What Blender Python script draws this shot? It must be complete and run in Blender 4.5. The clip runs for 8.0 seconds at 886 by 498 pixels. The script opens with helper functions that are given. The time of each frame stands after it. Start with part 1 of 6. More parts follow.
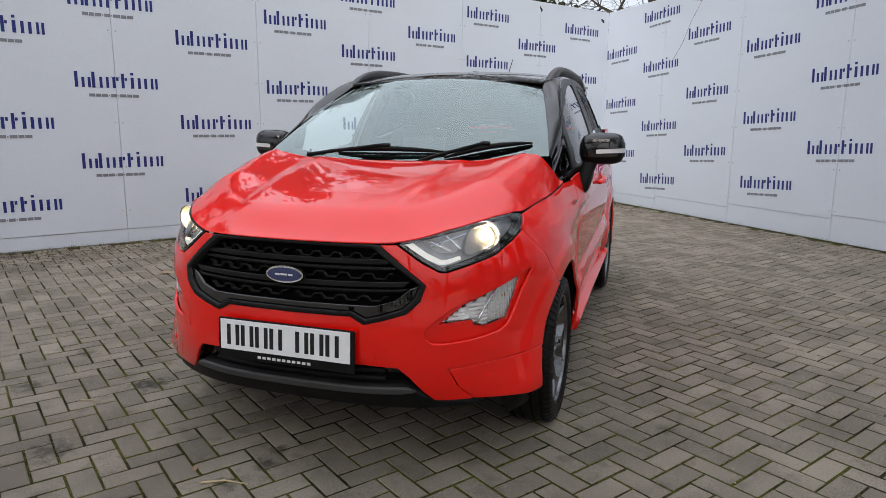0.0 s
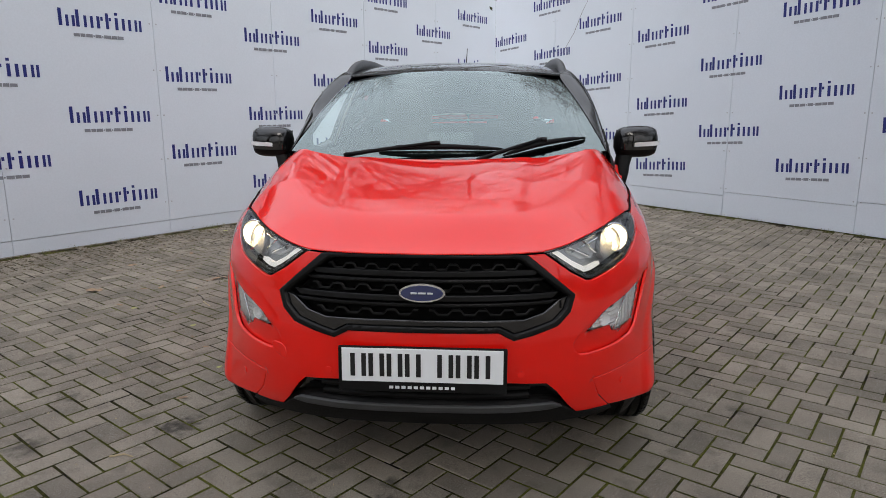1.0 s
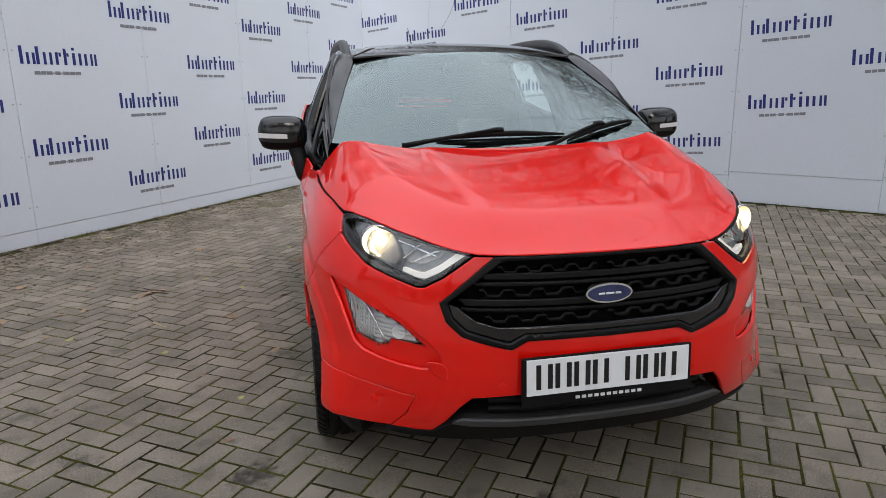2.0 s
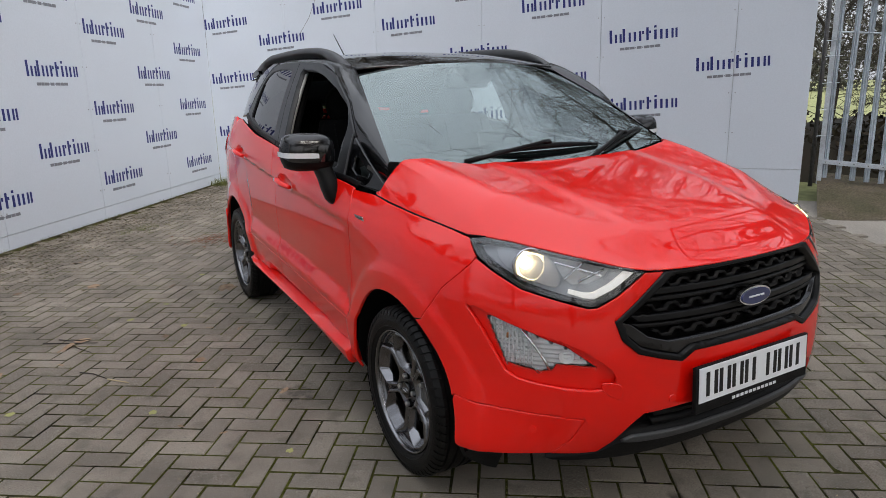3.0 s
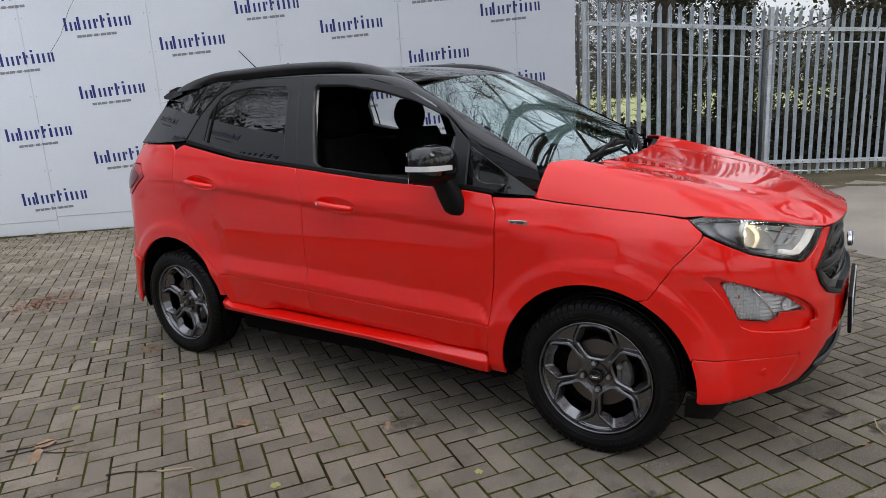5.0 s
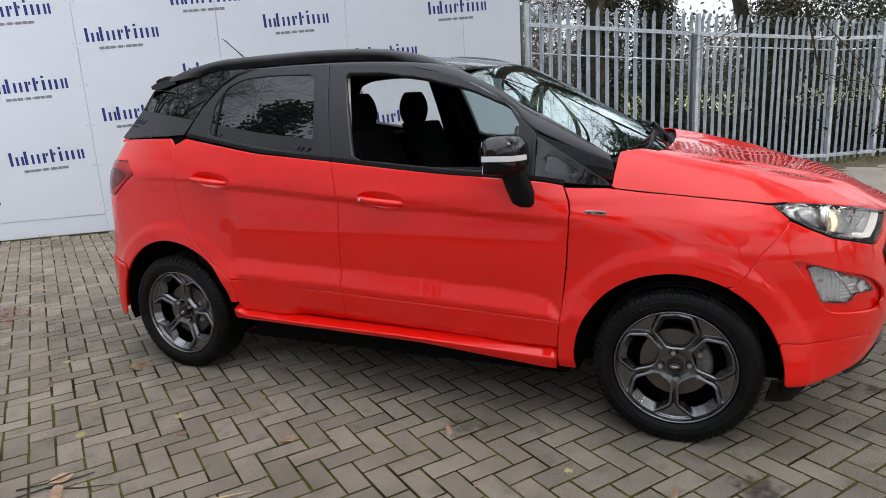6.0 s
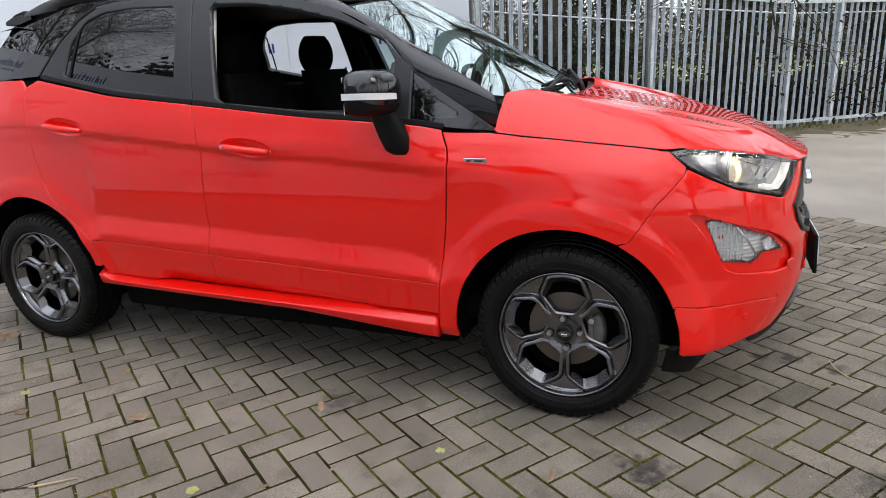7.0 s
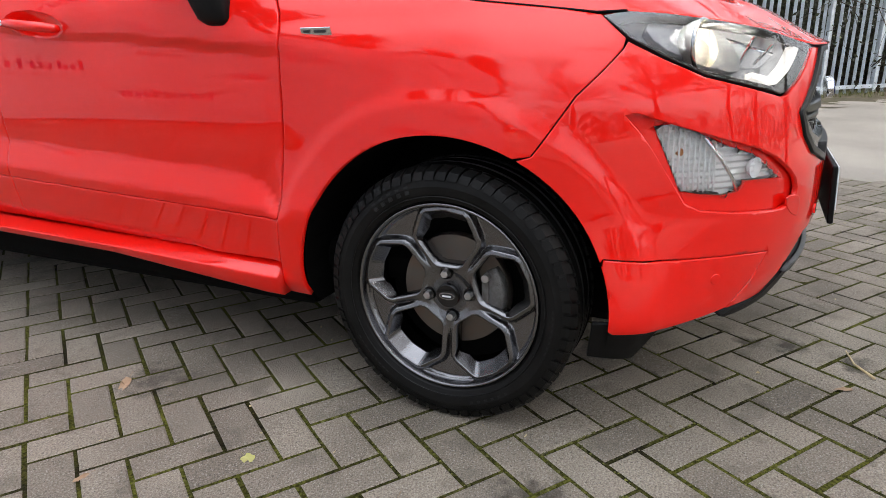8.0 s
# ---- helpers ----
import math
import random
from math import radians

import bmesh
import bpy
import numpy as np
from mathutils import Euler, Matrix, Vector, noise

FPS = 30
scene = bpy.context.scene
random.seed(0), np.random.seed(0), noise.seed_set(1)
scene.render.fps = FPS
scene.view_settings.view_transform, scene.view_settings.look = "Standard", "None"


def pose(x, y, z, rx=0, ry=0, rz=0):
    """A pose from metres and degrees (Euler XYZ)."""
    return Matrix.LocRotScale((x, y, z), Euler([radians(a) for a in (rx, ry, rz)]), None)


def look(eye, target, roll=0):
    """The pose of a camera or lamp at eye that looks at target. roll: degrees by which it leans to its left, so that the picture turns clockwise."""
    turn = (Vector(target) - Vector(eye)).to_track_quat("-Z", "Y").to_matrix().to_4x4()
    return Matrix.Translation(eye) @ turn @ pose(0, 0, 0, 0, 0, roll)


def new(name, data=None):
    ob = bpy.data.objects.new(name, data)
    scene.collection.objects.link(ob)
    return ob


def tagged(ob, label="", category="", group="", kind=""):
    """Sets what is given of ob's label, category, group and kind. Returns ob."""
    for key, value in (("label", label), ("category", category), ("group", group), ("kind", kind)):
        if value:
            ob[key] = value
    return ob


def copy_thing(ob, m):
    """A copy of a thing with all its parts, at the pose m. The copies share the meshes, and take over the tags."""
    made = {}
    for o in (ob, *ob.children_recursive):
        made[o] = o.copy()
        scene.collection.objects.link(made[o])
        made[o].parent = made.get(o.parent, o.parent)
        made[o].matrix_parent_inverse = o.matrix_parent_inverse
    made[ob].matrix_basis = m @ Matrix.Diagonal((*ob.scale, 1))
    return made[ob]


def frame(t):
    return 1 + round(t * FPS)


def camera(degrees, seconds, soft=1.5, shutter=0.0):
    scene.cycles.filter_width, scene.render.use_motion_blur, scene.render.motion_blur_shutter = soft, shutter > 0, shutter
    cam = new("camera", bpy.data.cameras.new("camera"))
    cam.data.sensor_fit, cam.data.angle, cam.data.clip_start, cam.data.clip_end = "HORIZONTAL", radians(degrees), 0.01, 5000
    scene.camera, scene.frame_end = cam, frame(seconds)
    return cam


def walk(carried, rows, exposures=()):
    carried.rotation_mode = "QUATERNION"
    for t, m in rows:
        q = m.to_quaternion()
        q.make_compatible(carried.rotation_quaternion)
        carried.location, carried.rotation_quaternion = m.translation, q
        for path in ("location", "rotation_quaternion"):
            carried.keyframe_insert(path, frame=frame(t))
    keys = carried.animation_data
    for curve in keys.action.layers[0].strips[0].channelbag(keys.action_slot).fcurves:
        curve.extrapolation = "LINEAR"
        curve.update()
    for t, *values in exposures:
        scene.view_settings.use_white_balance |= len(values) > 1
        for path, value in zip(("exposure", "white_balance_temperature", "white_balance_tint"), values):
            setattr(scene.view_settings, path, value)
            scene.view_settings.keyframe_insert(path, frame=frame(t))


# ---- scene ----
cam = camera(68.1, 8.0, soft=0.6)
PATH = [
    (0, (1.225, -2.796, 1.263), (0.61, -0.929, 0.893), 0.4),
    (0.5, (0.761, -2.83, 1.281), (0.359, -0.91, 0.89), 0.1),
    (1, (0.218, -2.834, 1.315), (0.07, -0.883, 0.9), -0.2),
    (1.5, (-0.322, -2.71, 1.318), (-0.201, -0.764, 0.873), -0.6),
    (2, (-0.854, -2.549, 1.334), (-0.456, -0.647, 0.864), -0.9),
    (2.2, (-1.062, -2.478, 1.354), (-0.551, -0.603, 0.88), -1.0),
    (3.3, (-2.046, -1.923, 1.413), (-0.963, -0.308, 0.946), -1.7),
    (3.5, (-2.215, -1.825, 1.424), (-1.044, -0.27, 0.965), -1.9),
    (4, (-2.559, -1.512, 1.404), (-1.186, -0.126, 0.965), -2.3),
    (4.5, (-2.878, -1.194, 1.406), (-1.353, 0.026, 0.974), -2.8),
    (4.7, (-3.008, -1.069, 1.416), (-1.436, 0.089, 0.980), -3.1),
    (5.8, (-3.336, -0.336, 1.412), (-1.591, 0.525, 0.951), -3.4),
    (6, (-3.371, -0.227, 1.389), (-1.599, 0.583, 0.935), -3.1),
    (6.5, (-3.278, -0.209, 1.364), (-1.490, 0.540, 0.872), -2.9),
    (7, (-2.961, -0.468, 1.238), (-1.181, 0.266, 0.697), -2.5),
    (7.5, (-2.59, -0.656, 1.073), (-0.831, 0.103, 0.497), -1.8),
    (8, (-2.163, -0.646, 0.895), (-0.435, 0.158, 0.287), -1.2),
]
walk(cam, [(t, look(eye, target, roll)) for t, eye, target, roll in PATH],
     exposures=[(0, .84), (2.2, .83), (3.5, .77), (4.7, .79), (5.8, 1.08), (6.5, 1.27), (7.0, 1.36), (7.5, 1.50), (8.0, 1.55)])


from mathutils import geometry

# ---- light ----
world = bpy.data.worlds.new("overcast")
scene.world = world
world.use_nodes = True
wn, wl = world.node_tree.nodes, world.node_tree.links
wn.clear()
sky = wn.new("ShaderNodeTexSky")
sky.sky_type, sky.sun_disc = "NISHITA", False
sky.sun_elevation, sky.sun_rotation = radians(41), radians(177)
sky.air_density, sky.dust_density, sky.ozone_density = 1.0, 4.0, 1.0
veil = wn.new("ShaderNodeMix")
veil.data_type, veil.inputs[0].default_value = "RGBA", 0.7
cloud = wn.new("ShaderNodeTexNoise")
cloud.inputs["Scale"].default_value, cloud.inputs["Detail"].default_value = 2.2, 4.0
ramp = wn.new("ShaderNodeValToRGB")
ramp.color_ramp.elements[0].position, ramp.color_ramp.elements[1].position = .3, .75
ramp.color_ramp.elements[0].color, ramp.color_ramp.elements[1].color = (6.6, 7.0, 7.7, 1), (8.6, 8.8, 9.2, 1)
back = wn.new("ShaderNodeBackground")
back.inputs["Strength"].default_value = 0.103
wout = wn.new("ShaderNodeOutputWorld")
wl.new(cloud.outputs["Fac"], ramp.inputs["Fac"])
wl.new(sky.outputs["Color"], veil.inputs[6])
wl.new(ramp.outputs["Color"], veil.inputs[7])
# an overcast sky is brighter overhead than at the horizon
way = wn.new("ShaderNodeTexCoord")
split = wn.new("ShaderNodeSeparateXYZ")
lift = wn.new("ShaderNodeMapRange")
lift.inputs[1].default_value, lift.inputs[2].default_value, lift.inputs[3].default_value, lift.inputs[4].default_value = 0.0, 1.0, .62, 1.62
wl.new(way.outputs["Generated"], split.inputs[0])
wl.new(split.outputs["Z"], lift.inputs[0])
shade = wn.new("ShaderNodeVectorMath")
shade.operation = "SCALE"
wl.new(veil.outputs[2], shade.inputs[0])
wl.new(lift.outputs[0], shade.inputs["Scale"])
wl.new(shade.outputs[0], back.inputs["Color"])
wl.new(back.outputs["Background"], wout.inputs["Surface"])

sun_data = bpy.data.lights.new("sun", "SUN")
sun_data.energy, sun_data.angle, sun_data.color = 1.5, radians(25), (1.0, .97, .93)
sun = new("sun", sun_data)
sun.matrix_world = look((.5, -9, 8.7), (0, 1, 0))


# ---- materials ----
def material(name, color, rough=.5, metal=0.0, coat=0.0, spec=.5, vary=0.0, tint=None, scale=8.0, fine=0.0, fine_scale=120.0, bump=0.0, bump_scale=60.0,
             emit=None, power=0.0, trans=0.0, ior=1.45, per_piece=0.0, coat_ior=1.5, coat_rough=.03, specks=0.0, speck_scale=260.0, spots=(), blotch=0.0):
    """A Principled surface whose colour drifts towards tint in patches (scale, per metre), with fine grain, relief and a shift from piece to piece."""
    m = bpy.data.materials.new(name)
    m.use_nodes = True
    n, l = m.node_tree.nodes, m.node_tree.links
    b = n["Principled BSDF"]
    b.inputs["Base Color"].default_value = (*color, 1)
    b.inputs["Roughness"].default_value, b.inputs["Metallic"].default_value = rough, metal
    b.inputs["Coat Weight"].default_value, b.inputs["Coat Roughness"].default_value = coat, coat_rough
    b.inputs["Specular IOR Level"].default_value, b.inputs["Coat IOR"].default_value = spec, coat_ior
    b.inputs["Transmission Weight"].default_value, b.inputs["IOR"].default_value = trans, ior
    if emit:
        b.inputs["Emission Color"].default_value, b.inputs["Emission Strength"].default_value = (*emit, 1), power
    pos = n.new("ShaderNodeNewGeometry").outputs["Position"]
    out = None

    def mix(fac, a, c, mode="MIX"):
        x = n.new("ShaderNodeMix")
        x.data_type, x.blend_type = "RGBA", mode
        if isinstance(fac, float):
            x.inputs[0].default_value = fac
        else:
            l.new(fac, x.inputs[0])
        for sock, v in ((x.inputs[6], a), (x.inputs[7], c)):
            if isinstance(v, tuple):
                sock.default_value = (*v, 1)
            else:
                l.new(v, sock)
        return x.outputs[2]

    def grain(s, detail=5.0, lo=.35, hi=.65):
        t = n.new("ShaderNodeTexNoise")
        t.inputs["Scale"].default_value, t.inputs["Detail"].default_value = s, detail
        l.new(pos, t.inputs["Vector"])
        r = n.new("ShaderNodeMapRange")
        r.inputs[1].default_value, r.inputs[2].default_value = lo, hi
        l.new(t.outputs["Fac"], r.inputs[0])
        return r.outputs[0]

    if vary:
        f = n.new("ShaderNodeMath")
        f.operation = "MULTIPLY"
        f.inputs[1].default_value = vary
        l.new(grain(scale), f.inputs[0])
        out = mix(f.outputs[0], color, tint or tuple(c * .55 for c in color))
    if per_piece:
        info = n.new("ShaderNodeObjectInfo").outputs["Random"]
        isle = n.new("ShaderNodeNewGeometry").outputs["Random Per Island"]
        add = n.new("ShaderNodeMath")
        add.operation = "ADD"
        l.new(info, add.inputs[0])
        l.new(isle, add.inputs[1])
        fr = n.new("ShaderNodeMath")
        fr.operation = "FRACT"
        l.new(add.outputs[0], fr.inputs[0])
        r = n.new("ShaderNodeMapRange")
        r.inputs[3].default_value, r.inputs[4].default_value = 1 - per_piece, 1 + per_piece
        l.new(fr.outputs[0], r.inputs[0])
        g = n.new("ShaderNodeCombineColor")
        for i in range(3):
            l.new(r.outputs[0], g.inputs[i])
        out = mix(1.0, out or color, g.outputs[0], "MULTIPLY")
    if fine:
        f = n.new("ShaderNodeMapRange")
        f.inputs[3].default_value, f.inputs[4].default_value = 1 - fine, 1 + fine
        l.new(grain(fine_scale, 3.0), f.inputs[0])
        g = n.new("ShaderNodeCombineColor")
        for i in range(3):
            l.new(f.outputs[0], g.inputs[i])
        out = mix(1.0, out or color, g.outputs[0], "MULTIPLY")
    if specks:
        # pale grit and dark pits
        for sc, lo, hi, shade in ((speck_scale, .62, .68, (.52, .49, .45)), (speck_scale * .7, .63, .69, (.030, .027, .024))):
            f = n.new("ShaderNodeMath")
            f.operation, f.inputs[1].default_value = "MULTIPLY", specks
            l.new(grain(sc, 1.0, lo, hi), f.inputs[0])
            out = mix(f.outputs[0], out or color, shade)
    if blotch:
        f = n.new("ShaderNodeMath")
        f.operation, f.inputs[1].default_value = "MULTIPLY", blotch
        l.new(grain(9.0, 6.0, .56, .68), f.inputs[0])
        out = mix(f.outputs[0], out or color, tuple(c * .42 for c in color))
    for (x, y, r, k) in spots:
        # an old oil drip: round, with a ragged edge
        d = n.new("ShaderNodeVectorMath")
        d.operation = "DISTANCE"
        d.inputs[1].default_value = (x, y, 0)
        l.new(pos, d.inputs[0])
        w = n.new("ShaderNodeTexNoise")
        w.inputs["Scale"].default_value, w.inputs["Detail"].default_value = 26.0, 4.0
        l.new(pos, w.inputs["Vector"])
        a = n.new("ShaderNodeMath")
        a.operation, a.inputs[1].default_value = "MULTIPLY_ADD", r * 3.0
        l.new(w.outputs["Fac"], a.inputs[0])
        l.new(d.outputs["Value"], a.inputs[2])
        q = n.new("ShaderNodeMapRange")
        q.inputs[1].default_value, q.inputs[2].default_value, q.inputs[3].default_value, q.inputs[4].default_value = r * 1.75, r * 2.7, k * .75, 0.0
        l.new(a.outputs[0], q.inputs[0])
        out = mix(q.outputs[0], out or color, (.020, .018, .016))
    if out:
        l.new(out, b.inputs["Base Color"])
    if bump:
        t = n.new("ShaderNodeTexNoise")
        t.inputs["Scale"].default_value, t.inputs["Detail"].default_value = bump_scale, 6.0
        l.new(pos, t.inputs["Vector"])
        k = n.new("ShaderNodeBump")
        k.inputs["Strength"].default_value, k.inputs["Distance"].default_value = bump, .01
        l.new(t.outputs["Fac"], k.inputs["Height"])
        l.new(k.outputs["Normal"], b.inputs["Normal"])
    return m


RED = material("red_paint", (.84, .007, .003), .45, coat=1.0, spec=.05, vary=.10, tint=(.78, .007, .003), scale=2.0, coat_ior=1.55, coat_rough=.012)
GLOSS_BLACK = material("gloss_black", (.003, .003, .0035), .3, coat=1.0, spec=.0, vary=.4, tint=(.005, .005, .006), scale=3.0, coat_ior=1.6)
SATIN_BLACK = material("satin_black", (.026, .027, .029), .38, spec=.45, vary=.4, tint=(.020, .020, .022), scale=6.0, bump=.05, bump_scale=400)
GRILLE = material("grille_black", (.004, .0042, .0046), .3, spec=.25, vary=.4, tint=(.012, .012, .013), scale=9.0)
PLASTIC = material("black_plastic", (.005, .005, .0055), .5, spec=.18, vary=.5, tint=(.011, .011, .011), scale=9.0, bump=.12, bump_scale=500)
GREY_PLASTIC = material("grey_plastic", (.055, .057, .06), .45, vary=.4, tint=(.04, .04, .042), scale=9.0, bump=.1, bump_scale=400)
# near-black, so that hollows and gaps carry deep shade in their colour
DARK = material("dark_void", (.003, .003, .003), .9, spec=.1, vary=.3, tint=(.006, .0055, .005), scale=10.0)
RUBBER = material("tyre_rubber", (.003, .003, .003), .46, spec=.22, vary=.6, tint=(.010, .0095, .009), scale=14.0, bump=.15, bump_scale=250)
MARK = material("moulded_mark", (.011, .011, .011), .6, spec=.3)
ALLOY = material("graphite_alloy", (.20, .20, .208), .24, metal=1.0, spec=.5, coat=.25, vary=.3, tint=(.11, .11, .115), scale=20.0)
CALIPER = material("caliper_iron", (.16, .155, .15), .5, metal=.5, vary=.6, tint=(.07, .06, .05), scale=60.0, bump=.3, bump_scale=220)
BRAKE = material("brake_steel", (.15, .135, .12), .45, metal=.8, vary=.6, tint=(.18, .13, .10), scale=30.0)
CAST = material("cast_iron", (.10, .10, .105), .55, metal=.5, vary=.6, tint=(.05, .045, .04), scale=40.0, bump=.3, bump_scale=200)
CHROME = material("chrome", (.75, .76, .78), .12, metal=1.0, vary=.2, scale=30.0)
BOLT = material("bolt_steel", (.55, .54, .53), .3, metal=.9, vary=.4, scale=60.0)
REFLECTOR = material("reflector", (.90, .86, .76), .34, metal=1.0, vary=.2, scale=20.0)
LAMP_GREY = material("lamp_bezel", (.34, .355, .375), .32, metal=.25, vary=.3, scale=20.0)
LAMP_SILVER = material("lamp_silver", (.58, .60, .62), .30, metal=.0, vary=.2, tint=(.48, .49, .51), scale=30.0)
FLUTE = material("lens_flute", (.95, .96, .97), .2, vary=.2, tint=(.80, .81, .84), scale=60.0)
FOG_SILVER = material("fog_reflector", (.95, .96, .97), .25, vary=.15, tint=(.82, .83, .86), scale=60.0)
TAIL_DARK = material("tail_core", (.16, .005, .007), .2, spec=.2, coat=.35, vary=.4, tint=(.05, .002, .003), scale=30.0)
RAIL = material("roof_rail_satin", (.060, .061, .064), .42, spec=.5, vary=.4, tint=(.03, .03, .032), scale=9.0, bump=.05, bump_scale=300)
AMBER = material("amber_bulb", (.55, .20, .04), .3, vary=.3, scale=40.0)
BLUE_BADGE = material("badge_blue", (.010, .020, .10), .3, coat=1.0, vary=.2, scale=40.0)
WHITE_MARK = material("white_mark", (.75, .76, .78), .4, vary=.1, scale=40.0)
PLATE_WHITE = material("plate_white", (.84, .86, .88), .35, coat=.3, vary=.25, tint=(.74, .75, .76), scale=14.0)
PLATE_INK = material("plate_ink", (.012, .012, .013), .4, vary=.2, scale=40.0)
SEAT = material("seat_cloth", (.007, .007, .0075), .9, spec=.15, vary=.5, tint=(.013, .013, .014), scale=25.0, bump=.3, bump_scale=500)
TRIM = material("interior_trim", (.007, .007, .0075), .7, spec=.2, vary=.4, scale=15.0, bump=.2, bump_scale=300)
PALE_TRIM = material("pale_trim", (.46, .45, .42), .7, vary=.2, scale=12.0)
TAIL_RED = material("tail_lens", (.50, .010, .012), .2, spec=.2, coat=.35, vary=.5, tint=(.08, .002, .003), scale=20.0)
TINT_GLASS = material("privacy_glass", (.004, .0045, .005), .1, spec=.0, coat=1.0, vary=.2, scale=4.0, coat_rough=.0, coat_ior=1.62)
BOARD = material("white_board", (.590, .638, .708), .34, spec=.4, vary=.22, tint=(.535, .578, .632), scale=1.1, fine=.02, fine_scale=60.0, bump=.02, bump_scale=6.0)
BOARD_EDGE = material("board_edge", (.42, .44, .47), .5, vary=.4, scale=10.0)
SIGN_BLUE = material("sign_blue", (.012, .020, .15), .45, vary=.2, tint=(.016, .028, .18), scale=20.0)
SIGN_GREY = material("sign_grey", (.20, .21, .24), .5, vary=.2, scale=20.0)
DRIPS = [(-1.75, -.10, .06, .7), (-1.64, -.56, .07, .8), (-.97, -1.02, .09, .8), (-1.08, -.34, .08, .85), (1.22, 1.56, .05, .6), (1.32, -.03, .05, .6), (-1.14, -.36, .06, .8),
         (-.12, -.83, .05, .9), (-.13, -.72, .04, .9), (-1.01, .80, .09, .7), (-.18, -1.0, .05, .8), (-2.1, .35, .07, .6), (-1.9, 1.05, .05, .5)]
PAVER = material("grey_paver", (.284, .246, .199), .86, spec=.25, vary=.75, tint=(.158, .136, .110), scale=2.6, fine=.28, fine_scale=230.0, per_piece=.20, bump=.8, bump_scale=280,
                 specks=.42, speck_scale=210.0, spots=DRIPS, blotch=.45)
JOINT = material("mossy_joint", (.014, .011, .007), .95, spec=.1, vary=1.0, tint=(.088, .092, .016), scale=3.6, fine=.6, fine_scale=160.0, bump=1.0, bump_scale=240)
MOSS = material("moss", (.125, .130, .026), .95, vary=.8, tint=(.050, .042, .022), scale=5.0, per_piece=.35, fine=.4, fine_scale=200.0, bump=.8, bump_scale=260)
ASPHALT = material("worn_asphalt", (.36, .325, .28), .9, spec=.3, vary=.8, tint=(.25, .225, .195), scale=.9, fine=.25, fine_scale=140.0, bump=.5, bump_scale=160)
EARTH = material("earth_strip", (.13, .098, .066), .95, vary=.9, tint=(.075, .070, .035), scale=2.6, fine=.4, fine_scale=60.0, bump=.9, bump_scale=70)
FIELD = material("field_grass", (.235, .245, .10), .95, vary=.7, tint=(.17, .18, .07), scale=.35, fine=.2, fine_scale=8.0)
GALV = material("galvanised_steel", (.62, .68, .735), .45, metal=.25, vary=.5, tint=(.36, .40, .44), scale=7.0, fine=.10, fine_scale=60.0, bump=.05, bump_scale=80)
BARK = material("bark", (.085, .068, .052), .95, vary=.8, tint=(.045, .04, .03), scale=6.0, bump=.9, bump_scale=40)
TWIG = material("twigs", (.055, .045, .036), .95, vary=.6, scale=6.0)
IVY = material("ivy_leaves", (.021, .029, .011), .6, vary=.8, tint=(.046, .052, .018), scale=3.0, per_piece=.45)
HEDGE = material("hedge_leaves", (.030, .036, .016), .75, vary=.9, tint=(.060, .054, .026), scale=1.4, per_piece=.5)
BRAMBLE = material("bramble_litter", (.055, .040, .027), .95, vary=.8, tint=(.045, .04, .02), scale=3.0, per_piece=.5)
FAR_WOOD = material("far_wood", (.12, .115, .095), 1.0, vary=.8, tint=(.075, .08, .06), scale=.5, per_piece=.4)
LEAF_BROWN = material("dead_leaf", (.32, .22, .14), .8, vary=.7, tint=(.12, .070, .036), scale=30.0, per_piece=.4)
LEAF_YELLOW = material("yellow_leaf", (.34, .33, .13), .7, vary=.5, tint=(.25, .26, .05), scale=30.0, per_piece=.3)
PUDDLE = material("puddle_water", (.02, .02, .02), .02, spec=.8, coat=1.0, vary=.3, scale=9.0, coat_rough=.0)
LITTER = material("leaf_crumbs", (.085, .060, .032), .9, vary=.7, tint=(.045, .040, .018), scale=20.0, per_piece=.6)
STRAW = material("straw", (.42, .34, .20), .85, vary=.5, tint=(.22, .16, .09), scale=40.0, per_piece=.5)
NEEDLE = material("fallen_needles", (.20, .062, .026), .9, vary=.6, tint=(.11, .045, .022), scale=20.0, per_piece=.5)
GRASS = material("grass_tuft", (.10, .125, .03), .8, vary=.7, tint=(.16, .15, .05), scale=8.0, per_piece=.4)


def clear_glass(name, color, sheen=(1, 1, 1), gain=1.2, rough=.0, least=.02):
    """Thin clear glass: mostly see-through, with a mirror-like sheen."""
    m = bpy.data.materials.new(name)
    m.use_nodes = True
    n, l = m.node_tree.nodes, m.node_tree.links
    n.clear()
    o, mixer = n.new("ShaderNodeOutputMaterial"), n.new("ShaderNodeMixShader")
    t, g, f = n.new("ShaderNodeBsdfTransparent"), n.new("ShaderNodeBsdfGlossy"), n.new("ShaderNodeFresnel")
    t.inputs["Color"].default_value = (*color, 1)
    g.inputs["Roughness"].default_value, g.inputs["Color"].default_value = rough, (*sheen, 1)
    f.inputs["IOR"].default_value = 1.52
    k = n.new("ShaderNodeMath")
    k.operation, k.inputs[1].default_value, k.inputs[2].default_value = "MULTIPLY_ADD", gain, least
    k.use_clamp = True
    l.new(f.outputs[0], k.inputs[0])
    l.new(k.outputs[0], mixer.inputs[0])
    l.new(t.outputs[0], mixer.inputs[1])
    l.new(g.outputs[0], mixer.inputs[2])
    l.new(mixer.outputs[0], o.inputs[0])
    return m


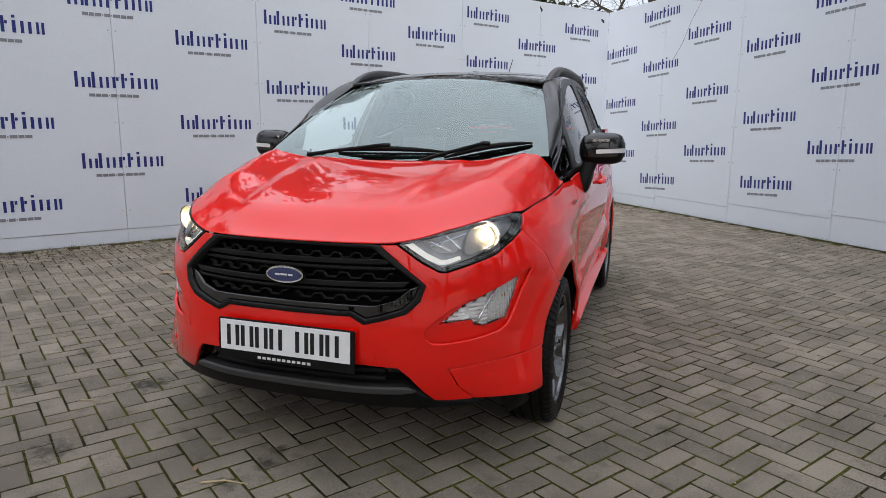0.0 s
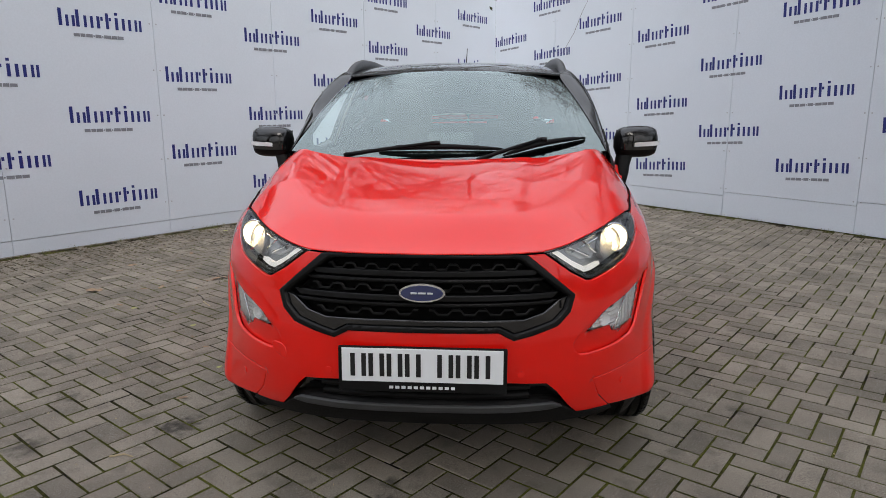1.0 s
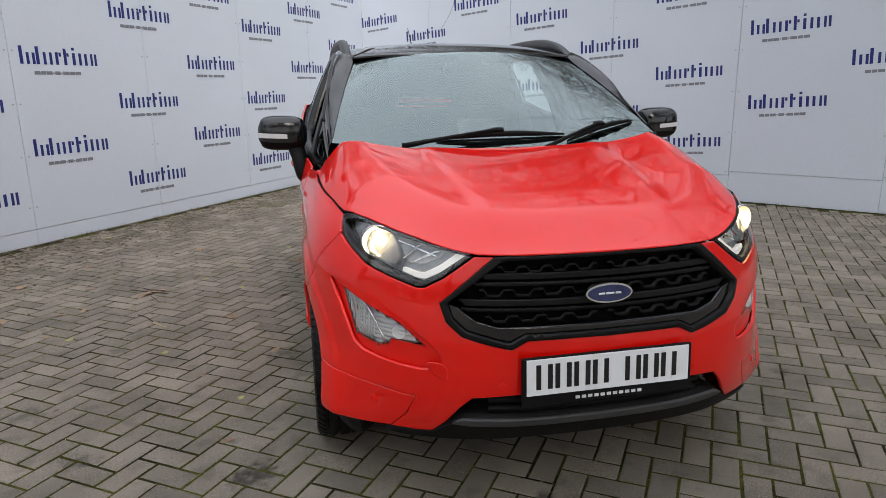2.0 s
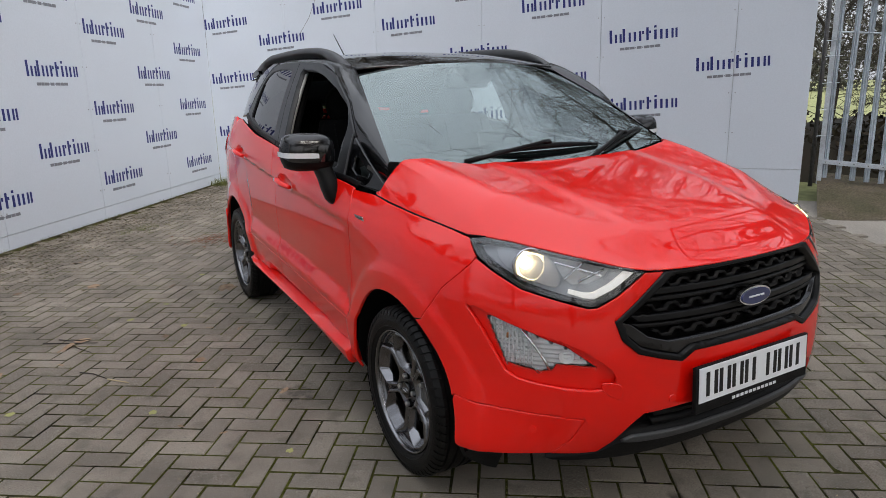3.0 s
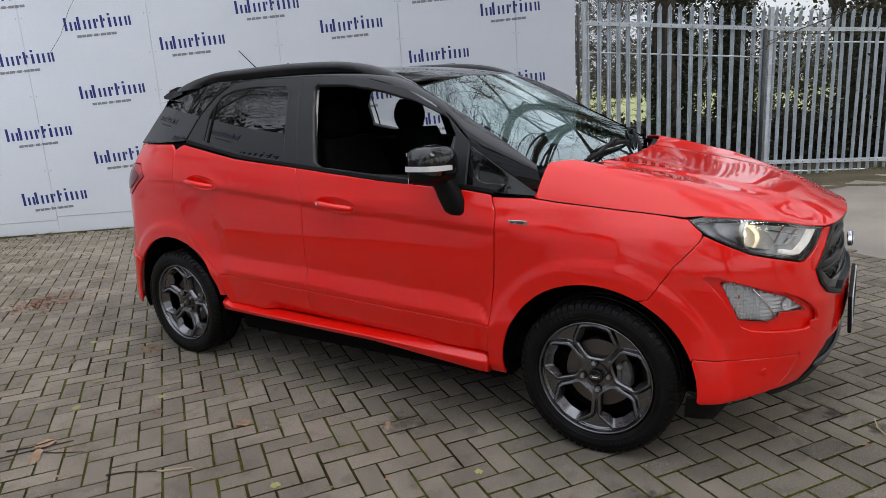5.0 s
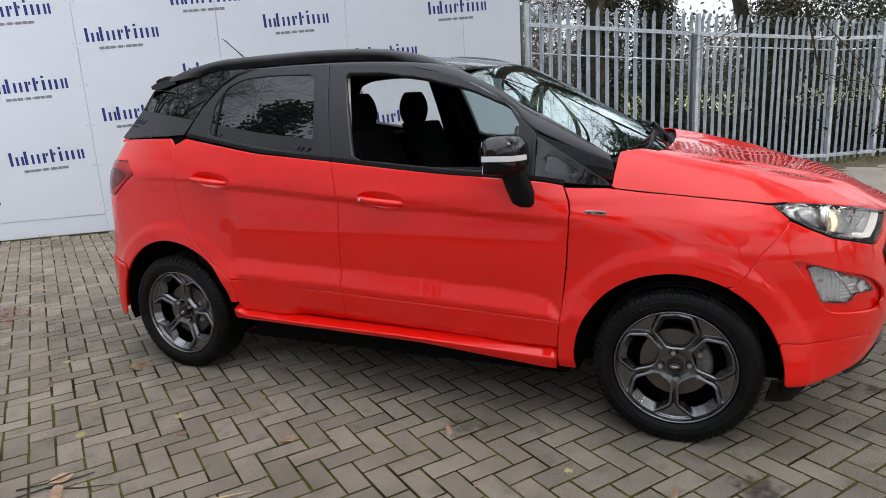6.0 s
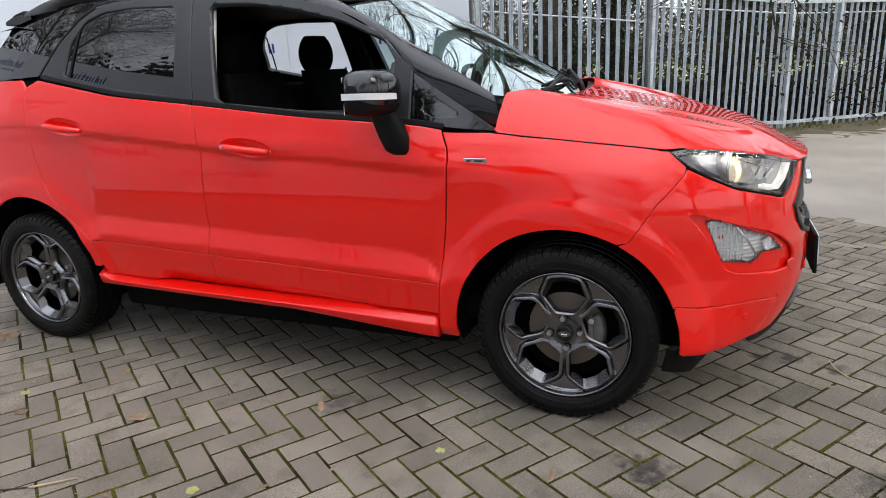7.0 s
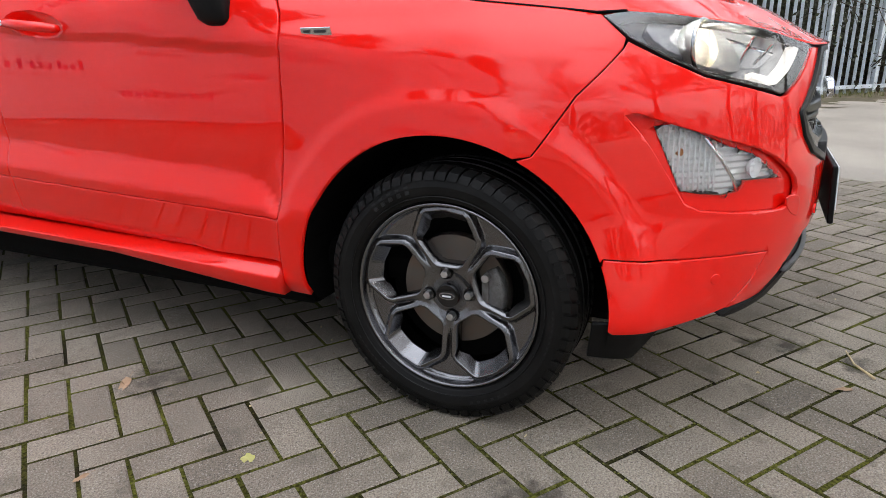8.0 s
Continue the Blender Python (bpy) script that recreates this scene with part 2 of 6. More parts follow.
SCREEN_GLASS = clear_glass("screen_glass", (.62, .74, .72), (.88, 1.0, .99), 1.55, 0.0, .09)
CLEAR_PANE = clear_glass("clear_pane", (.95, .97, .96), (1, 1, 1), .25, 0.0, .005)
REAR_GLASS = clear_glass("rear_screen_glass", (.24, .28, .28))
DOOR_GLASS = clear_glass("door_glass", (.55, .68, .66))
LENS_GLASS = clear_glass("lens_glass", (.93, .94, .95), (1, 1, 1), .9, 0.0, .06)
FOG_GLASS = clear_glass("fog_lens_glass", (.97, .98, .98), (1, 1, 1), 1.0, 0.0, .03)
LAMP_ON = material("lamp_filament", (1, .8, .5), .5, emit=(1.0, .76, .42), power=16.0)
DRL_ON = material("light_guide", (.9, .9, .9), .3, emit=(1.0, .95, .85), power=.25)


# ---- mesh helpers ----
def thing(name, label, category, group="", kind="", at=(0, 0, 0)):
    ob = new(name)
    ob.location = at
    ob.empty_display_size = .1
    return tagged(ob, label, category, group, kind)


def from_arrays(name, verts, faces, mat, parent=None, label="", normals=None, smooth=False):
    me = bpy.data.meshes.new(name)
    me.from_pydata([tuple(map(float, v)) for v in verts], [], faces)
    me.materials.append(mat)
    if smooth or normals is not None:
        me.polygons.foreach_set("use_smooth", [True] * len(me.polygons))
    if normals is not None:
        me.normals_split_custom_set_from_vertices([tuple(map(float, v)) for v in normals])
    ob = new(name, me)
    if parent:
        ob.parent = parent
    if label:
        tagged(ob, label)
    return ob


def part(name, bm, mat, parent=None, label="", smooth=False):
    me = bpy.data.meshes.new(name)
    if smooth:
        for f in bm.faces:
            f.smooth = True
    bm.to_mesh(me)
    bm.free()
    me.materials.append(mat)
    ob = new(name, me)
    if parent:
        ob.parent = parent
    if label:
        tagged(ob, label)
    return ob


def box_bm(size, m=None, bevel=0.0, bm=None, segments=2):
    out = bmesh.new()
    bmesh.ops.create_cube(out, size=1.0)
    bmesh.ops.scale(out, vec=size, verts=out.verts)
    if bevel:
        bmesh.ops.bevel(out, geom=out.edges[:], offset=bevel, segments=segments, affect="EDGES", profile=.5)
    if m is not None:
        bmesh.ops.transform(out, matrix=m, verts=out.verts)
    if bm is None:
        return out
    tmp = bpy.data.meshes.new("tmp")
    out.to_mesh(tmp)
    out.free()
    bm.from_mesh(tmp)
    bpy.data.meshes.remove(tmp)
    return bm


def cyl_bm(r, depth, m=None, seg=24, bevel=0.0, bm=None, r2=None):
    out = bmesh.new()
    bmesh.ops.create_cone(out, cap_ends=True, segments=seg, radius1=r, radius2=r if r2 is None else r2, depth=depth)
    if bevel:
        rims = [e for e in out.edges if abs(abs(e.verts[0].co.z) - depth / 2) < 1e-6 and abs(e.verts[0].co.z - e.verts[1].co.z) < 1e-6]
        bmesh.ops.bevel(out, geom=rims, offset=bevel, segments=2, affect="EDGES", profile=.5)
    if m is not None:
        bmesh.ops.transform(out, matrix=m, verts=out.verts)
    if bm is None:
        return out
    tmp = bpy.data.meshes.new("tmp")
    out.to_mesh(tmp)
    out.free()
    bm.from_mesh(tmp)
    bpy.data.meshes.remove(tmp)
    return bm


def lathe(profile, seg, axis="x"):
    """Verts and faces of a profile of (along, radius) turned round the x axis."""
    v, f, n = [], [], len(profile)
    for i in range(seg):
        a = 2 * math.pi * i / seg
        for d, r in profile:
            v.append((d, r * math.cos(a), r * math.sin(a)))
    for i in range(seg):
        j = (i + 1) % seg
        for k in range(n - 1):
            f.append((i * n + k, i * n + k + 1, j * n + k + 1, j * n + k))
    return v, f


def sweep(points, rings, closed_ends=True):
    """Skin the cross-sections rings, each a list of 3D points, one after the other."""
    v, f, n = [], [], len(rings[0])
    for r in rings:
        v += [tuple(p) for p in r]
    for i in range(len(rings) - 1):
        for k in range(n):
            f.append((i * n + k, i * n + (k + 1) % n, (i + 1) * n + (k + 1) % n, (i + 1) * n + k))
    if closed_ends:
        f.append(tuple(range(n))[::-1])
        f.append(tuple(range((len(rings) - 1) * n, len(rings) * n)))
    return v, f


def tube(pts, radius, seg=8, squash=1.0):
    """A round or flattened bar along points; radius may be a list."""
    pts = [Vector(p) for p in pts]
    rings = []
    for i, p in enumerate(pts):
        d = (pts[min(i + 1, len(pts) - 1)] - pts[max(i - 1, 0)]).normalized()
        a = d.cross(Vector((0, 0, 1)))
        a = a.normalized() if a.length > 1e-4 else Vector((1, 0, 0))
        b = a.cross(d)
        r = radius[i] if isinstance(radius, (list, tuple)) else radius
        rings.append([p + a * r * math.cos(t) + b * r * squash * math.sin(t) for t in (2 * math.pi * k / seg for k in range(seg))])
    return sweep(pts, rings)


def inside(poly, q):
    """Which of the points q lie in the polygon."""
    p, q = np.asarray(poly, float), np.asarray(q, float)
    x, y, hit = q[:, 0], q[:, 1], np.zeros(len(q), bool)
    for (x0, y0), (x1, y1) in zip(p, np.roll(p, -1, 0)):
        if y0 != y1:
            hit ^= ((y0 > y) != (y1 > y)) & (x < (x1 - x0) * (y - y0) / (y1 - y0) + x0)
    return hit


def resample(loop, step):
    out = []
    for a, b in zip(loop, loop[1:] + loop[:1]):
        n = max(1, round(math.dist(a, b) / step))
        out += [(a[0] + (b[0] - a[0]) * k / n, a[1] + (b[1] - a[1]) * k / n) for k in range(n)]
    return out


def rounded(loop, times=2, cut=.22):
    """Cut the corners of a loop."""
    for _ in range(times):
        nxt = []
        for a, b in zip(loop, loop[1:] + loop[:1]):
            nxt += [(a[0] + (b[0] - a[0]) * cut, a[1] + (b[1] - a[1]) * cut), (b[0] + (a[0] - b[0]) * cut, b[1] + (a[1] - b[1]) * cut)]
        loop = nxt
    return loop


def area(loop):
    return sum(a[0] * b[1] - b[0] * a[1] for a, b in zip(loop, loop[1:] + loop[:1])) / 2


def patch(name, loop, fun, mat, parent, holes=(), cell=.02, lip=.012, edge=.0024, side=1, push=0.0, label="", rings=()):
    """A panel: the part of the surface fun inside loop and outside holes, with rounded edges and a turned-in lip."""
    loops = [resample(list(loop) if area(loop) > 0 else list(loop)[::-1], cell)]
    loops += [resample(list(h) if area(h) < 0 else list(h)[::-1], cell) for h in holes]
    pts, edges, normals2 = [], [], []
    for lp in loops:
        k0 = len(pts)
        a = np.asarray(lp)
        d = np.roll(a, -1, 0) - np.roll(a, 1, 0)
        nn = np.stack([d[:, 1], -d[:, 0]], 1) / np.maximum(np.linalg.norm(d, axis=1), 1e-9)[:, None]
        pts += list(map(tuple, a))
        normals2 += list(map(tuple, nn))
        edges += [(k0 + i, k0 + (i + 1) % len(a)) for i in range(len(a))]
    nb = len(pts)
    b, bn = np.asarray(pts), np.asarray(normals2)
    extra = [b - bn * edge] if edge else []
    extra += [b - bn * r for r in rings]
    lo, hi = b.min(0), b.max(0)
    gx, gy = np.meshgrid(np.arange(lo[0], hi[0], cell), np.arange(lo[1], hi[1], cell), indexing="ij")
    g = np.stack([gx.ravel(), gy.ravel()], 1)
    keep = inside(loops[0], g)
    for h in loops[1:]:
        keep &= ~inside(h, g)
    g = g[keep]
    if len(g):
        near = np.full(len(g), 9.0)
        for k in range(0, nb, 400):
            near = np.minimum(near, np.sqrt(((g[:, None] - b[None, k:k + 400]) ** 2).sum(-1)).min(1))
        extra.append(g[near > cell * .55])
    allp = np.concatenate([b] + extra)
    vs, _, fs, *_ = geometry.delaunay_2d_cdt([Vector(p) for p in allp], edges, [], 0, 1e-6)
    p2 = np.array([(v.x, v.y) for v in vs])
    tri = np.array([f for f in fs if len(f) == 3])
    mid = p2[tri].mean(1)
    ok = inside(loops[0], mid)
    for h in loops[1:]:
        ok &= ~inside(h, mid)
    tri = tri[ok]

    def frame3(q):
        h = .002
        p = fun(q[:, 0], q[:, 1], push)
        du = fun(q[:, 0] + h, q[:, 1], push) - fun(q[:, 0] - h, q[:, 1], push)
        dv = fun(q[:, 0], q[:, 1] + h, push) - fun(q[:, 0], q[:, 1] - h, push)
        n = np.cross(du, dv)
        return p, n / np.maximum(np.linalg.norm(n, axis=1), 1e-9)[:, None], du, dv

    P, N, _, _ = frame3(p2)
    BP, BN, du, dv = frame3(b)
    out3 = du * bn[:, :1] + dv * bn[:, 1:]
    out3 /= np.maximum(np.linalg.norm(out3, axis=1), 1e-9)[:, None]
    order = {tuple(np.round(q, 6)): i for i, q in enumerate(p2)}
    if edge:
        for j, q in enumerate(b):
            i = order.get(tuple(np.round(q, 6)))
            if i is not None:
                N[i] = BN[j] * .75 + out3[j] * .66
    verts, norms = [P], [N]
    faces = [tuple(t) for t in tri]
    if lip:
        k0 = len(P)
        verts.append(BP - BN * lip)
        norms.append(out3)
        own = [order.get(tuple(np.round(q, 6)), -1) for q in b]
        if min(own) < 0:
            own = [int(((p2 - q) ** 2).sum(1).argmin()) for q in b]
        start = 0
        for lp in loops:
            m = len(lp)
            for i in range(m):
                a, c = start + i, start + (i + 1) % m
                if own[a] != own[c]:
                    faces.append((own[c], own[a], k0 + a, k0 + c))
            start += m
    V, NN = np.concatenate(verts), np.concatenate(norms)
    if side < 0:
        V, NN = V * (-1, 1, 1), NN * (-1, 1, 1)
        faces = [f[::-1] for f in faces]
    return from_arrays(name, V, faces, mat, parent, label, NN)


# ---- car surfaces ----
def pchip(xs, ys, xq):
    """Monotone cubic through the points."""
    xs, ys, xq = np.asarray(xs, float), np.asarray(ys, float), np.asarray(xq, float)
    h, dlt = np.diff(xs), np.diff(ys) / np.diff(xs)
    m = np.zeros(len(xs))
    for i in range(1, len(xs) - 1):
        if dlt[i - 1] * dlt[i] > 0:
            w1, w2 = 2 * h[i] + h[i - 1], h[i] + 2 * h[i - 1]
            m[i] = (w1 + w2) / (w1 / dlt[i - 1] + w2 / dlt[i])
    m[0], m[-1] = dlt[0], dlt[-1]
    k = np.clip(np.searchsorted(xs, xq) - 1, 0, len(h) - 1)
    t = np.clip((xq - xs[k]) / h[k], 0, 1)
    return ((2 * t**3 - 3 * t**2 + 1) * ys[k] + (t**3 - 2 * t**2 + t) * h[k] * m[k]
            + (-2 * t**3 + 3 * t**2) * ys[k + 1] + (t**3 - t**2) * h[k] * m[k + 1])


# half plan of the body at sill to bumper height: front centre, round the corner, along the flank, to the rear centre
PLAN = [(0, -.848), (.16, -.842), (.30, -.826), (.42, -.796), (.53, -.744), (.62, -.678), (.70, -.592), (.765, -.49), (.82, -.38), (.858, -.25), (.876, -.08),
        (.8825, .2), (.8835, .8), (.8835, 1.6), (.882, 2.2), (.874, 2.6), (.848, 2.88), (.79, 3.03), (.66, 3.12), (.4, 3.165), (0, 3.18)]


def smooth_line(pts, n):
    p = np.asarray(pts, float)
    t = np.concatenate([[0], np.cumsum(np.hypot(*np.diff(p, axis=0).T))])
    q = np.linspace(0, t[-1], n)
    return np.stack([pchip(t, p[:, 0], q), pchip(t, p[:, 1], q)], 1)


_line = smooth_line(PLAN, 1600)
for _ in range(60):
    _line[1:-1] = (_line[:-2] + 2 * _line[1:-1] + _line[2:]) / 4
_U = np.concatenate([[0], np.cumsum(np.hypot(*np.diff(_line, axis=0).T))])
_tan = np.gradient(_line, axis=0)
_tan /= np.linalg.norm(_tan, axis=1)[:, None]
_nor = np.stack([_tan[:, 1], -_tan[:, 0]], 1)
_nor[0], _nor[-1] = (0, -1), (0, 1)
U_END = _U[-1]
_side = (_line[:, 1] > -.60) & (_line[:, 1] < 2.95)


def u_at_y(y):
    return np.interp(y, _line[_side, 1], _U[_side])


def u_at_x(x):
    front = _line[:, 1] < -.3
    return np.interp(x, _line[front, 0], _U[front])


KNOTS = [.16, .25, .30, .36, .44, .50, .53, .58, .64, .75, .86, .91, .94, .97, 1.02, 1.08, 1.15, 1.25]
# how far the skin stands off the plan line, in mm, at those heights, station by station
SKIN = [
    (u_at_x(0), [-150, -85, -50, -22, -4, 0, 0, -2, -8, -20, -34, -50, -70, -90, -110, -130, -150, -170]),
    (u_at_x(.30), [-140, -80, -48, -22, -4, 0, 0, -2, -8, -22, -40, -58, -78, -95, -115, -135, -155, -170]),
    (u_at_x(.53), [-110, -60, -34, -14, -2, 0, 0, 0, -5, -20, -46, -66, -85, -100, -125, -150, -160, -170]),
    (u_at_x(.69), [-70, -20, 0, 4, 4, 2, 0, 0, -3, -14, -50, -76, -98, -120, -145, -160, -170, -180]),
    (u_at_y(-.45), [-30, 20, 40, 32, 18, 8, 4, 2, 0, -6, -40, -68, -90, -115, -140, -160, -170, -180]),
    (u_at_y(-.30), [-30, 6, 14, 12, 8, 4, 2, 0, 0, -6, -34, -62, -88, -115, -140, -150, -160, -180]),
    (u_at_y(0), [-40, -16, -6, 0, 2, 3, 3, 2, 0, -5, -20, -38, -55, -72, -105, -130, -150, -170]),
    (u_at_y(.3), [-70, -45, -20, -10, -6, -3, -10, -16, -20, -18, -10, -20, -34, -46, -76, -100, -120, -150]),
    (u_at_y(.6), [-90, -60, -24, -16, -12, 0, -10, -24, -31, -26, -10, -3, -6, -12, -26, -46, -70, -110]),
    (u_at_y(1.4), [-90, -60, -26, -18, -16, -3, -2, -20, -32, -27, -16, -9, -4, 0, -8, -20, -44, -80]),
    (u_at_y(2.0), [-80, -50, -22, -14, -12, -4, 0, -14, -27, -25, -15, -10, -7, -4, 2, -8, -24, -58]),
    (u_at_y(2.5), [-60, -20, -4, 0, 2, 3, 3, 2, 0, -5, -14, -15, -14, -12, -6, -12, -30, -64]),
    (u_at_y(2.85), [-40, 4, 12, 10, 6, 5, 5, 4, 0, -8, -14, -16, -18, -20, -24, -38, -68, -120]),
    (U_END - .55, [-60, -20, 0, 10, 10, 10, 10, 8, -14, -28, -36, -40, -44, -48, -54, -72, -115, -220]),
    (U_END, [-60, -20, 0, 10, 10, 10, 10, 8, -14, -28, -36, -40, -44, -48, -54, -72, -115, -220]),
]
_ZG = np.linspace(.16, 1.25, 273)
_UG = np.linspace(0, U_END, 900)
_rows = np.array([pchip(KNOTS, np.array(v) / 1000, _ZG) for _, v in SKIN])
_OFF = np.array([pchip([s for s, _ in SKIN], _rows[:, j], _UG) for j in range(len(_ZG))]).T
for _ in range(40):
    _OFF[1:-1] = (_OFF[:-2] + 2 * _OFF[1:-1] + _OFF[2:]) / 4
# the crisp ledge along the doors, and the hollow above the sill
_yg = np.interp(_UG, _U, _line[:, 1])
_zl = np.interp(_yg, [.405, .45, .70, 1.05, 1.47, 1.97, 2.08], [.474, .490, .511, .525, .548, .566, .572])[:, None]
_zt = np.interp(_yg, [.415, .46, .54, .70, 1.04, 1.47, 1.94, 2.04], [.502, .550, .579, .587, .604, .625, .642, .645])[:, None]
_zc = np.interp(_yg, [.25, .40, .84, 1.17, 1.435, 2.044, 2.415, 2.8], [.872, .887, .925, .938, .967, 1.021, 1.042, 1.05])[:, None]
_zz = _ZG[None]
# the door's side is slightly hollow, and twists a little along its length
_o8 = np.interp(_yg, [.35, .8, 2.1], [-.016, -.011, -.010])[:, None]
_s8 = np.interp(_yg, [.40, 1.0, 1.46, 2.03], [-.025, .005, .020, .050])[:, None]
for _ in range(30):
    _s8[1:-1] = (_s8[:-2] + 2 * _s8[1:-1] + _s8[2:]) / 4
_deep = np.interp(_yg, [.40, .62], [-.019, -.05])[:, None]
_side_at = lambda z: np.maximum(_o8 + _s8 * (z - .80) - .33 * (z - .80) ** 2, _deep)
_new = np.where(_zz > _zt, _side_at(_zz), np.where(_zz > _zl, .001 + (_side_at(_zt) - .001) * (_zz - _zl) / (_zt - _zl), .001 - .16 * (_zl - _zz)))
_zr = np.interp(_UG, [2.02, 2.152, 2.86, 3.119, 3.24], [.335, .374, .405, .423, .345])[:, None]
_new = _new - .75 * np.clip(_zr - _zz, 0, .05)
_wy = (np.clip((_yg - .36) / .07, 0, 1) * np.clip((2.10 - _yg) / .06, 0, 1) * (_UG < U_END - 1))[:, None]
# under the shoulder crease a short strip turns back out to the shoulder
_t = np.clip((_zc - _zz) / .022, 0, 1)
_wz = _t * _t * (3 - 2 * _t) * np.clip((_zz - .31) / .03, 0, 1)
_OFF += (_new - _OFF) * _wy * _wz
# before and behind the doors the crease fades out
_step = 1 / (1 + np.exp(-(_zc - _ZG[None]) / .003)) * np.clip(1 - (_zc - _ZG[None]) / .14, 0, 1)
_OFF -= .0075 * _step * (1 - _wy) * (np.clip((_yg - .16) / .25, 0, 1) * np.clip((2.85 - _yg) / .25, 0, 1) * (_UG < U_END - .8))[:, None]
# flared lips round the wheel arches
for _yw, _rw in ((-.03, .384), (2.515, .402)):
    _dd = np.hypot(_yg[:, None] - _yw, _ZG[None] - .317) - _rw
    _t = np.clip((_dd - .060) / .045, 0, 1)
    _OFF += .009 * (1 - _t * _t * (3 - 2 * _t)) * (np.abs(_yg - _yw) < .7)[:, None]
for _ in range(2):
    _OFF[:, 1:-1] = (_OFF[:, :-2] + 2 * _OFF[:, 1:-1] + _OFF[:, 2:]) / 4


def skin(u, z, push=0.0):
    """The body's skin: u metres round from the front centre, at height z, on the side where x is positive."""
    u, z = np.asarray(u, float), np.asarray(z, float)
    fu, fz = np.clip(u / U_END * 899, 0, 898.999), np.clip((z - .16) / 1.09 * 272, 0, 271.999)
    i, j = fu.astype(int), fz.astype(int)
    a, b = fu - i, fz - j
    off = (_OFF[i, j] * (1 - a) + _OFF[i + 1, j] * a) * (1 - b) + (_OFF[i, j + 1] * (1 - a) + _OFF[i + 1, j + 1] * a) * b + push
    x, y = np.interp(u, _U, _line[:, 0]), np.interp(u, _U, _line[:, 1])
    nx, ny = np.interp(u, _U, _nor[:, 0]), np.interp(u, _U, _nor[:, 1])
    return np.stack([x + nx * off, y + ny * off, z + 0 * x], -1)


def plan_at(u, z, off):
    """A point that stands off the plan line by off."""
    x, y = np.interp(u, _U, _line[:, 0]), np.interp(u, _U, _line[:, 1])
    nx, ny = np.interp(u, _U, _nor[:, 0]), np.interp(u, _U, _nor[:, 1])
    return np.stack([x + nx * off, y + ny * off, z + 0 * x], -1)


def flank(y, z, push=0.0):
    """The greenhouse's side, above the belt, on the side where x is positive."""
    y, z = np.asarray(y, float), np.asarray(z, float)
    h = z - 1.08
    x = .842 - .27 * h - .32 * h * np.abs(h) - .12 * (np.clip(.95 - y, 0, 2) / .75) ** 2 - .07 * (np.clip(y - 1.9, 0, 2) / .8) ** 2
    return np.stack([x + push, y + 0 * x, z + 0 * x], -1)


ROOF = ([.70, .85, 1.0, 1.25, 1.6, 2.0, 2.4, 2.7, 2.9], [1.46, 1.525, 1.56, 1.592, 1.612, 1.615, 1.60, 1.575, 1.55])


def roof(x, y, push=0.0):
    x, y = np.asarray(x, float), np.asarray(y, float)
    z = pchip(*ROOF, y) - .045 * np.abs(x / .62) ** 2.6 + push
    return np.stack([x + 0 * z, y + 0 * z, z], -1)


def screen(a, v, push=0.0):
    """The windscreen: a from -1 to 1 across, v from 0 at its foot to 1 at its top."""
    a, v = np.asarray(a, float), np.asarray(v, float)
    x = a * (.735 - .145 * v - .02 * v * v)
    y = .10 + .14 * a * a + (.70 - .01 * a * a) * v + .0 * x
    z = 1.085 + .045 * a * a + (.435 - .075 * a * a) * v + .055 * v * (1 - v)
    return np.stack([x, y - push * .55, z + push * .83], -1)


# the bonnet's outline, from the nose round to the foot of the pillar
_rim = [(.50, .883), (.61, .9055), (.74, .9235), (.869, .9385), (.955, .944), (1.03, .942), (1.10, .950), (1.206, .961), (1.30, .971), (1.407, .983), (1.52, .994), (1.63, 1.007)]
_rim3 = [skin(np.array(a), np.array(b)) for a, b in _rim]
BROW_PLAN = [(0, -.822), (.15, -.815), (.28, -.798), (.385, -.762)] + [(float(p[0]) - .008, float(p[1]) + .001) for p in _rim3]
BROW = smooth_line(BROW_PLAN, 240)
BROW_Z = ([-.83, -.765] + [float(p[1]) for p in _rim3], [.870, .871] + [float(p[2]) + .001 for p in _rim3])


def bonnet(x, y, push=0.0):
    x, y = np.asarray(x, float), np.asarray(y, float)
    ax = np.abs(x)
    p = np.stack([ax, y], -1).reshape(-1, 1, 2)
    p = p[:, 0]
    best, ey = np.full(len(p), 9.0), np.zeros(len(p))
    for a, b in zip(BROW, BROW[1:]):
        w = np.clip(((p - a) @ (b - a)) / ((b - a) @ (b - a)), 0, 1)
        d = np.hypot(*(p - a - w[:, None] * (b - a)).T)
        hit = d < best
        best[hit], ey[hit] = d[hit], (a[1] + w * (b[1] - a[1]))[hit]
    e = best.reshape(ax.shape)
    ez = np.interp(ey.reshape(ax.shape), *BROW_Z)
    top = pchip([-.83, -.70, -.5, -.2, .12, .40], [.905, .945, .995, 1.05, 1.096, 1.125], y)
    top = top + .055 * np.clip((y + .75) / .95, 0, 1.2) * np.clip(ax / .64, 0, 1.1) ** 2.5 - .03 * np.clip((-.3 - y) / .5, 0, 1) * (ax / .5) ** 2
    w = .30 + .10 * (y + .75)
    dome = 1 / (1 + np.exp((ax - w) / .012))
    top = top + .010 * dome * np.clip((y + .80) / .3, 0, 1)
    r = .19
    f = (1 - (1 - np.clip(e / r, 0, 1)) ** 1.75) ** (1 / 1.08)
    z = ez + (top - ez) * f + push
    return np.stack([x + 0 * z, y + 0 * z, z], -1)
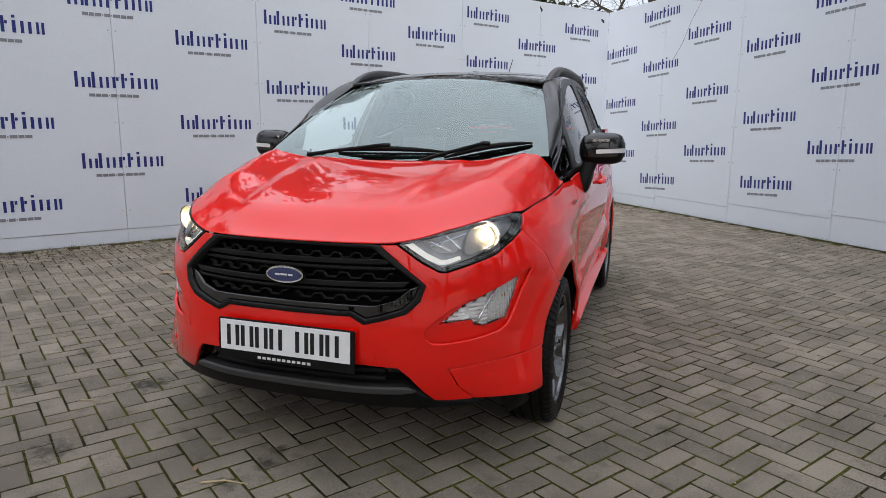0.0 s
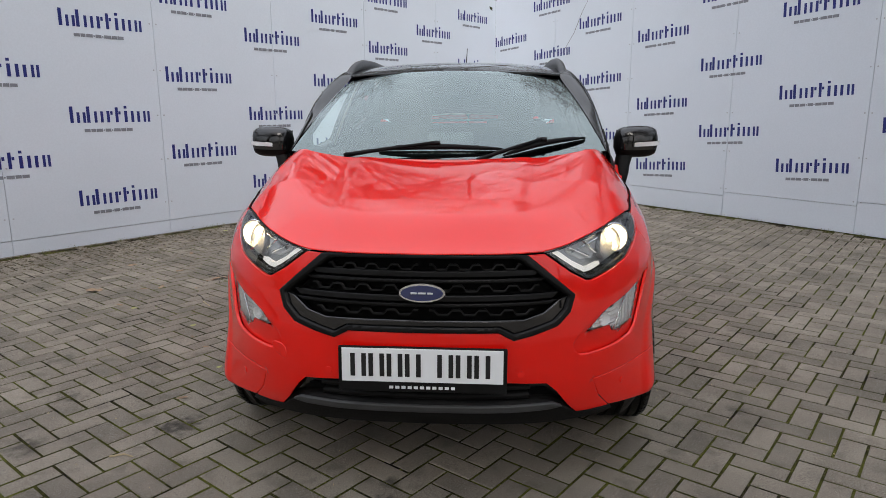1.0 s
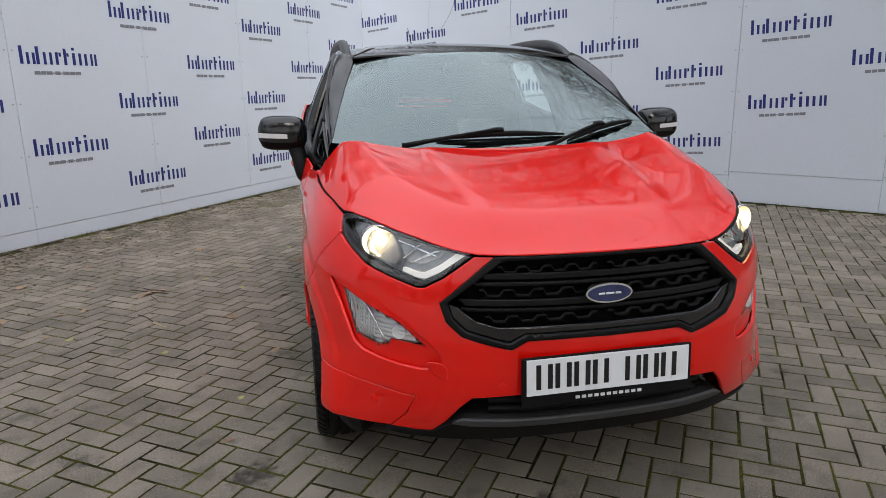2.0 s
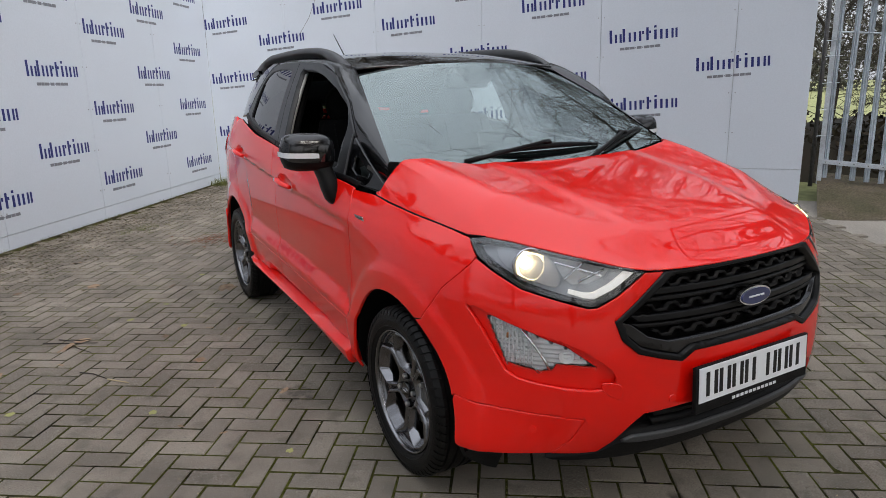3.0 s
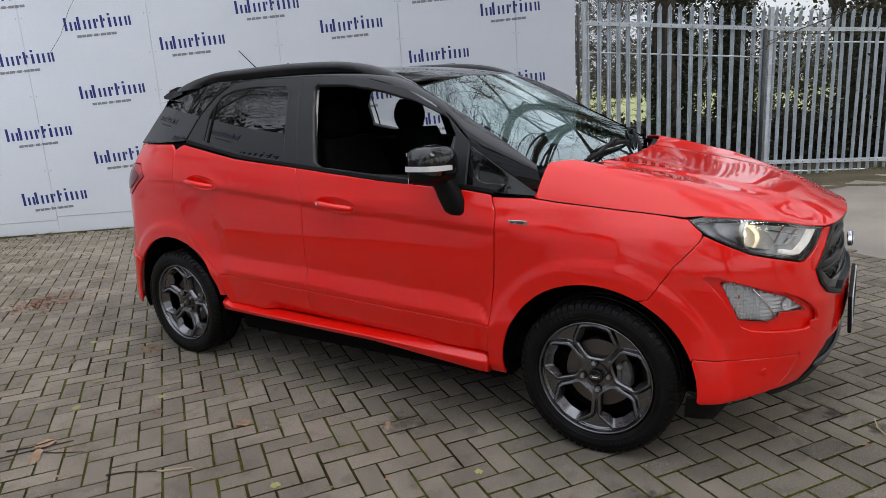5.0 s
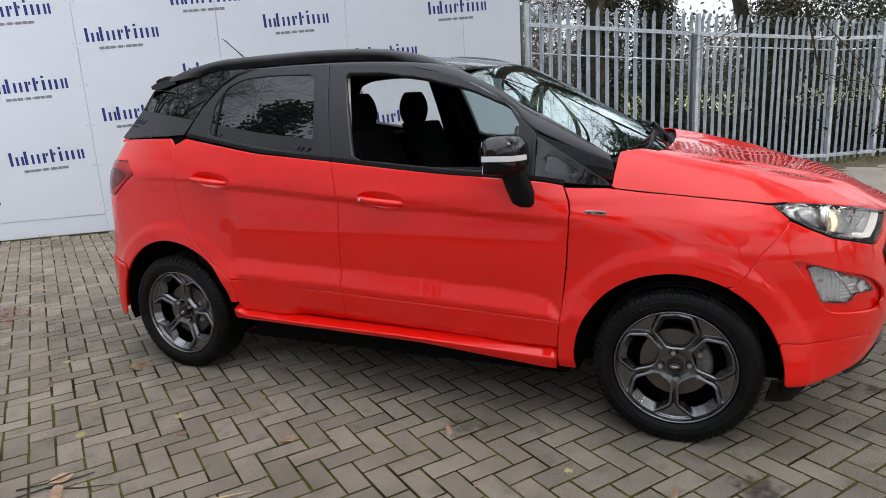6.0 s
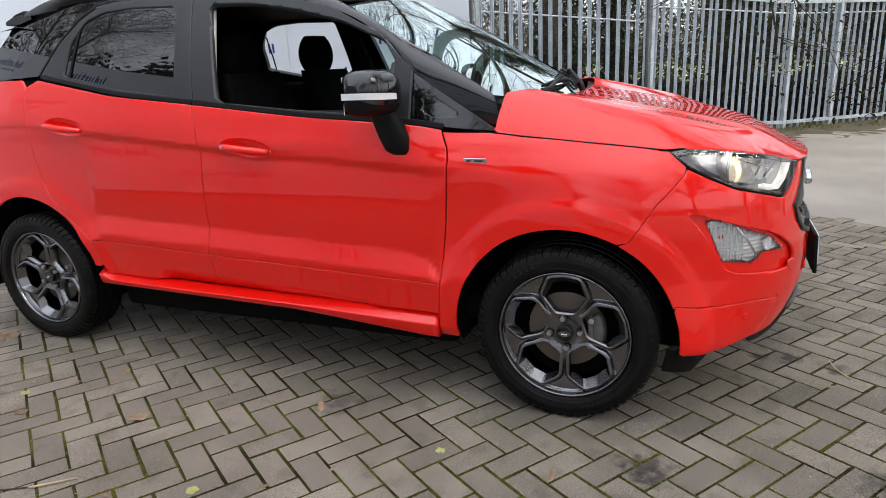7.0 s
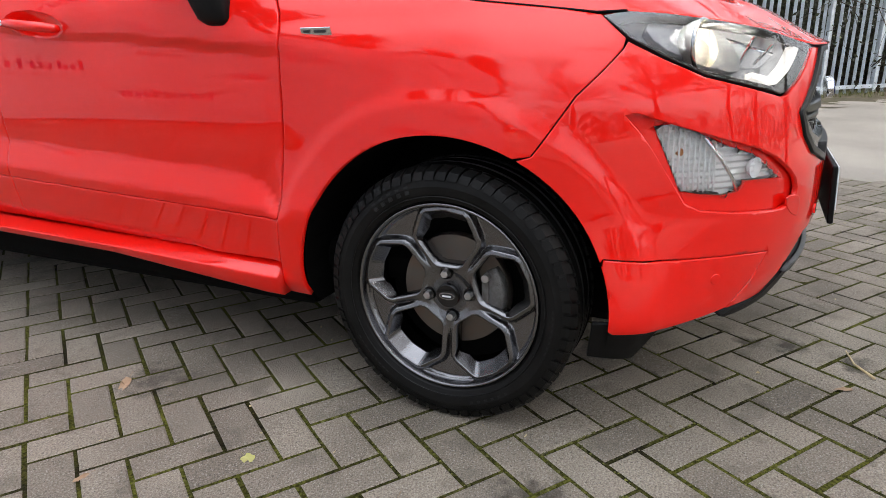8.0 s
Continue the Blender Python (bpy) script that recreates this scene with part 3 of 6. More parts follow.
# ---- the car ----
def around(u, z, push=0.0):
    """The skin, with u running on to the other side past the front centre."""
    p = skin(np.abs(u), z, push)
    p[..., 0] *= np.where(np.asarray(u) < 0, -1, 1)
    return p


def both(half):
    """A loop from its half, which runs from centre line to centre line."""
    return list(half) + [(-a, b) for a, b in reversed(half) if abs(a) > 1e-6]


def arc(cu, cz, r, a0, a1, n=18, squash=1.0):
    return [(cu + r * math.cos(radians(a0 + (a1 - a0) * k / n)), cz + squash * r * math.sin(radians(a0 + (a1 - a0) * k / n))) for k in range(n + 1)]


car = thing("car", "bright red compact SUV with black roof and lit headlights", "car")
SIDES = (-1, 1)
F_ARCH, R_ARCH = (float(u_at_y(-.03)), .315), (float(u_at_y(2.515)), .32)
ARCH_R, ARCH_RR = .384, .402

HEAD = [(1.012, .936), (.955, .944), (.869, .938), (.74, .923), (.61, .905), (.412, .864), (.502, .803), (.562, .772), (.585, .770), (.72, .800), (.80, .818),
        (.89, .856), (.96, .893)]
FOG_HOLE = rounded([(.988, .759), (.80, .700), (.62, .652), (.52, .590), (.497, .548), (.533, .515), (.70, .524), (.826, .542), (.872, .61), (.925, .69)], 1)
FOG = [(.907, .718), (.862, .721), (.81, .704), (.735, .672), (.65, .646), (.585, .604), (.558, .586), (.680, .592), (.692, .572), (.730, .564), (.79, .570), (.842, .580)]
GRILLE_EDGE = [(0, .616), (.244, .616), (.292, .590), (.36, .606), (.44, .630), (.488, .672), (.509, .727), (.345, .861)]

# front bumper skin, in one piece across the nose
front_arc = arc(*F_ARCH, ARCH_R, 119, 161, 10)
half = [(.345, .861), (.404, .862), (.500, .797), (.560, .766), (.588, .764), (.72, .794), (.80, .812), (.892, .850), (.962, .884), (.972, .871), (1.072, .781), (1.160, .660)]
half += front_arc + [(1.008, .448), (.908, .440), (.699, .432), (.588, .424), (.629, .350), (.690, .297), (.60, .296), (.548, .299), (.500, .340), (.448, .400), (.41, .434),
                     (.284, .443), (0, .452)]
bumper_loop = [(a, b) for a, b in half] + [(-a, b) for a, b in reversed(half[:-1])] + [(-a, b) for a, b in reversed(GRILLE_EDGE[:-1])] + GRILLE_EDGE[1:-1]
bumper = patch("front_bumper", bumper_loop, around, RED, car, holes=[FOG_HOLE, [(-a, b) for a, b in FOG_HOLE]], cell=.018)

# black lower apron, air intake and lip
apron = both([(0, .47), (.40, .47), (.47, .42), (.58, .33), (.70, .29), (.58, .24), (0, .24)])
patch("lower_intake", apron, around, GLOSS_BLACK, car, cell=.03, push=-.05)
for z in (.415, .380):
    patch("intake_bar", both([(0, z + .006), (.36, z + .006), (.36, z - .006), (0, z - .006)]), around, PLASTIC, car, cell=.03, push=-.018, lip=.03)
patch("front_lip", rounded(both([(0, .352), (.29, .350), (.44, .354), (.50, .325), (.55, .294), (.66, .289), (.72, .284), (.68, .268), (.50, .266), (0, .270)]), 1), around,
      PLASTIC, car, cell=.025, push=.004, lip=.06)
patch("skid_strip", both([(0, .354), (.29, .352), (.44, .356), (.475, .340), (.42, .332), (.29, .328), (0, .330)]), around, GREY_PLASTIC, car, cell=.02, push=.010)
def prisms(u, z, push=0.0):
    """The skin with level steps of 14 mm whose faces lean back."""
    q = (np.asarray(z, float) - .55) / .014
    q = q - np.floor(q)
    return skin(u, z, push - .0085 * np.where(q < .8, q / .8, (1 - q) / .2))


for s in SIDES:
    corner = [(1.006, .4445), (.908, .4365), (.699, .4285), (.592, .4205), (.631, .353), (.692, .299), (.86, .283), (.984, .281)] + arc(*F_ARCH, ARCH_R, 184, 163, 6)
    patch("bumper_corner", corner, skin, RED, car, side=s, cell=.018)
    patch("wheel_deflector", [(.84, .29), (1.02, .29), (1.02, .19), (.90, .17)], skin, PLASTIC, car, side=s, cell=.03, push=-.035)
    # fog light recess: a sunk red tray with the lamp let into it
    patch("fog_recess", [(a + (a - .74) * .06, b + (b - .62) * .06) for a, b in FOG_HOLE], skin, RED, car, holes=[FOG], side=s, cell=.018, push=-.016, lip=.006)
    lamp = patch("fog_lamp", [(a, b) for a, b in FOG], skin, FOG_GLASS, car, side=s, cell=.02, push=-.012, lip=0, label="clear fog and indicator lens")
    lamp.visible_shadow = False
    # the reflector is stepped in level prisms that turn towards the sky
    patch("reflector", [(a, b) for a, b in FOG], prisms, FOG_SILVER, lamp, side=s, cell=.0045, push=-.024, lip=-.012)
    for k in range(12):
        u0 = .895 - k * .0125
        z0, z1 = np.interp(u0, [.73, .79, .842, .907], [.568, .574, .584, .714]), np.interp(u0, [.76, .81, .862, .907], [.678, .70, .717, .717])
        a = [skin(np.array(u0), np.array(z), -.022) * (s, 1, 1) for z in np.linspace(z0, z1, 6)]
        v, f = tube(a, .0026, 6)
        from_arrays("flute", v, f, FLUTE, lamp, smooth=True)
    spine = [skin(np.array(u), np.array(z), -.014) * (s, 1, 1) for u, z in ((.700, .572), (.715, .60), (.745, .64), (.79, .69))]
    v, f = tube(spine, .004, 6)
    from_arrays("divider", v, f, CHROME, lamp, smooth=True)
    c = skin(np.array(.84), np.array(.66), -.03) * (s, 1, 1)
    bm = bmesh.new()
    bmesh.ops.create_uvsphere(bm, u_segments=12, v_segments=8, radius=.009, matrix=Matrix.Translation(c))
    part("bulb", bm, AMBER, lamp, smooth=True)
    # the round lamp in the inner chamber
    m = Matrix.Translation(skin(np.array(.650), np.array(.618), -.013) * (s, 1, 1)) @ pose(0, 0, 0, 90, 0, 30 * s) @ pose(0, 0, 0, 0, -90, 0)
    v, f = lathe([(.0, .023), (-.006, .021), (-.014, .015), (-.018, .006), (-.018, .0005)], 20)
    from_arrays("lamp_bowl", [m @ Vector(p) for p in v], f, FOG_SILVER, lamp, smooth=True)
    # parking sensors
    for u, z in ((.318, .472), (.745, .380)):
        c, q = skin(np.array(u), np.array(z), .0005), skin(np.array(u), np.array(z), .02)
        d = Vector(q - c)
        d.x, c[0] = d.x * s, c[0] * s
        part("parking_sensor", cyl_bm(.0125, .005, Matrix.Translation(c) @ d.to_track_quat("Z", "Y").to_matrix().to_4x4(), 20, .0012), RED, car, smooth=False)
patch("towing_cover", rounded([(-.548, .545), (-.49, .540), (-.48, .512), (-.487, .486), (-.52, .500), (-.545, .52)], 2), around, RED, car, cell=.012, push=.0015, lip=.004)

# grille: frame, pressed slats, and a near-black sheet for the shade behind them
frame_out = both([(0, .868)] + [(.30, .866), (.345, .861)] + [(.509, .727), (.488, .672), (.44, .630), (.36, .606), (.292, .590), (.244, .616), (0, .616)])
frame_in = both([(0, .856), (.305, .852), (.325, .846), (.488, .726), (.470, .682), (.428, .645), (.352, .622), (.296, .608), (.252, .631), (0, .632)])
grille = patch("grille", frame_out, around, GRILLE, car, holes=[frame_in], cell=.016, push=.006, lip=.07, edge=.005, label="black hexagonal mesh grille")
# added sheet: the darkness of the hollow is put into its colour
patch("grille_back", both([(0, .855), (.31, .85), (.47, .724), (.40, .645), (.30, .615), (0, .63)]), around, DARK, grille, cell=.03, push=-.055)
patch("chin", both([(0, .634), (.252, .633), (.298, .610), (.352, .624), (.428, .647), (.470, .684), (.486, .722), (.455, .712), (.40, .672), (.33, .652), (.24, .652), (0, .652)]), around, GLOSS_BLACK, grille, cell=.012, push=-.006, lip=.03)


def slat(z_mid, thick, reach, droop, push):
    """A horizontal bar of the grille, that sinks a little towards its ends."""
    up = [(u, z_mid + thick / 2 - droop * (u / .45) ** 2) for u in np.linspace(0, reach, 12)]
    dn = [(u, z_mid - thick / 2 - droop * (u / .45) ** 2) for u in np.linspace(reach - .025, 0, 12)]
    return patch("slat", both(up + dn), around, GRILLE, grille, cell=.016, push=push, lip=.035, edge=.003)


slat(.801, .018, .395, -.004, -.010)
slat(.777, .012, .42, -.004, -.016)
slat(.722, .018, .455, -.006, -.010)
slat(.699, .011, .45, -.006, -.016)


def honeycomb(z_top, z_low, reach, n):
    """A wavy rib that drops into hexagon pockets between two slats."""
    for s in SIDES:
        pitch = (reach - .02) / n
        line = []
        for k in range(n):
            u = .02 + k * pitch
            line += [(u, z_top), (u + pitch * .16, z_top), (u + pitch * .30, z_low), (u + pitch * .70, z_low), (u + pitch * .84, z_top), (u + pitch, z_top)]
        up = line
        low = [(u, z - .005) for u, z in reversed(line)]
        patch("honeycomb_rib", [(s * a, b) for a, b in up + low], around, GRILLE, grille, cell=.014, push=-.022, lip=.03, edge=0)


honeycomb(.830, .815, .33, 4)
honeycomb(.762, .745, .39, 4)
honeycomb(.683, .668, .37, 4)

badge_c = Vector(around(np.array(0.0), np.array(.748), .011))
bm = cyl_bm(1, .016, None, 48, .004)
bmesh.ops.transform(bm, matrix=Matrix.Translation(badge_c) @ pose(0, 0, 0, 84, 0, 0) @ Matrix.Diagonal((.074, .030, 1, 1)), verts=bm.verts)
badge = part("badge", bm, CHROME, car, "blue oval badge with a silver rim", smooth=False)
bm = cyl_bm(1, .016, None, 48, .003)
bmesh.ops.transform(bm, matrix=Matrix.Translation(badge_c + Vector((0, -.0035, 0))) @ pose(0, 0, 0, 84, 0, 0) @ Matrix.Diagonal((.067, .0245, 1, 1)), verts=bm.verts)
part("badge_field", bm, BLUE_BADGE, badge)
for dx, w, h in ((-.026, .020, .006), (0, .026, .006), (.026, .018, .006)):
    part("badge_mark", box_bm((w, .003, h), Matrix.Translation(badge_c + Vector((dx, -.0125, .001))), .0012), WHITE_MARK, badge)

# number plate, with plain bars for its characters
py = float(around(np.array(0.0), np.array(.52))[1]) - .014
plate = part("number_plate", box_bm((.545, .014, .150), pose(0, py, .498, -3, 0, 0), .004), PLASTIC, car, "white number plate in a black holder")
part("plate_face", box_bm((.520, .004, .111), pose(0, py - .0085, .514, -3, 0, 0), .0015), PLATE_WHITE, plate)
for k, x in enumerate((-.206, -.147, -.088, -.029, .075, .134, .193)):
    for dx in (-.018, .018):
        part("character_bar", box_bm((.015, .002, .076), pose(x + dx - .0, py - .0108, .515, -3, 0, 0)), PLATE_INK, plate)
part("maker_bar", box_bm((.085, .002, .006), pose(0, py - .0108, .466, -3, 0, 0)), PLATE_INK, plate)
for k in range(11):
    part("address_bar", box_bm((.013, .002, .009), pose(-.10 + k * .020, py - .0112, .440, -3, 0, 0)), WHITE_MARK, plate)

# headlamps
for s in SIDES:
    lens = patch("headlamp", HEAD, skin, LENS_GLASS, car, side=s, cell=.018, push=.001, lip=0, label="clear headlamp with warm projector bulb alight")
    lens.visible_shadow = False
    inner = [(.712 + (a - .712) * .93, .862 + (b - .862) * .86) for a, b in HEAD]
    patch("seal", HEAD, skin, PLASTIC, lens, holes=[inner], side=s, cell=.018, push=-.004, lip=.02)
    floor_ = [(.712 + (a - .712) * 1.0, .862 + (b - .862) * .97) for a, b in HEAD]
    patch("housing", floor_, skin, LAMP_GREY, lens, side=s, cell=.02, push=-.052, lip=0, edge=0)
    # L-shaped running light along the inner and lower edges
    drl = [(.436, .860), (.508, .814), (.568, .788), (.600, .790), (.652, .804), (.650, .816), (.600, .806), (.572, .806), (.520, .830), (.462, .868)]
    patch("running_light", drl, skin, DRL_ON, lens, side=s, cell=.014, push=-.020, lip=.02)
    patch("brow", [(.50, .880), (.62, .898), (.74, .914), (.70, .878), (.665, .836), (.64, .822), (.585, .824), (.53, .846)], skin, LAMP_SILVER, lens, side=s, cell=.02, push=-.046, lip=.01)
    for (u0, z0), (u1, z1) in (((.53, .868), (.62, .832)), ((.60, .886), (.665, .838)), ((.54, .85), (.70, .884))):
        v, f = tube([skin(np.array(u0), np.array(z0), -.038) * (s, 1, 1), skin(np.array(u1), np.array(z1), -.036) * (s, 1, 1)], .004, 6)
        from_arrays("facet", v, f, CHROME, lens)
    bezel = rounded([(.69, .812), (.80, .836), (.89, .875), (.915, .915), (.86, .932), (.76, .922), (.70, .885), (.672, .84)], 1)
    bowl_hole = rounded(arc(.785, .876, .050, 0, 330, 11), 1)
    patch("projector_bezel", bezel, skin, LAMP_GREY, lens, holes=[bowl_hole], side=s, cell=.014, push=-.026, lip=.03)
    pc = skin(np.array(.785), np.array(.876), -.020) * (s, 1, 1)
    m = Matrix.Translation(pc) @ pose(0, 0, 0, 90, 0, 14 * s)
    prof = [(0.0, .050), (-.006, .049), (-.02, .045), (-.034, .037), (-.046, .024), (-.050, .010), (-.050, .0005)]
    v, f = lathe(prof, 28)
    turn = m @ pose(0, 0, 0, 0, -90, 0)
    from_arrays("projector", [turn @ Vector(p) for p in v], f, REFLECTOR, lens, smooth=True)
    bm = bmesh.new()
    bmesh.ops.create_uvsphere(bm, u_segments=16, v_segments=10, radius=.018, matrix=Matrix.Translation(turn @ Vector((-.030, 0, 0))))
    part("bulb", bm, LAMP_ON, lens, smooth=True)
    v, f = lathe([(.004, .048), (.006, .052), (.0, .054), (-.004, .050)], 28)
    from_arrays("projector_ring", [turn @ Vector(p) for p in v], f, CHROME, lens, smooth=True)

# bonnet
brow = [tuple(p) for p in smooth_line(BROW_PLAN, 44)]
half = [(a, b + .001) for a, b in brow[:-1]] + [(.804, .216)] + [(.772, .212), (.722, .205), (.690, .200), (.655, .150), (.60, .105), (.45, .085), (.25, .078), (0, .075)]
patch("bonnet", both(half), bonnet, RED, car, cell=.014, lip=.004, rings=(.007, .012, .019))
# added near-black strip: paints the shade of the bonnet gap, not a seal
for s in SIDES:
    v, f = tube([(s * (p[0] - .0035), p[1] + .0005, p[2] + .0005) for p in _rim3[4:]], .0036, 6)
    from_arrays("bonnet_seal", v, f, DARK, car, "near-black strip for the shade in the gap between bonnet and wing", smooth=True)
patch("scuttle", both([(0, .11), (.45, .12), (.60, .14), (.66, .18), (.715, .25), (.715, .05), (.45, -.02), (0, -.02)]), lambda x, y, p=0: bonnet(x, y, -.022 + p), PLASTIC, car, cell=.03, lip=0)

# wings, doors, sills, rear quarters on each side
BELT = ([.39, .512, .998, 1.472, 1.881, 2.405], [1.018, 1.040, 1.076, 1.126, 1.167, 1.257])


def uy(y):
    return float(u_at_y(y))


def belt_line(y0, y1, n, dz=0.0):
    return [(uy(y), float(np.interp(y, *BELT)) + dz) for y in np.linspace(y0, y1, n)]


def cup_loop(u0, u1, z0, z1):
    um, zm = (u0 + u1) / 2, (z0 + z1) / 2
    return [(um + a * (u1 - u0) * .5, zm + (z1 - z0) * a * .5 + b * .036) for a, b in ((math.cos(t), math.sin(t)) for t in np.linspace(0, 2 * math.pi, 36)[:-1])]


for s in SIDES:
    wing = [(.9745, .8725), (1.0745, .7825), (1.1625, .6615)] + arc(*F_ARCH, ARCH_R, 117.5, -4, 26) + [(1.757, .262), (1.826, .262), (1.826, .345), (1.813, .472), (1.786, .698), (1.771, .921),
            (1.777, .962), (1.800, 1.012), (1.63, 1.007), (1.52, .993), (1.407, .983), (1.30, .971), (1.206, .961), (1.10, .950), (1.018, .938), (.967, .891)]
    patch("front_wing", wing, skin, RED, car, side=s, cell=.016)
    door = [(1.806, 1.014), (1.783, .962), (1.777, .921), (1.792, .698), (1.818, .471), (2.15, .485), (2.50, .499), (2.852, .513), (2.851, .668), (2.832, .957),
            (2.851, 1.060), (2.866, 1.124)] + belt_line(1.46, .40, 16)[1:]
    fd = patch("front_door", door, skin, RED, car, side=s, cell=.016, holes=[cup_loop(2.487, 2.722, .948, .970)])
    rear = [(2.872, 1.1245), (2.857, 1.060), (2.838, .957), (2.857, .668), (2.858, .5135), (3.20, .527), (3.520, .540), (3.60, .60), (3.676, .661), (3.735, .73),
            (3.777, .802), (3.805, .91), (3.813, 1.03), (3.822, 1.215)] + belt_line(2.40, 1.47, 16)[1:]
    rd = patch("rear_door", rear, skin, RED, car, side=s, cell=.016, holes=[cup_loop(3.446, 3.692, 1.032, 1.056)])
    patch("door_cladding", [(1.819, .467), (1.831, .352), (2.10, .352), (2.45, .356), (2.846, .364), (2.852, .509), (2.50, .495), (2.15, .481)], skin, RED, fd, side=s, cell=.016)
    patch("door_cladding", [(2.858, .509), (2.852, .364), (3.25, .368), (3.462, .376), (3.488, .42), (3.518, .536), (3.20, .523)], skin, RED, rd, side=s, cell=.016)
    # sill: a proud moulding between the wheels
    rings = []
    for u in np.linspace(1.832, 3.512, 70):
        top = float(np.interp(u, [1.831, 2.45, 3.25, 3.440, 3.515], [.349, .353, .365, .376, .412]))
        low = float(np.interp(u, [1.757, 1.876, 2.45, 3.25, 3.515], [.258, .256, .305, .322, .326]))
        rings.append([plan_at(np.array(u), np.array(top + (low - top) * a), b) * (s, 1, 1) for a, b in
                      ((-.05, -.080), (0, -.046), (.05, -.040), (.36, .002), (.39, .005), (.42, .006), (.46, .0058), (.88, -.004), (.94, -.008), (1, -.018), (.97, -.09))])
    v, f = sweep(None, rings)
    from_arrays("sill", v, f if s < 0 else [q[::-1] for q in f], RED, car, smooth=True)
    quarter = [(3.828, 1.217), (3.819, 1.03), (3.811, .91), (3.783, .802), (3.741, .73), (3.682, .661), (3.606, .598), (3.531, .543), (3.5235, .538), (3.494, .424), (3.497, .4145), (3.531, .4145)] + arc(*R_ARCH, ARCH_RR, 166, 33, 22) + \
              [(4.27, .575), (4.46, .60), (4.62, .60), (4.62, .95), (4.46, .945), (4.331, .948), (4.20, 1.03), (4.133, 1.068), (4.215, 1.140), (4.46, 1.140), (4.48, 1.20), (4.32, 1.238), (4.22, 1.247),
               (4.02, 1.249), (3.86, 1.249)]
    patch("rear_quarter", quarter, skin, RED, car, side=s, cell=.018)
    patch("rear_bumper", arc(*R_ARCH, ARCH_RR, 31, -5, 8) + [(4.36, .26), (4.62, .26), (U_END, .26), (U_END, .60), (4.62, .594), (4.46, .594), (4.28, .57)], skin, RED, car, side=s, cell=.03, push=.008)
    patch("tailgate", [(4.626, .606), (U_END, .606), (U_END, 1.22), (4.626, 1.20)], skin, RED, car, side=s, cell=.03)
    tl = patch("tail_lamp", [(4.46, 1.134), (4.218, 1.134), (4.139, 1.068), (4.20, 1.036), (4.331, .954), (4.46, .951), (4.62, .956), (4.62, 1.134)], skin, TAIL_RED, car, side=s, cell=.02, push=.004,
               label="dark red tail lamp")
    patch("lamp_core", rounded([(4.42, 1.10), (4.26, 1.10), (4.19, 1.066), (4.32, .99), (4.42, .985)], 1), skin, TAIL_DARK, tl, side=s, cell=.02, push=.007)
    # dark inner shell behind the shut lines, and wheel-arch liners
    core = [(1.25, .93), (1.60, .985), (1.80, 1.0), (1.92, 1.03), (2.40, 1.068), (2.88, 1.118), (3.29, 1.16), (3.80, 1.235), (4.40, 1.20), (4.60, 1.15), (4.60, .64), (4.36, .62)] + arc(*R_ARCH, ARCH_RR + .02, 40, 178, 16) + \
           [(3.4, .33), (1.80, .28)] + arc(*F_ARCH, ARCH_R + .02, 4, 118, 14)
    patch("inner_shell", core, skin, DARK, car, side=s, cell=.05, push=-.035, lip=0, edge=0)
    for (cu, cz), r, y0 in ((F_ARCH, ARCH_R, -.03), (R_ARCH, ARCH_RR, 2.515)):
        v, f = [], []
        for i in range(25):
            a = radians(-12 + 204 * i / 24)
            rr = r + .004
            yy, zz = y0 + rr * math.cos(a), cz + rr * math.sin(a)
            xo = float(skin(np.array(uy(yy)), np.array(max(zz, .2)))[0]) - .022
            for x in (xo, .50, .50):
                v.append((s * x, yy, zz))
        for i in range(24):
            f.append((i * 3, i * 3 + 3, i * 3 + 4, i * 3 + 1))
        v += [(s * .50, y0, cz - .05)]
        for i in range(24):
            f.append((i * 3 + 1, i * 3 + 4, len(v) - 1))
        from_arrays("arch_liner", v, f, DARK, car)
    # side repeater badge on the wing
    c = skin(np.array(1.673), np.array(.919), .003) * (s, 1, 1)
    bm = box_bm((.004, .082, .019), Matrix.Translation(c) @ pose(0, 0, 0, 0, s * 18, 0), .0015)
    side_badge = part("side_badge", bm, CHROME, car, "small silver badge")
    for dy, w in ((.024, .016), (-.012, .030)):
        part("badge_mark", box_bm((.002, w, .006), Matrix.Translation(c + np.array((s * .003, dy, 0))) @ pose(0, 0, 0, 0, s * 18, 0)), GREY_PLASTIC, side_badge)
    # door handles: a dished cup and a bowed bar
    for owner, u0, u1, z0, z1, key in ((fd, 2.487, 2.722, .948, .970, True), (rd, 3.446, 3.692, 1.032, 1.056, False)):
        um, zm = (u0 + u1) / 2, (z0 + z1) / 2
        dish_loop = cup_loop(u0, u1, z0, z1)

        def cup(u, z, p=0.0, um=um, zm=zm, w=(u1 - u0) / 2, sl=(z1 - z0) / (u1 - u0)):
            d = ((u - um) / w) ** 2 + ((z - zm - sl * (u - um)) / .036) ** 2
            return skin(u, z, -.001 - .022 * np.clip(1 - d, 0, 1) ** .7 + p)
        patch("handle_cup", dish_loop, cup, RED, owner, side=s, cell=.008, lip=0, edge=0)
        pts = []
        for k in range(13):
            a = k / 12
            u = u0 + .008 + (u1 - u0 - .016) * a
            pts.append(skin(np.array(u), np.array(z0 + (z1 - z0) * a - .003), .004 + .022 * math.sin(math.pi * (.10 + .80 * a))) * (s, 1, 1))
        v, f = tube(pts, [.012, .015, .0165] + [.0175] * 7 + [.0165, .015, .012], 12, .8)
        bar = from_arrays("handle", v, f, RED, owner, smooth=True)
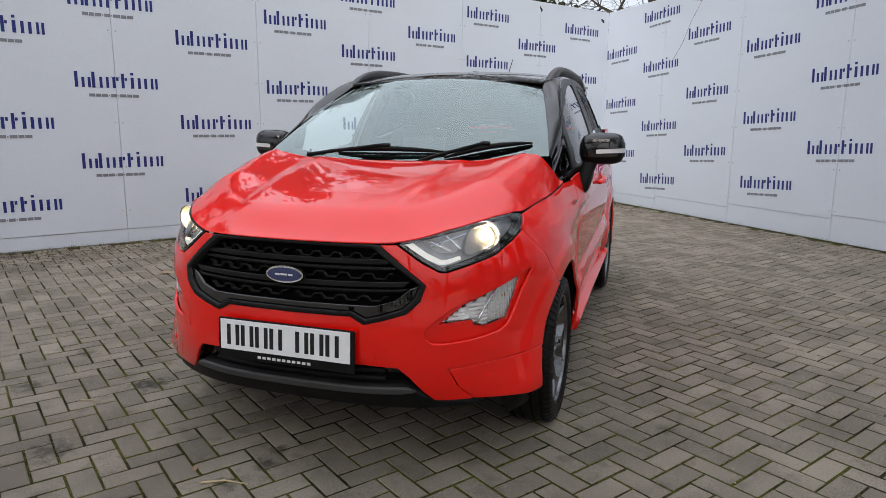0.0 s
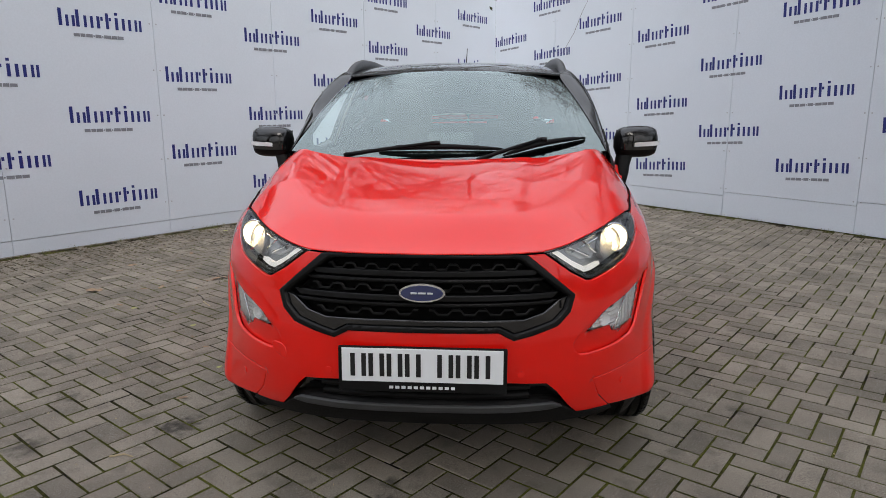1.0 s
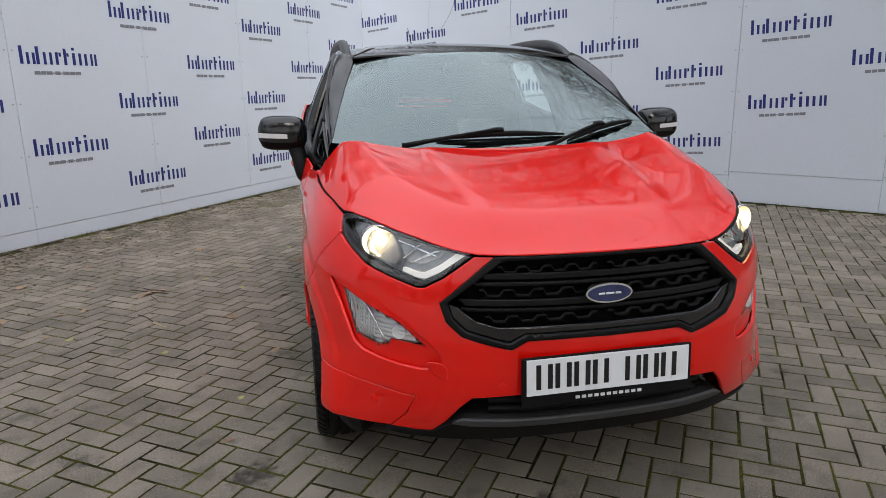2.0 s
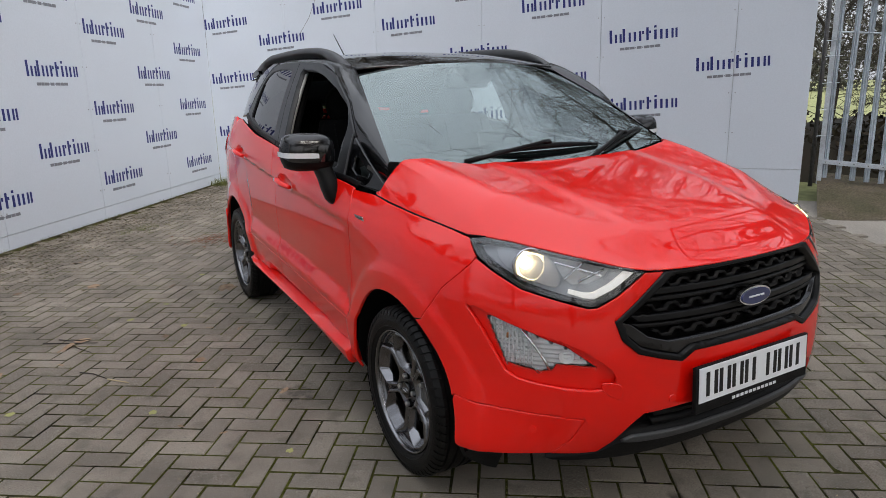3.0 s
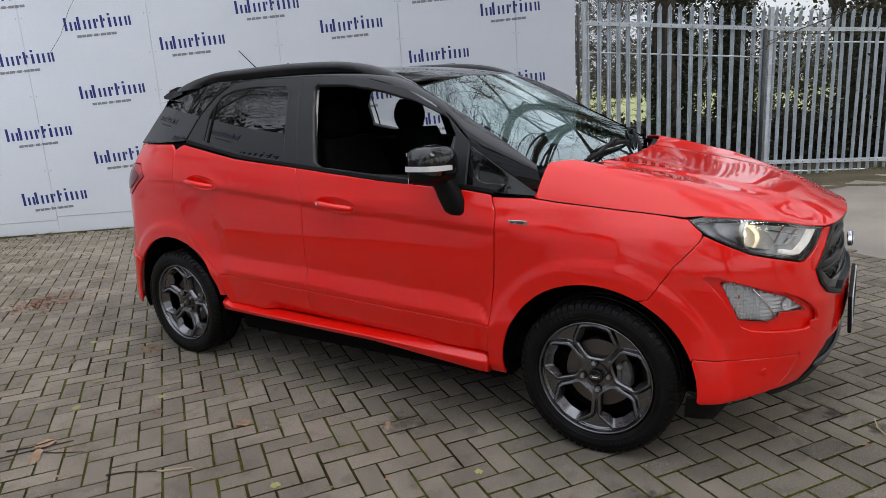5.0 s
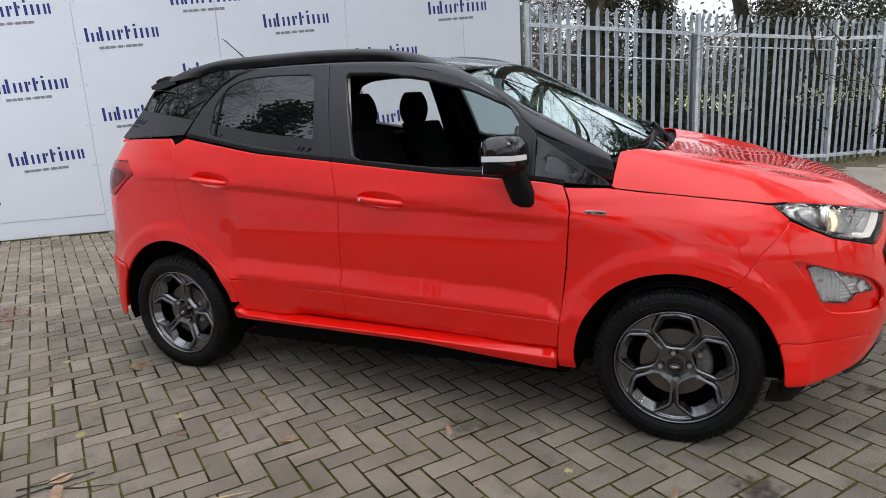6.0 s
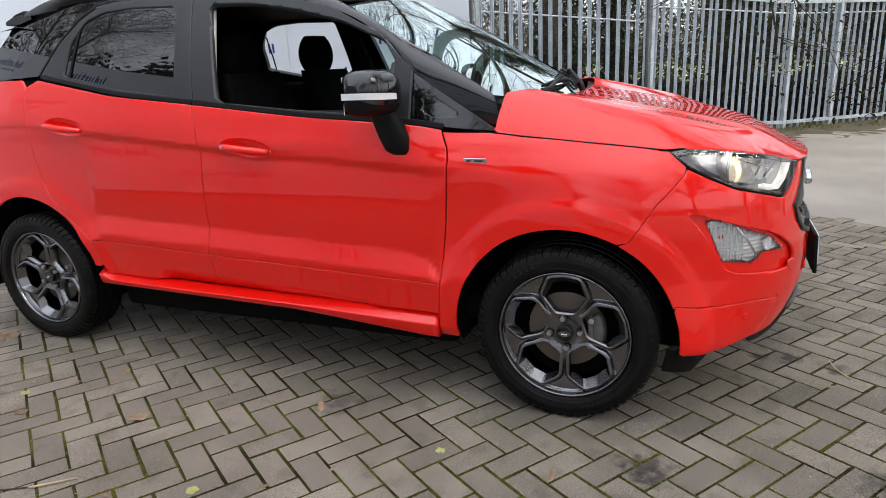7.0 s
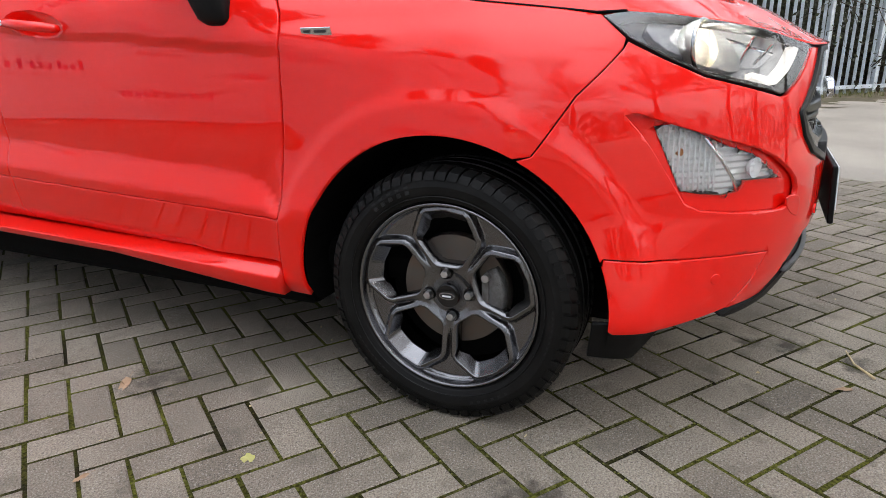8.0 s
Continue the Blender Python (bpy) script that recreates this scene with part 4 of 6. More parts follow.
        if key:
            q = pts[11]
            part("key_cylinder", cyl_bm(.008, .006, Matrix.Translation((q[0] + s * .013, q[1], q[2])) @ pose(0, 0, 0, 0, 90, 0), 18, .001), CHROME, owner)

# ---- greenhouse ----
FRAME_TOP = [(.205, 1.008), (.36, 1.115), (.52, 1.222), (.66, 1.363), (.89, 1.476), (1.19, 1.545), (1.55, 1.566), (1.85, 1.572), (2.02, 1.568), (2.12, 1.545), (2.205, 1.499), (2.31, 1.40), (2.41, 1.266)]
F_WIN = rounded(cut=.09, times=1, loop=[(.605, 1.072), (.592, 1.256), (.644, 1.335), (.82, 1.412), (1.042, 1.470), (1.25, 1.506), (1.462, 1.518), (1.41, 1.325), (1.362, 1.133), (.98, 1.098)])
R_WIN = rounded(cut=.12, times=1, loop=[(1.575, 1.158), (1.60, 1.35), (1.632, 1.521), (1.888, 1.532), (2.06, 1.524), (2.158, 1.492), (2.226, 1.40), (2.232, 1.30), (2.236, 1.262), (2.05, 1.222), (1.88, 1.192)])
for s in SIDES:
    outer = [(.530, 1.052), (.530, 1.228), (.664, 1.358), (.89, 1.470), (1.19, 1.538), (1.558, 1.559), (1.470, 1.132), (1.2, 1.106), (.98, 1.082), (.75, 1.062)]
    ff = patch("door_frame", outer, flank, SATIN_BLACK, car, holes=[F_WIN], side=s, cell=.02, lip=.03, label="satin black front door window frame")
    outer = [(1.476, 1.134), (1.564, 1.559), (1.85, 1.566), (2.02, 1.561), (2.115, 1.539), (2.198, 1.495), (2.303, 1.397), (2.398, 1.264), (2.15, 1.212), (1.88, 1.175)]
    rf = patch("door_frame", outer, flank, SATIN_BLACK, car, holes=[R_WIN], side=s, cell=.02, lip=.03, label="satin black rear door window frame")
    patch("rear_door_glass", [(1.892 + (a - 1.892) * 1.06, 1.36 + (b - 1.36) * 1.06) for a, b in R_WIN], flank, TINT_GLASS if s < 0 else CLEAR_PANE, rf, side=s, cell=.03, push=-.006, lip=0, edge=0,
          label="dark reflecting rear door glass")
    v, f = tube([flank(np.array(y), np.array(z), -.002) * (s, 1, 1) for y, z in ((2.195, 1.25), (2.19, 1.34), (2.185, 1.45))], .005, 6)
    from_arrays("glass_divider", v, f, PLASTIC, rf)
    if s > 0:
        g = patch("front_door_glass", [(1.0 + (a - 1.0) * 1.02, 1.3 + (b - 1.3) * 1.03) for a, b in F_WIN], flank, DOOR_GLASS, ff, side=s, cell=.03, push=-.006, lip=0, edge=0, label="clear raised door glass")
        g.visible_shadow = False
    # belt moulding
    for y0, y1, owner in ((.40, 1.466, ff), (1.476, 2.385, rf)):
        up = [(y, float(np.interp(y, *BELT)) + .020) for y in np.linspace(y0, y1, 14)]
        dn = [(y, float(np.interp(y, *BELT)) + .001) for y in np.linspace(y1, y0, 14)]
        patch("belt_moulding", up + dn, lambda y, z, p=0: flank(y, z, .012 + p), PLASTIC, owner, side=s, cell=.02, lip=.03, edge=.004)
    # quarter light before the door
    tri_out = [(.212, 1.006), (.522, 1.214), (.522, 1.046), (.40, 1.024)]
    qw = patch("quarter_light", tri_out, flank, GLOSS_BLACK, car, side=s, cell=.02, push=-.001, lip=.02, holes=[rounded([(.33, 1.056), (.475, 1.150), (.480, 1.064)], 1)], label="small fixed triangular quarter window")
    g = patch("pane", rounded([(.32, 1.052), (.478, 1.158), (.484, 1.060)], 1), flank, DOOR_GLASS, qw, side=s, cell=.02, push=-.006, lip=0, edge=0)
    g.visible_shadow = False
    up = [(y, 1.026 + (y - .40) * .16 + .004) for y in np.linspace(.215, .525, 8)]
    dn = [(y, 1.003 + (y - .215) * .135) for y in np.linspace(.525, .215, 8)]
    patch("belt_moulding", up + dn, lambda y, z, p=0: flank(y, z, .010 + p), PLASTIC, qw, side=s, cell=.02, lip=.03)
    v, f = tube([flank(np.array(.527), np.array(z), .002) * (s, 1, 1) for z in (1.05, 1.14, 1.22)], .0045, 6)
    from_arrays("glass_divider", v, f, GREY_PLASTIC, qw)

    # A-pillar and cantrail: skinned from the window line to the edge of screen and roof
    ra = smooth_line([(a, b) for a, b in FRAME_TOP[:10]], 60)
    n = len(ra)
    hi = []
    for k in range(n):
        t = k / (n - 1)
        y = ra[k, 0]
        if y < .88:
            v_ = (y - .205) / (.88 - .205)
            p = screen(np.array(1.0), np.array(max(0.0, v_)), .004)
        else:
            p = roof(np.array(.575), np.array(min(y, 2.2)), .002)
        hi.append(p)
    hi = np.array(hi)
    for _ in range(6):
        hi[1:-1] = (hi[:-2] + 2 * hi[1:-1] + hi[2:]) / 4
    verts, faces = [], []
    for k in range(n):
        a, b = flank(np.array(ra[k, 0]), np.array(ra[k, 1] - .012), -.008), hi[k]
        w = .024 * min(1, math.dist(a, b) / .10)
        for j in range(9):
            q = j / 8
            bul = w * math.sin(math.pi * q) ** .9
            verts.append((s * (a[0] + (b[0] - a[0]) * q + bul * .7), a[1] + (b[1] - a[1]) * q - bul * .25 * (ra[k, 0] < .9), a[2] + (b[2] - a[2]) * q + bul * .75))
    for k in range(n - 1):
        for j in range(8):
            q = (k * 9 + j, k * 9 + 9 + j, k * 9 + 10 + j, k * 9 + 1 + j)
            faces.append(q if s > 0 else q[::-1])
    from_arrays("pillar_and_cantrail", verts, faces, GLOSS_BLACK, car, smooth=True, label="gloss black windscreen pillar and roof edge")
    # rear pillar panel and wrap-round rear side glass
    cp = [(2.418, 1.262), (2.315, 1.405), (2.21, 1.506), (2.125, 1.551), (2.02, 1.574), (2.25, 1.578), (2.50, 1.560), (2.70, 1.528), (2.72, 1.505), (2.545, 1.480), (2.530, 1.465), (2.600, 1.390), (2.66, 1.30),
          (2.68, 1.255)]
    patch("rear_pillar", cp, flank, GLOSS_BLACK, car, side=s, cell=.03, lip=.02)
    patch("rear_side_glass", [(2.540, 1.472), (2.728, 1.495), (2.80, 1.42), (2.90, 1.32), (2.98, 1.252), (2.69, 1.252), (2.61, 1.392)], flank, TINT_GLASS, car, side=s, cell=.03, push=-.004)
    # roof rail
    ys = np.linspace(.93, 2.60, 34)
    top = pchip([.90, 1.02, 1.18, 1.40, 1.8, 2.2, 2.45, 2.62], [1.505, 1.565, 1.612, 1.640, 1.652, 1.648, 1.618, 1.572], ys)
    rings = []
    for y, z in zip(ys, top):
        base = float(roof(np.array(.575), np.array(y))[2]) - .006
        z -= .016
        k = float(np.clip((y - 1.12) / .10, 0, 1) * np.clip((2.44 - y) / .10, 0, 1))
        low = base + max(0.0, z - .030 - base) * k
        w = .020
        rings.append([(s * (.600 + a * w), y, b) for a, b in ((-1, base), (-1, z - .010), (-.6, z - .002), (0, z), (.6, z - .003), (1.1, z - .011), (1.25, low), (1.25 - 1.3 * k, low - .001), (1.35 - 1.4 * k, base - .002))])
    v, f = sweep(None, rings)
    from_arrays("roof_rail", v, [q if s > 0 else q[::-1] for q in f], RAIL, car, smooth=True)

    # mirror: stalk, shell, cap, repeater and glass
    rings = []
    for k in range(15):
        t = k / 14
        x = .832 + .218 * t
        sw = (1 - abs(2 * t - 1) ** 3.2) ** .42
        hh, dd = .030 + .050 * sw, .026 + .058 * sw
        cz, cy = 1.148 + .004 * t, .600 + .022 * t
        ring = []
        for j in range(24):
            a = 2 * math.pi * j / 24
            ca, sa = math.cos(a), math.sin(a)
            ring.append((s * x, cy + dd * math.copysign(abs(ca) ** .62, ca) * (1 if ca < 0 else .62), cz + hh * math.copysign(abs(sa) ** .70, sa) * (1.0 if sa > 0 else .92)))
        rings.append(ring)
    v, f = sweep(None, rings)
    mirror = from_arrays("door_mirror", v, f if s < 0 else [q[::-1] for q in f], PLASTIC, car, smooth=True, label="door mirror with gloss black cap and white repeater")
    cap_v, cap_f = [], []
    for k in range(15):
        for j in range(0, 15):
            a = radians(-16 + 212 * j / 14)
            t = k / 14
            x = .834 + .216 * t
            sw = (1 - abs(2 * t - 1) ** 3.2) ** .42
            hh, dd = .032 + .052 * sw, .028 + .060 * sw
            ca, sa = math.cos(a), math.sin(a)
            cap_v.append((s * x, .600 + .022 * t - dd * math.copysign(abs(ca) ** .62, ca) * (1 if ca > 0 else .62), 1.148 + .004 * t + hh * math.copysign(abs(sa) ** .70, sa)))
    for k in range(14):
        for j in range(14):
            q = (k * 15 + j, k * 15 + j + 1, k * 15 + 16 + j, k * 15 + 15 + j)
            cap_f.append(q if s < 0 else q[::-1])
    from_arrays("mirror_cap", cap_v, cap_f, GLOSS_BLACK, mirror, smooth=True)
    strip_v, strip_f = [], []
    for k in range(13):
        t = .38 + .60 * k / 12
        x = .834 + .216 * t
        sw = (1 - abs(2 * t - 1) ** 3.2) ** .42
        dd = .0305 + .060 * sw
        for j, dz in enumerate((-.004, .017)):
            strip_v.append((s * (x + .003), .600 + .022 * t - dd, 1.133 + .010 * t + dz * (.5 + .5 * min(1, 4 * (t - .2)))))
    for yy in (.585, .61, .635, .655):
        for dz in (-.004, .017):
            strip_v.append((s * 1.0525, yy, 1.143 + dz))
    for k in range(16):
        q = (k * 2, k * 2 + 1, k * 2 + 3, k * 2 + 2)
        strip_f.append(q if s < 0 else q[::-1])
    from_arrays("repeater", strip_v, strip_f, WHITE_MARK, mirror, "white indicator strip")
    part("mirror_glass", box_bm((.178, .004, .122), Matrix.Translation((s * .941, .660, 1.150)) @ pose(0, 0, 0, 0, 0, 0), .0015), CHROME, mirror)
    rings = []
    for z, x0, wx, wy, cy in ((.938, .862, .014, .030, .545), (.955, .864, .026, .046, .552), (1.00, .868, .034, .054, .562), (1.04, .872, .036, .054, .575), (1.075, .882, .038, .050, .588), (1.11, .894, .042, .048, .598)):
        rings.append([(s * (x0 + wx * math.copysign(abs(math.cos(a)) ** .7, math.cos(a))), cy + wy * math.copysign(abs(math.sin(a)) ** .7, math.sin(a)), z) for a in (2 * math.pi * j / 18 for j in range(18))])
    v, f = sweep(None, rings)
    from_arrays("mirror_stalk", v, f if s > 0 else [q[::-1] for q in f], PLASTIC, mirror, smooth=True)
    # sail panel fin inside the front of the window
    v, f = tube([flank(np.array(y), np.array(z), -.02) * (s, 1, 1) for y, z in ((.615, 1.09), (.606, 1.17), (.60, 1.25))], [.020, .024, .016], 10, .7)
    from_arrays("sail_trim", v, f, GREY_PLASTIC, ff, smooth=True)

# windscreen with its dark border, roof, spoiler, rear screen
SCR = [(-1, 0.0), (1, 0.0), (1, .5), (1, 1.0), (.5, 1.0), (-.5, 1.0), (-1, 1.0), (-1, .5)]
SCR_IN = rounded([(-.93, .10), (-.70, .055), (0, .06), (.70, .055), (.93, .10), (.945, .5), (.95, .93), (.80, .965), (0, .97), (-.80, .965), (-.95, .93), (-.945, .5)], 1)
ws = patch("windscreen", SCR, screen, SCREEN_GLASS, car, cell=.05, lip=0, edge=0, label="large clear laminated windscreen with a black border")
ws.visible_shadow = False
patch("screen_border", SCR, lambda a, v, p=0: screen(a, v, -.004 + p), GLOSS_BLACK, car, holes=[SCR_IN], cell=.05, lip=0, edge=0)
roof_loop = both([(0, .815), (.30, .83), (.575, .905), (.60, 1.0), (.60, 2.66), (.50, 2.74), (0, 2.76)])
patch("roof", roof_loop, roof, GLOSS_BLACK, car, cell=.035, lip=.01)
patch("headlining", both([(0, .86), (.58, .92), (.60, 2.0), (.62, 2.80), (0, 2.80)]), lambda x, y, p=0: roof(x, y, -.035 + p), TRIM, car, cell=.1, lip=0, edge=0)
rings = []
for y, t, z in ((2.56, .028, 1.562), (2.64, .040, 1.550), (2.70, .036, 1.541), (2.74, .016, 1.536)):
    rings.append([(-.62, y, z - t / 2 - .02), (-.62, y, z + t / 2 - .02), (-.3, y, z + t / 2 + .018), (.3, y, z + t / 2 + .018), (.62, y, z + t / 2 - .02), (.62, y, z - t / 2 - .02), (.3, y, z - t / 2 + .01), (-.3, y, z - t / 2 + .01)])
v, f = sweep(None, rings)
from_arrays("spoiler", v, f, GLOSS_BLACK, car, smooth=False)
gv, gf = [], []
for i in range(7):
    t = i / 6
    for j in range(9):
        a = -1 + j / 4
        gv.append((a * (.60 + .06 * t), 2.69 + .29 * t + .05 * (1 - a * a), 1.50 - .27 * t))
for i in range(6):
    for j in range(8):
        gf.append((i * 9 + j, i * 9 + j + 1, i * 9 + 10 + j, i * 9 + 9 + j))
rg = from_arrays("rear_screen", gv, gf, REAR_GLASS, car, smooth=True)
part("tailgate_header", box_bm((1.16, .10, .09), pose(0, 2.70, 1.525, -12, 0, 0), .02), TRIM, car)
patch("tailgate_lining", both([(0, 1.10), (.09, 1.10), (.09, 1.24), (0, 1.24)]), lambda a, z, p=0: np.stack([a * 7.0, 3.03 - a * a * 14 + 0 * z, z], -1), TRIM, car, cell=.03, lip=0, edge=0)
v, f = tube([(0, 2.46, 1.592), (0, 2.49, 1.60), (0, 2.63, 1.715), (0, 2.74, 1.805)], [.016, .006, .0035, .0028], 8)
from_arrays("aerial", v, f, PLASTIC, car, smooth=True)


# wipers at rest, low on the screen
def wiper(a0, a1, hinge, joint, name="wiper"):
    def on(a, v, h):
        return tuple(screen(np.array(a), np.array(v), h))
    pts = [on(a0[0] + (a1[0] - a0[0]) * k / 10, a0[1] + (a1[1] - a0[1]) * k / 10 + .014 * math.sin(math.pi * k / 10), .012 + .014 * math.sin(math.pi * k / 10)) for k in range(11)]
    v, f = tube(pts, [.004, .007, .009, .010, .011, .011, .011, .010, .009, .007, .004], 8, 1.1)
    arm_parent = from_arrays(name, v, f, PLASTIC, car, smooth=True, label="black wiper blade on a bent arm")
    v, f = tube([on(*hinge, .02), on(hinge[0] * .7 + joint[0] * .3, hinge[1] * .7 + joint[1] * .3, .035), on(*joint, .042)], [.012, .009, .008], 8)
    from_arrays("arm", v, f, PLASTIC, arm_parent, smooth=True)
    c = on(*joint, .034)
    part("clip", box_bm((.050, .022, .026), Matrix.Translation(c) @ pose(0, 0, 0, 30, 0, 0), .005), PLASTIC, arm_parent)
    v, f = tube([on(a0[0], a0[1] - .006, .004), on((a0[0] + a1[0]) / 2, (a0[1] + a1[1]) / 2 + .006, .004), on(a1[0], a1[1] - .006, .004)], .0035, 6)
    from_arrays("rubber", v, f, RUBBER, arm_parent)


wiper((-.42, .075), (.36, .085), (-.62, -.01), (-.06, .105))
wiper((.36, .030), (.90, .130), (.20, -.02), (.61, .105))

# ---- cabin ----
part("cabin_floor", box_bm((1.50, 3.0, .10), pose(0, 1.45, .34), .03), DARK, car)
part("underbody", box_bm((1.56, 1.70, .13), pose(0, 1.24, .255), .03), DARK, car)
part("undertray", box_bm((1.10, 3.3, .12), pose(0, 1.20, .235), .03), DARK, car)
part("engine_block", box_bm((1.10, .80, .50), pose(0, -.15, .55), .08), DARK, car)
bm = box_bm((1.36, .46, .30), pose(0, .62, .93, -8, 0, 0), .08, segments=4)
part("dashboard", bm, TRIM, car, "black dashboard", smooth=True)
part("screen_pod", box_bm((.24, .03, .15), pose(0, .56, 1.13, -20, 0, 0), .012), GLOSS_BLACK, car)
bm = box_bm((.34, .16, .06), pose(-.37, .60, 1.08, -12, 0, 0), .025)
part("instrument_hood", bm, TRIM, car, smooth=True)
v, f = tube([(-.37 + .185 * math.cos(t), .80 + .185 * math.sin(t) * math.sin(radians(28)), .985 + .185 * math.sin(t) * math.cos(radians(28))) for t in np.linspace(0, 2 * math.pi, 33)], .016, 10)
wheel_ring = from_arrays("steering_wheel", v, f, TRIM, car, smooth=True)
part("steering_boss", box_bm((.16, .06, .13), pose(-.37, .80, .975, -28, 0, 0), .03), TRIM, wheel_ring, smooth=True)
part("steering_spoke", box_bm((.34, .02, .035), pose(-.37, .80, .975, -28, 0, 0), .008), GREY_PLASTIC, wheel_ring)
bm = box_bm((.25, .06, .075), pose(0, .86, 1.435, 12, 0, 0), .025, segments=3)
part("interior_mirror", bm, PLASTIC, car, smooth=True)
bm = box_bm((.15, .16, .06), pose(0, .80, 1.470, 28, 0, 0), .025, segments=3)
part("sensor_pod", bm, PLASTIC, car, "dark sensor pod behind the windscreen", smooth=True)


def seat(x, y):
    """A front seat: cushion, bolstered back, head rest on two posts."""
    base = part("front_seat", box_bm((.50, .52, .17), pose(x, y - .18, .66, 6, 0, 0), .06, segments=3), SEAT, car, "black cloth front seat", smooth=True)
    rings = []
    for k in range(9):
        t = k / 8
        w = .235 + .02 * math.sin(math.pi * t) - .045 * t ** 3
        d = .075 - .02 * t
        cy, cz = y + .10 + .17 * t, .72 + .52 * t
        rings.append([(x + w * math.copysign(abs(math.cos(a)) ** .5, math.cos(a)), cy + d * math.copysign(abs(math.sin(a)) ** .6, math.sin(a)) - .03 * abs(math.cos(a)) ** 4, cz) for a in (2 * math.pi * j / 20 for j in range(20))])
    v, f = sweep(None, rings)
    from_arrays("backrest", v, f, SEAT, base, smooth=True)
    hr = []
    for k in range(9):
        t = k / 8
        q = math.sin(math.pi * (.10 + .80 * t)) ** .45
        hr.append([(x + .132 * q * math.copysign(abs(math.cos(a)) ** .55, math.cos(a)), y + .30 + .055 * q * math.copysign(abs(math.sin(a)) ** .6, math.sin(a)), 1.222 + .200 * t) for a in (2 * math.pi * j / 18 for j in range(18))])
    v, f = sweep(None, hr)
    from_arrays("head_rest", v, f, SEAT, base, smooth=True)
    for dx in (-.05, .05):
        v, f = tube([(x + dx, y + .27, 1.20), (x + dx, y + .295, 1.29)], .006, 8)
        from_arrays("head_rest_post", v, f, CHROME, base)
    for dx in (-.13, .13):
        v, f = tube([(x + dx, y + .085 - .06 + .17 * t, .76 + .46 * t) for t in np.linspace(0, 1, 8)], .003, 5)
        from_arrays("seam", v, f, TRIM, base)


seat(-.37, 1.28)
seat(.37, 1.33)
bench = part("rear_bench", box_bm((1.20, .50, .20), pose(0, 1.98, .66, 5, 0, 0), .06, segments=3), SEAT, car, "black cloth rear bench", smooth=True)
part("backrest", box_bm((1.22, .14, .56), pose(0, 2.26, .94, -18, 0, 0), .05, segments=3), SEAT, bench, smooth=True)
for x in (-.38, .38):
    part("head_rest", box_bm((.25, .09, .14), pose(x, 2.36, 1.28, -14, 0, 0), .04, segments=3), SEAT, bench, smooth=True)
for s in SIDES:
    bm = box_bm((.05, .95, .58), pose(s * .775, .95, .80), .02)
    part("door_card", bm, TRIM, car, smooth=False)
    part("door_card", box_bm((.05, .90, .66), pose(s * .775, 1.95, .84), .02), TRIM, car)
    # pale pillar trim and seat belt at the B-pillar
    v, f = tube([tuple(flank(np.array(y), np.array(z), -.075) * (s, 1, 1)) for y, z in ((1.44, 1.06), (1.475, 1.25), (1.515, 1.42), (1.53, 1.50))], [.030, .030, .028, .024], 10, .8)
    from_arrays("pillar_trim", v, f, TRIM, car, smooth=True)
    v, f = tube([tuple(flank(np.array(y), np.array(z), -.036) * (s, 1, 1)) for y, z in ((1.378, 1.10), (1.408, 1.25), (1.438, 1.40), (1.462, 1.498))], .009, 8)
    if s < 0:
        from_arrays("door_seal", v, f, PALE_TRIM, car, "pale door-aperture seal", smooth=True)
    patch("pillar_lining", [(1.40, 1.00), (1.60, 1.00), (1.65, 1.54), (1.48, 1.54)], flank, TRIM, car, side=s, cell=.06, push=-.040, lip=0, edge=0)
    patch("rear_lining", [(2.30, 1.24), (2.96, 1.24), (2.80, 1.50), (2.70, 1.56), (2.0, 1.585), (2.0, 1.545), (2.10, 1.53), (2.19, 1.475), (2.245, 1.38), (2.25, 1.24)], flank, TRIM, car, side=s, cell=.06, push=-.034, lip=0, edge=0)
    patch("belt_lining", [(.42, .98), (1.2, 1.02), (2.4, 1.18), (2.62, 1.22), (2.62, 1.27), (2.4, 1.262), (1.88, 1.178), (1.47, 1.133), (1.0, 1.082), (.5, 1.045)], flank, TRIM, car, side=s, cell=.05, push=-.030, lip=0, edge=0)

part("parcel_shelf", box_bm((1.30, .62, .03), pose(0, 2.62, 1.16), .01), TRIM, car)
part("boot_lining", box_bm((1.36, .03, .50), pose(0, 2.96, .93), .01), TRIM, car)

# ---- wheels ----
HEX = [(.071, -.033), (.139, -.079), (.205, -.053), (.214, 0.0), (.205, .053), (.139, .079), (.071, .033)]


def turned(loop, a):
    c, d = math.cos(a), math.sin(a)
    return [(p * c - q * d, p * d + q * c) for p, q in loop]


wheel_axis = math.pi / 2
windows = [rounded(turned(HEX, wheel_axis + k * 2 * math.pi / 5), 2, .10) for k in range(5)]

def edge_distance(loop, q):
    """How far the points q lie from the outline."""
    best = np.full(len(q), 9.0)
    p = np.asarray(loop, float)
    for a, b in zip(p, np.roll(p, -1, 0)):
        d = b - a
        t = np.clip(((q - a) @ d) / max(d @ d, 1e-12), 0, 1)
        best = np.minimum(best, np.linalg.norm(q - a - t[:, None] * d, axis=1))
    return best


